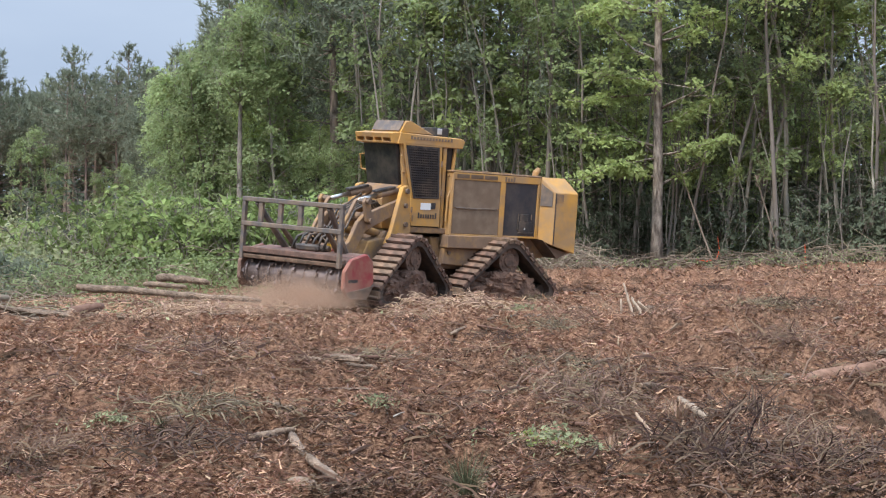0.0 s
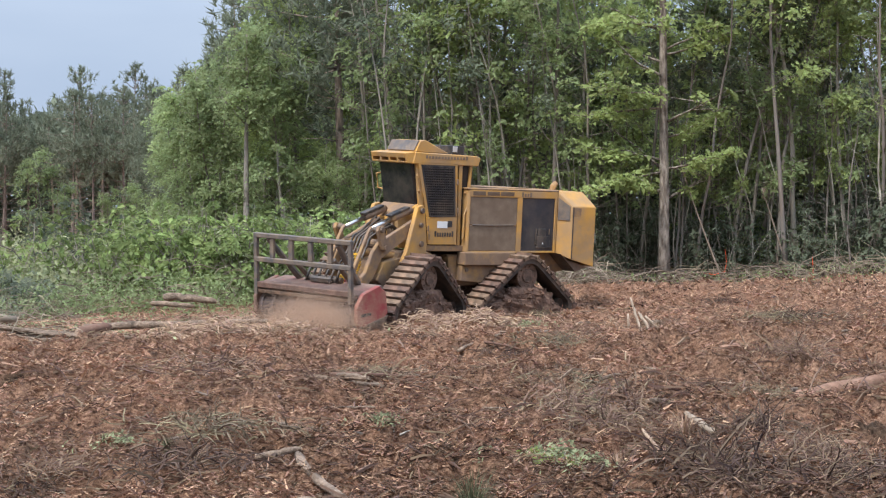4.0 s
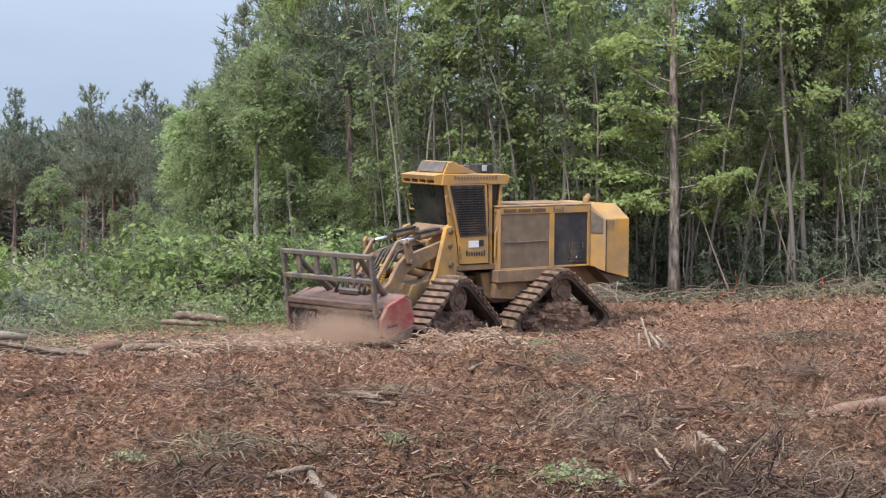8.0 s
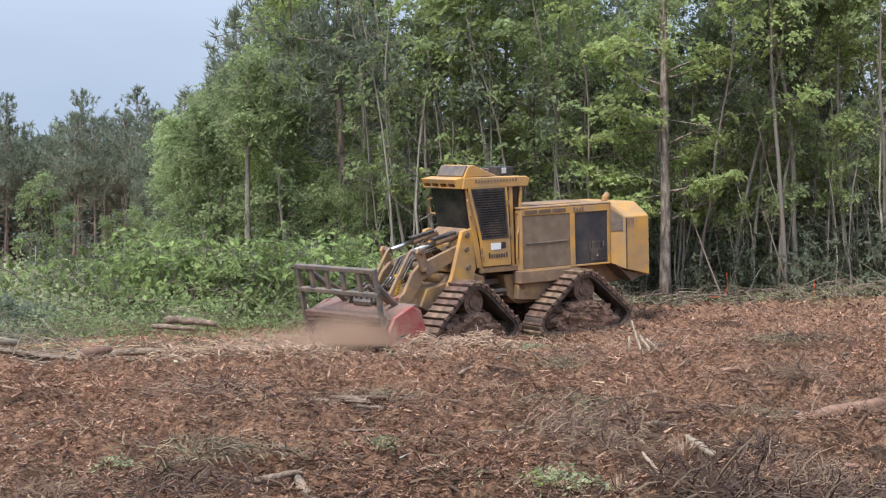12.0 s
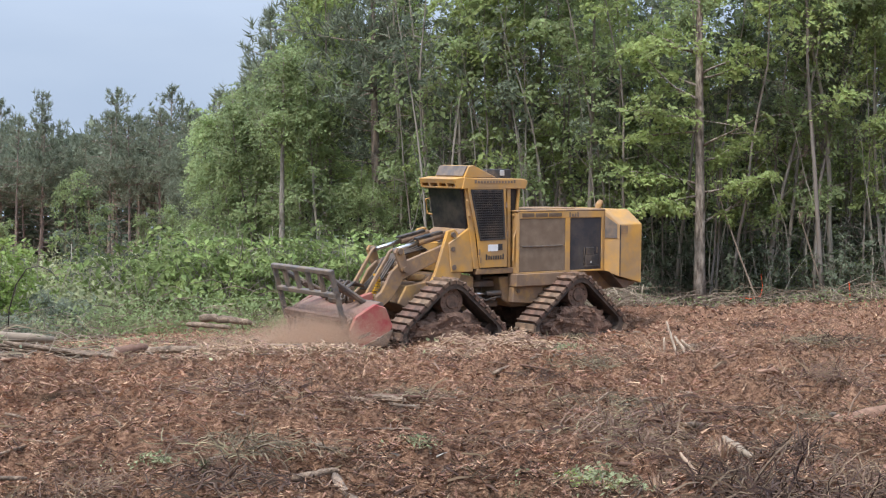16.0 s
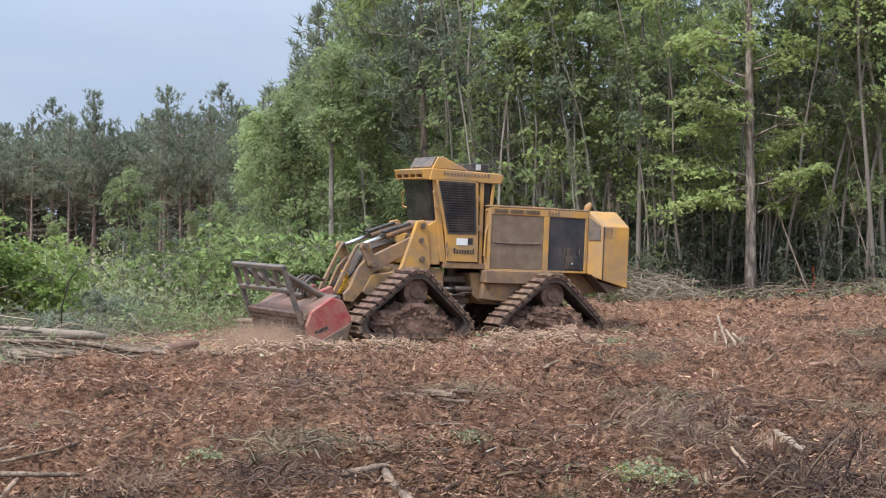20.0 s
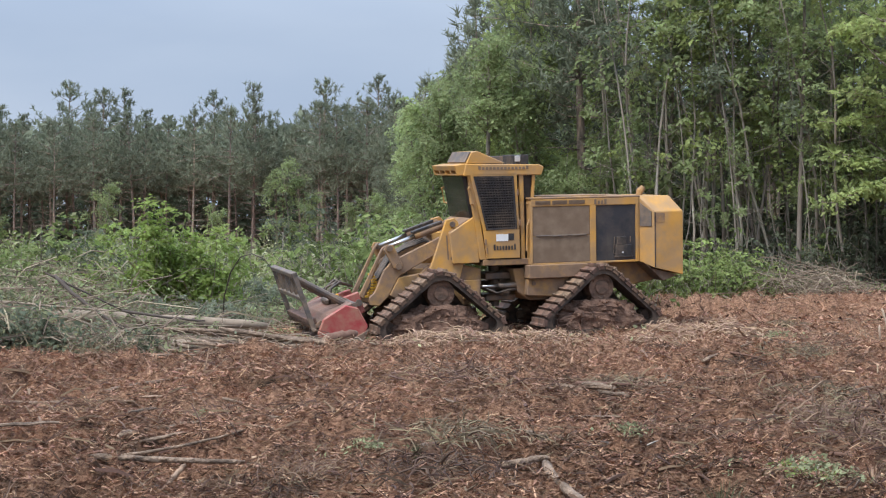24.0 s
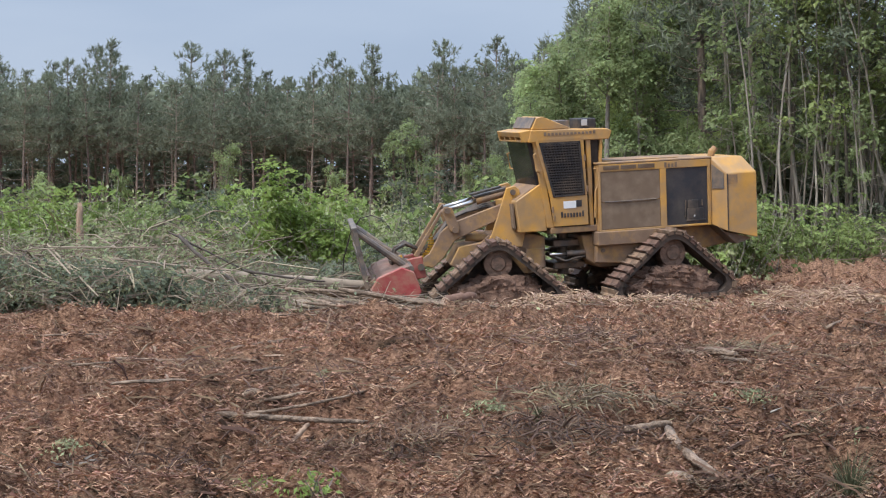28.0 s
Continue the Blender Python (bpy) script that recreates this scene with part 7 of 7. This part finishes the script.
# ---- how things move ----
MACHINE = [
    (0.0, 3.349, 34.464, -0.032, 31.44, 2.54, -3.29),
    (0.5, 3.261, 34.503, -0.033, 31.58, 2.93, -3.21),
    (1.0, 3.226, 34.525, -0.035, 31.60, 3.02, -3.24),
    (1.5, 3.290, 34.534, -0.042, 31.49, 2.73, -3.34),
    (2.0, 3.428, 34.537, -0.049, 31.28, 2.21, -3.51),
    (2.5, 3.548, 34.540, -0.054, 31.00, 1.68, -3.67),
    (3.0, 3.574, 34.550, -0.057, 30.72, 1.55, -3.80),
    (3.5, 3.583, 34.576, -0.053, 30.47, 1.44, -3.88),
    (5.5, 3.830, 34.711, -0.055, 29.45, 0.36, -3.87),
    (6.0, 3.919, 34.743, -0.052, 29.12, -0.15, -3.93),
    (6.5, 3.998, 34.774, -0.045, 28.72, -0.64, -3.97),
    (7.0, 4.068, 34.811, -0.039, 28.29, -1.01, -3.98),
    (7.5, 4.152, 34.855, -0.036, 27.81, -1.30, -3.96),
    (8.0, 4.210, 34.903, -0.031, 27.28, -1.60, -3.92),
    (8.5, 4.299, 34.956, -0.024, 26.66, -2.05, -3.86),
    (9.0, 4.432, 35.009, -0.020, 25.96, -2.44, -3.77),
    (9.5, 4.559, 35.060, -0.017, 25.23, -2.84, -3.64),
    (10.0, 4.700, 35.104, -0.012, 24.59, -3.22, -3.51),
    (10.5, 4.836, 35.134, -0.006, 24.20, -3.36, -3.39),
    (11.0, 4.963, 35.147, -0.001, 24.24, -3.38, -3.30),
    (11.5, 5.023, 35.142, -0.000, 25.24, -3.33, -3.27),
    (13.5, 4.444, 35.101, -0.042, 32.55, -2.72, -3.24),
    (14.0, 4.331, 35.093, -0.045, 33.14, -2.49, -3.20),
    (14.5, 4.265, 35.095, -0.047, 32.81, -2.11, -3.12),
    (15.0, 4.199, 35.099, -0.053, 32.25, -1.82, -3.03),
    (15.5, 4.138, 35.096, -0.057, 31.63, -1.51, -2.96),
    (16.0, 4.053, 35.079, -0.058, 31.01, -1.10, -2.87),
    (16.5, 3.919, 35.044, -0.060, 30.40, -0.63, -2.74),
    (17.0, 3.750, 34.993, -0.060, 29.76, 0.03, -2.58),
    (17.5, 3.569, 34.928, -0.060, 28.99, 0.58, -2.39),
    (18.0, 3.389, 34.855, -0.066, 28.08, 1.06, -2.17),
    (18.5, 3.148, 34.776, -0.073, 27.07, 1.71, -1.94),
    (19.0, 2.889, 34.693, -0.078, 26.07, 2.26, -1.73),
    (19.5, 2.625, 34.602, -0.079, 25.18, 2.62, -1.57),
    (20.0, 2.353, 34.501, -0.078, 24.46, 2.89, -1.42),
    (20.5, 2.045, 34.383, -0.072, 24.00, 2.81, -1.28),
    (21.0, 1.734, 34.247, -0.062, 23.81, 2.64, -1.13),
    (21.5, 1.415, 34.107, -0.056, 23.70, 2.67, -0.98),
    (23.5, 0.310, 33.600, -0.091, 22.64, -0.61, -1.81),
    (24.0, 0.090, 33.485, -0.089, 22.88, -1.02, -2.19),
    (24.5, -0.123, 33.400, -0.093, 23.53, -1.49, -2.60),
    (25.0, -0.280, 33.336, -0.105, 24.16, -1.98, -2.95),
    (25.5, -0.390, 33.275, -0.110, 24.59, -2.43, -3.15),
    (26.0, -0.494, 33.207, -0.107, 24.74, -2.60, -3.19),
    (26.5, -0.591, 33.126, -0.107, 24.67, -2.66, -3.14),
    (27.0, -0.691, 33.035, -0.111, 24.45, -2.79, -3.06),
    (27.5, -0.769, 32.940, -0.114, 24.16, -2.96, -2.98),
    (28.0, -0.877, 32.844, -0.118, 23.83, -3.07, -2.89),
]
# seconds, steering angle of the front frame, height of the head over its mean, forward tilt of the head
FRONT = [
    (0.0, 19.5, 0.11, 0.0),
    (0.5, 19.8, -0.02, 2.0),
    (1.0, 20.0, -0.26, 4.0),
    (1.5, 20.0, -0.20, 4.0),
    (2.0, 19.6, -0.14, 4.0),
    (2.5, 19.1, -0.04, 4.0),
    (3.0, 18.8, 0.04, 4.0),
    (3.5, 18.8, -0.07, 4.2),
    (5.5, 17.8, -0.03, 5.2),
    (6.0, 17.6, 0.02, 5.5),
    (6.5, 17.4, 0.12, 5.8),
    (7.0, 17.3, 0.09, 6.0),
    (7.5, 17.3, 0.12, 6.2),
    (8.0, 17.4, 0.21, 6.5),
    (8.5, 17.6, 0.12, 6.8),
    (9.0, 17.7, 0.15, 7.0),
    (9.5, 17.6, 0.15, 7.2),
    (10.0, 17.4, 0.17, 7.5),
    (10.5, 16.9, 0.15, 7.8),
    (11.0, 16.0, 0.09, 8.0),
    (11.5, 15.0, 0.08, 8.8),
    (13.5, -2.5, 0.18, 12.2),
    (14.0, -2.4, 0.17, 13.0),
    (14.5, -2.4, 0.10, 13.8),
    (15.0, -2.4, 0.16, 14.5),
    (15.5, -2.2, 0.06, 15.2),
    (16.0, -1.8, 0.01, 16.0),
    (16.5, -1.3, 0.05, 16.8),
    (17.0, -0.8, -0.05, 17.5),
    (17.5, -0.7, -0.05, 18.2),
    (18.0, -0.6, 0.03, 19.0),
    (18.5, -0.0, 0.03, 19.8),
    (19.0, 1.1, -0.16, 20.5),
    (19.5, 2.2, -0.10, 21.2),
    (20.0, 3.0, -0.18, 22.0),
    (20.5, 3.3, -0.20, 21.6),
    (21.0, 2.8, -0.18, 21.2),
    (21.5, 1.9, -0.22, 20.8),
    (23.5, -4.9, -0.17, 19.2),
    (24.0, -5.1, -0.17, 18.8),
    (24.5, -6.3, -0.10, 18.4),
    (25.0, -8.7, -0.13, 18.0),
    (25.5, -11.5, -0.10, 16.7),
    (26.0, -13.1, -0.02, 15.3),
    (26.5, -13.2, -0.10, 14.0),
    (27.0, -12.9, -0.07, 12.7),
    (27.5, -12.6, -0.02, 11.3),
    (28.0, -12.5, 0.01, 10.0),
]


def machine_pose(x, y, z, yaw, pitch, roll):
    return pose(x, y, z, 0, 0, 180 + yaw) @ pose(0, 0, 0, 0, -pitch, 0) @ pose(0, 0, 0, roll, 0, 0)


def motions():
    walk(machine, [(t, machine_pose(*v)) for t, *v in MACHINE])
    steer = [(t, pose(0.45, 0, 0, 0, 0, a), dz, tilt) for t, a, dz, tilt in FRONT]
    walk(front_frame, [(t, f) for t, f, dz, tilt in steer])
    walk(tracks["front_left"][0], [(t, f @ pose(1.43, TRACK_Y, 0)) for t, f, dz, tilt in steer])
    walk(tracks["front_right"][0], [(t, f @ pose(1.43, -TRACK_Y, 0)) for t, f, dz, tilt in steer])
    reach = HEAD_PIN[0] - ARM_PIN[0]
    walk(lift_arms, [(t, f @ pose(ARM_PIN[0], 0, ARM_PIN[1], 0, -math.degrees(dz / reach), 0)) for t, f, dz, tilt in steer])
    walk(head, [(t, f @ pose(3.36, 0, 0.43 + dz, 0, tilt, 0)) for t, f, dz, tilt in steer])
    # the long log is let down, and later pressed into the mulch under the head
    pin = LOG_END
    walk(LONG_LOG, [(t, pose(*pin) @ pose(0, 0, drop, 0, a, 0) @ pose(-pin[0], -pin[1], -pin[2])) for t, a, drop in ((0.0, 0, 0), (2.0, 0, 0), (2.5, -3.9, 0.03), (3.0, -5.9, 0.0), (3.6, -5.7, -0.02), (5.5, -5.9, -0.10), (17.5, -5.9, -0.10), (19.5, -5.9, -0.48), (28.0, -5.9, -0.48))])
    # the drum spins all the while
    walk(cutter_drum, [(k * 0.25, pose(0.24, 0, -0.13, 0, (80 * k) % 360, 0)) for k in range(113)])
    # the dust goes with the drum, and settles once the head has stopped biting
    for cloud, lead, low in ((dust_near, 0.72, 0.0), (dust_far, 1.1, 0.05)):
        rows = []
        for (t, *v), (t2, f, dz, tilt) in zip(MACHINE, steer):
            p = machine_pose(*v) @ f @ Vector((3.6 + lead, 0.55, 0))
            sink = 0.0 if t < 19.3 else min(0.95, 0.3 * (t - 19.3))
            x, y = p.x + 0.12 * math.sin(1.7 * t), p.y + 0.08 * math.sin(2.3 * t)
            rows.append((t, pose(x, y, -0.04 - low - sink + 0.05 * math.sin(3.1 * t), 0, 0, 180 + v[3] + 12 * math.sin(1.3 * t))))
        walk(cloud, rows)
    # the shoes run round the tracks as the machine rolls
    along = 0.0
    travel = []
    for i, (t, x, y, z, yaw, *rest) in enumerate(MACHINE):
        if i:
            p = MACHINE[i - 1]
            along += (x - p[1]) * -math.cos(radians(yaw)) + (y - p[2]) * -math.sin(radians(yaw))
        travel.append((t, along))
    for key in ("rear_left", "front_left"):
        for i, shoe in enumerate(tracks[key][1]):
            walk(shoe, [(t, shoe_pose(i * TRACK_LEN / SHOES - d)) for t, d in travel])


motions()
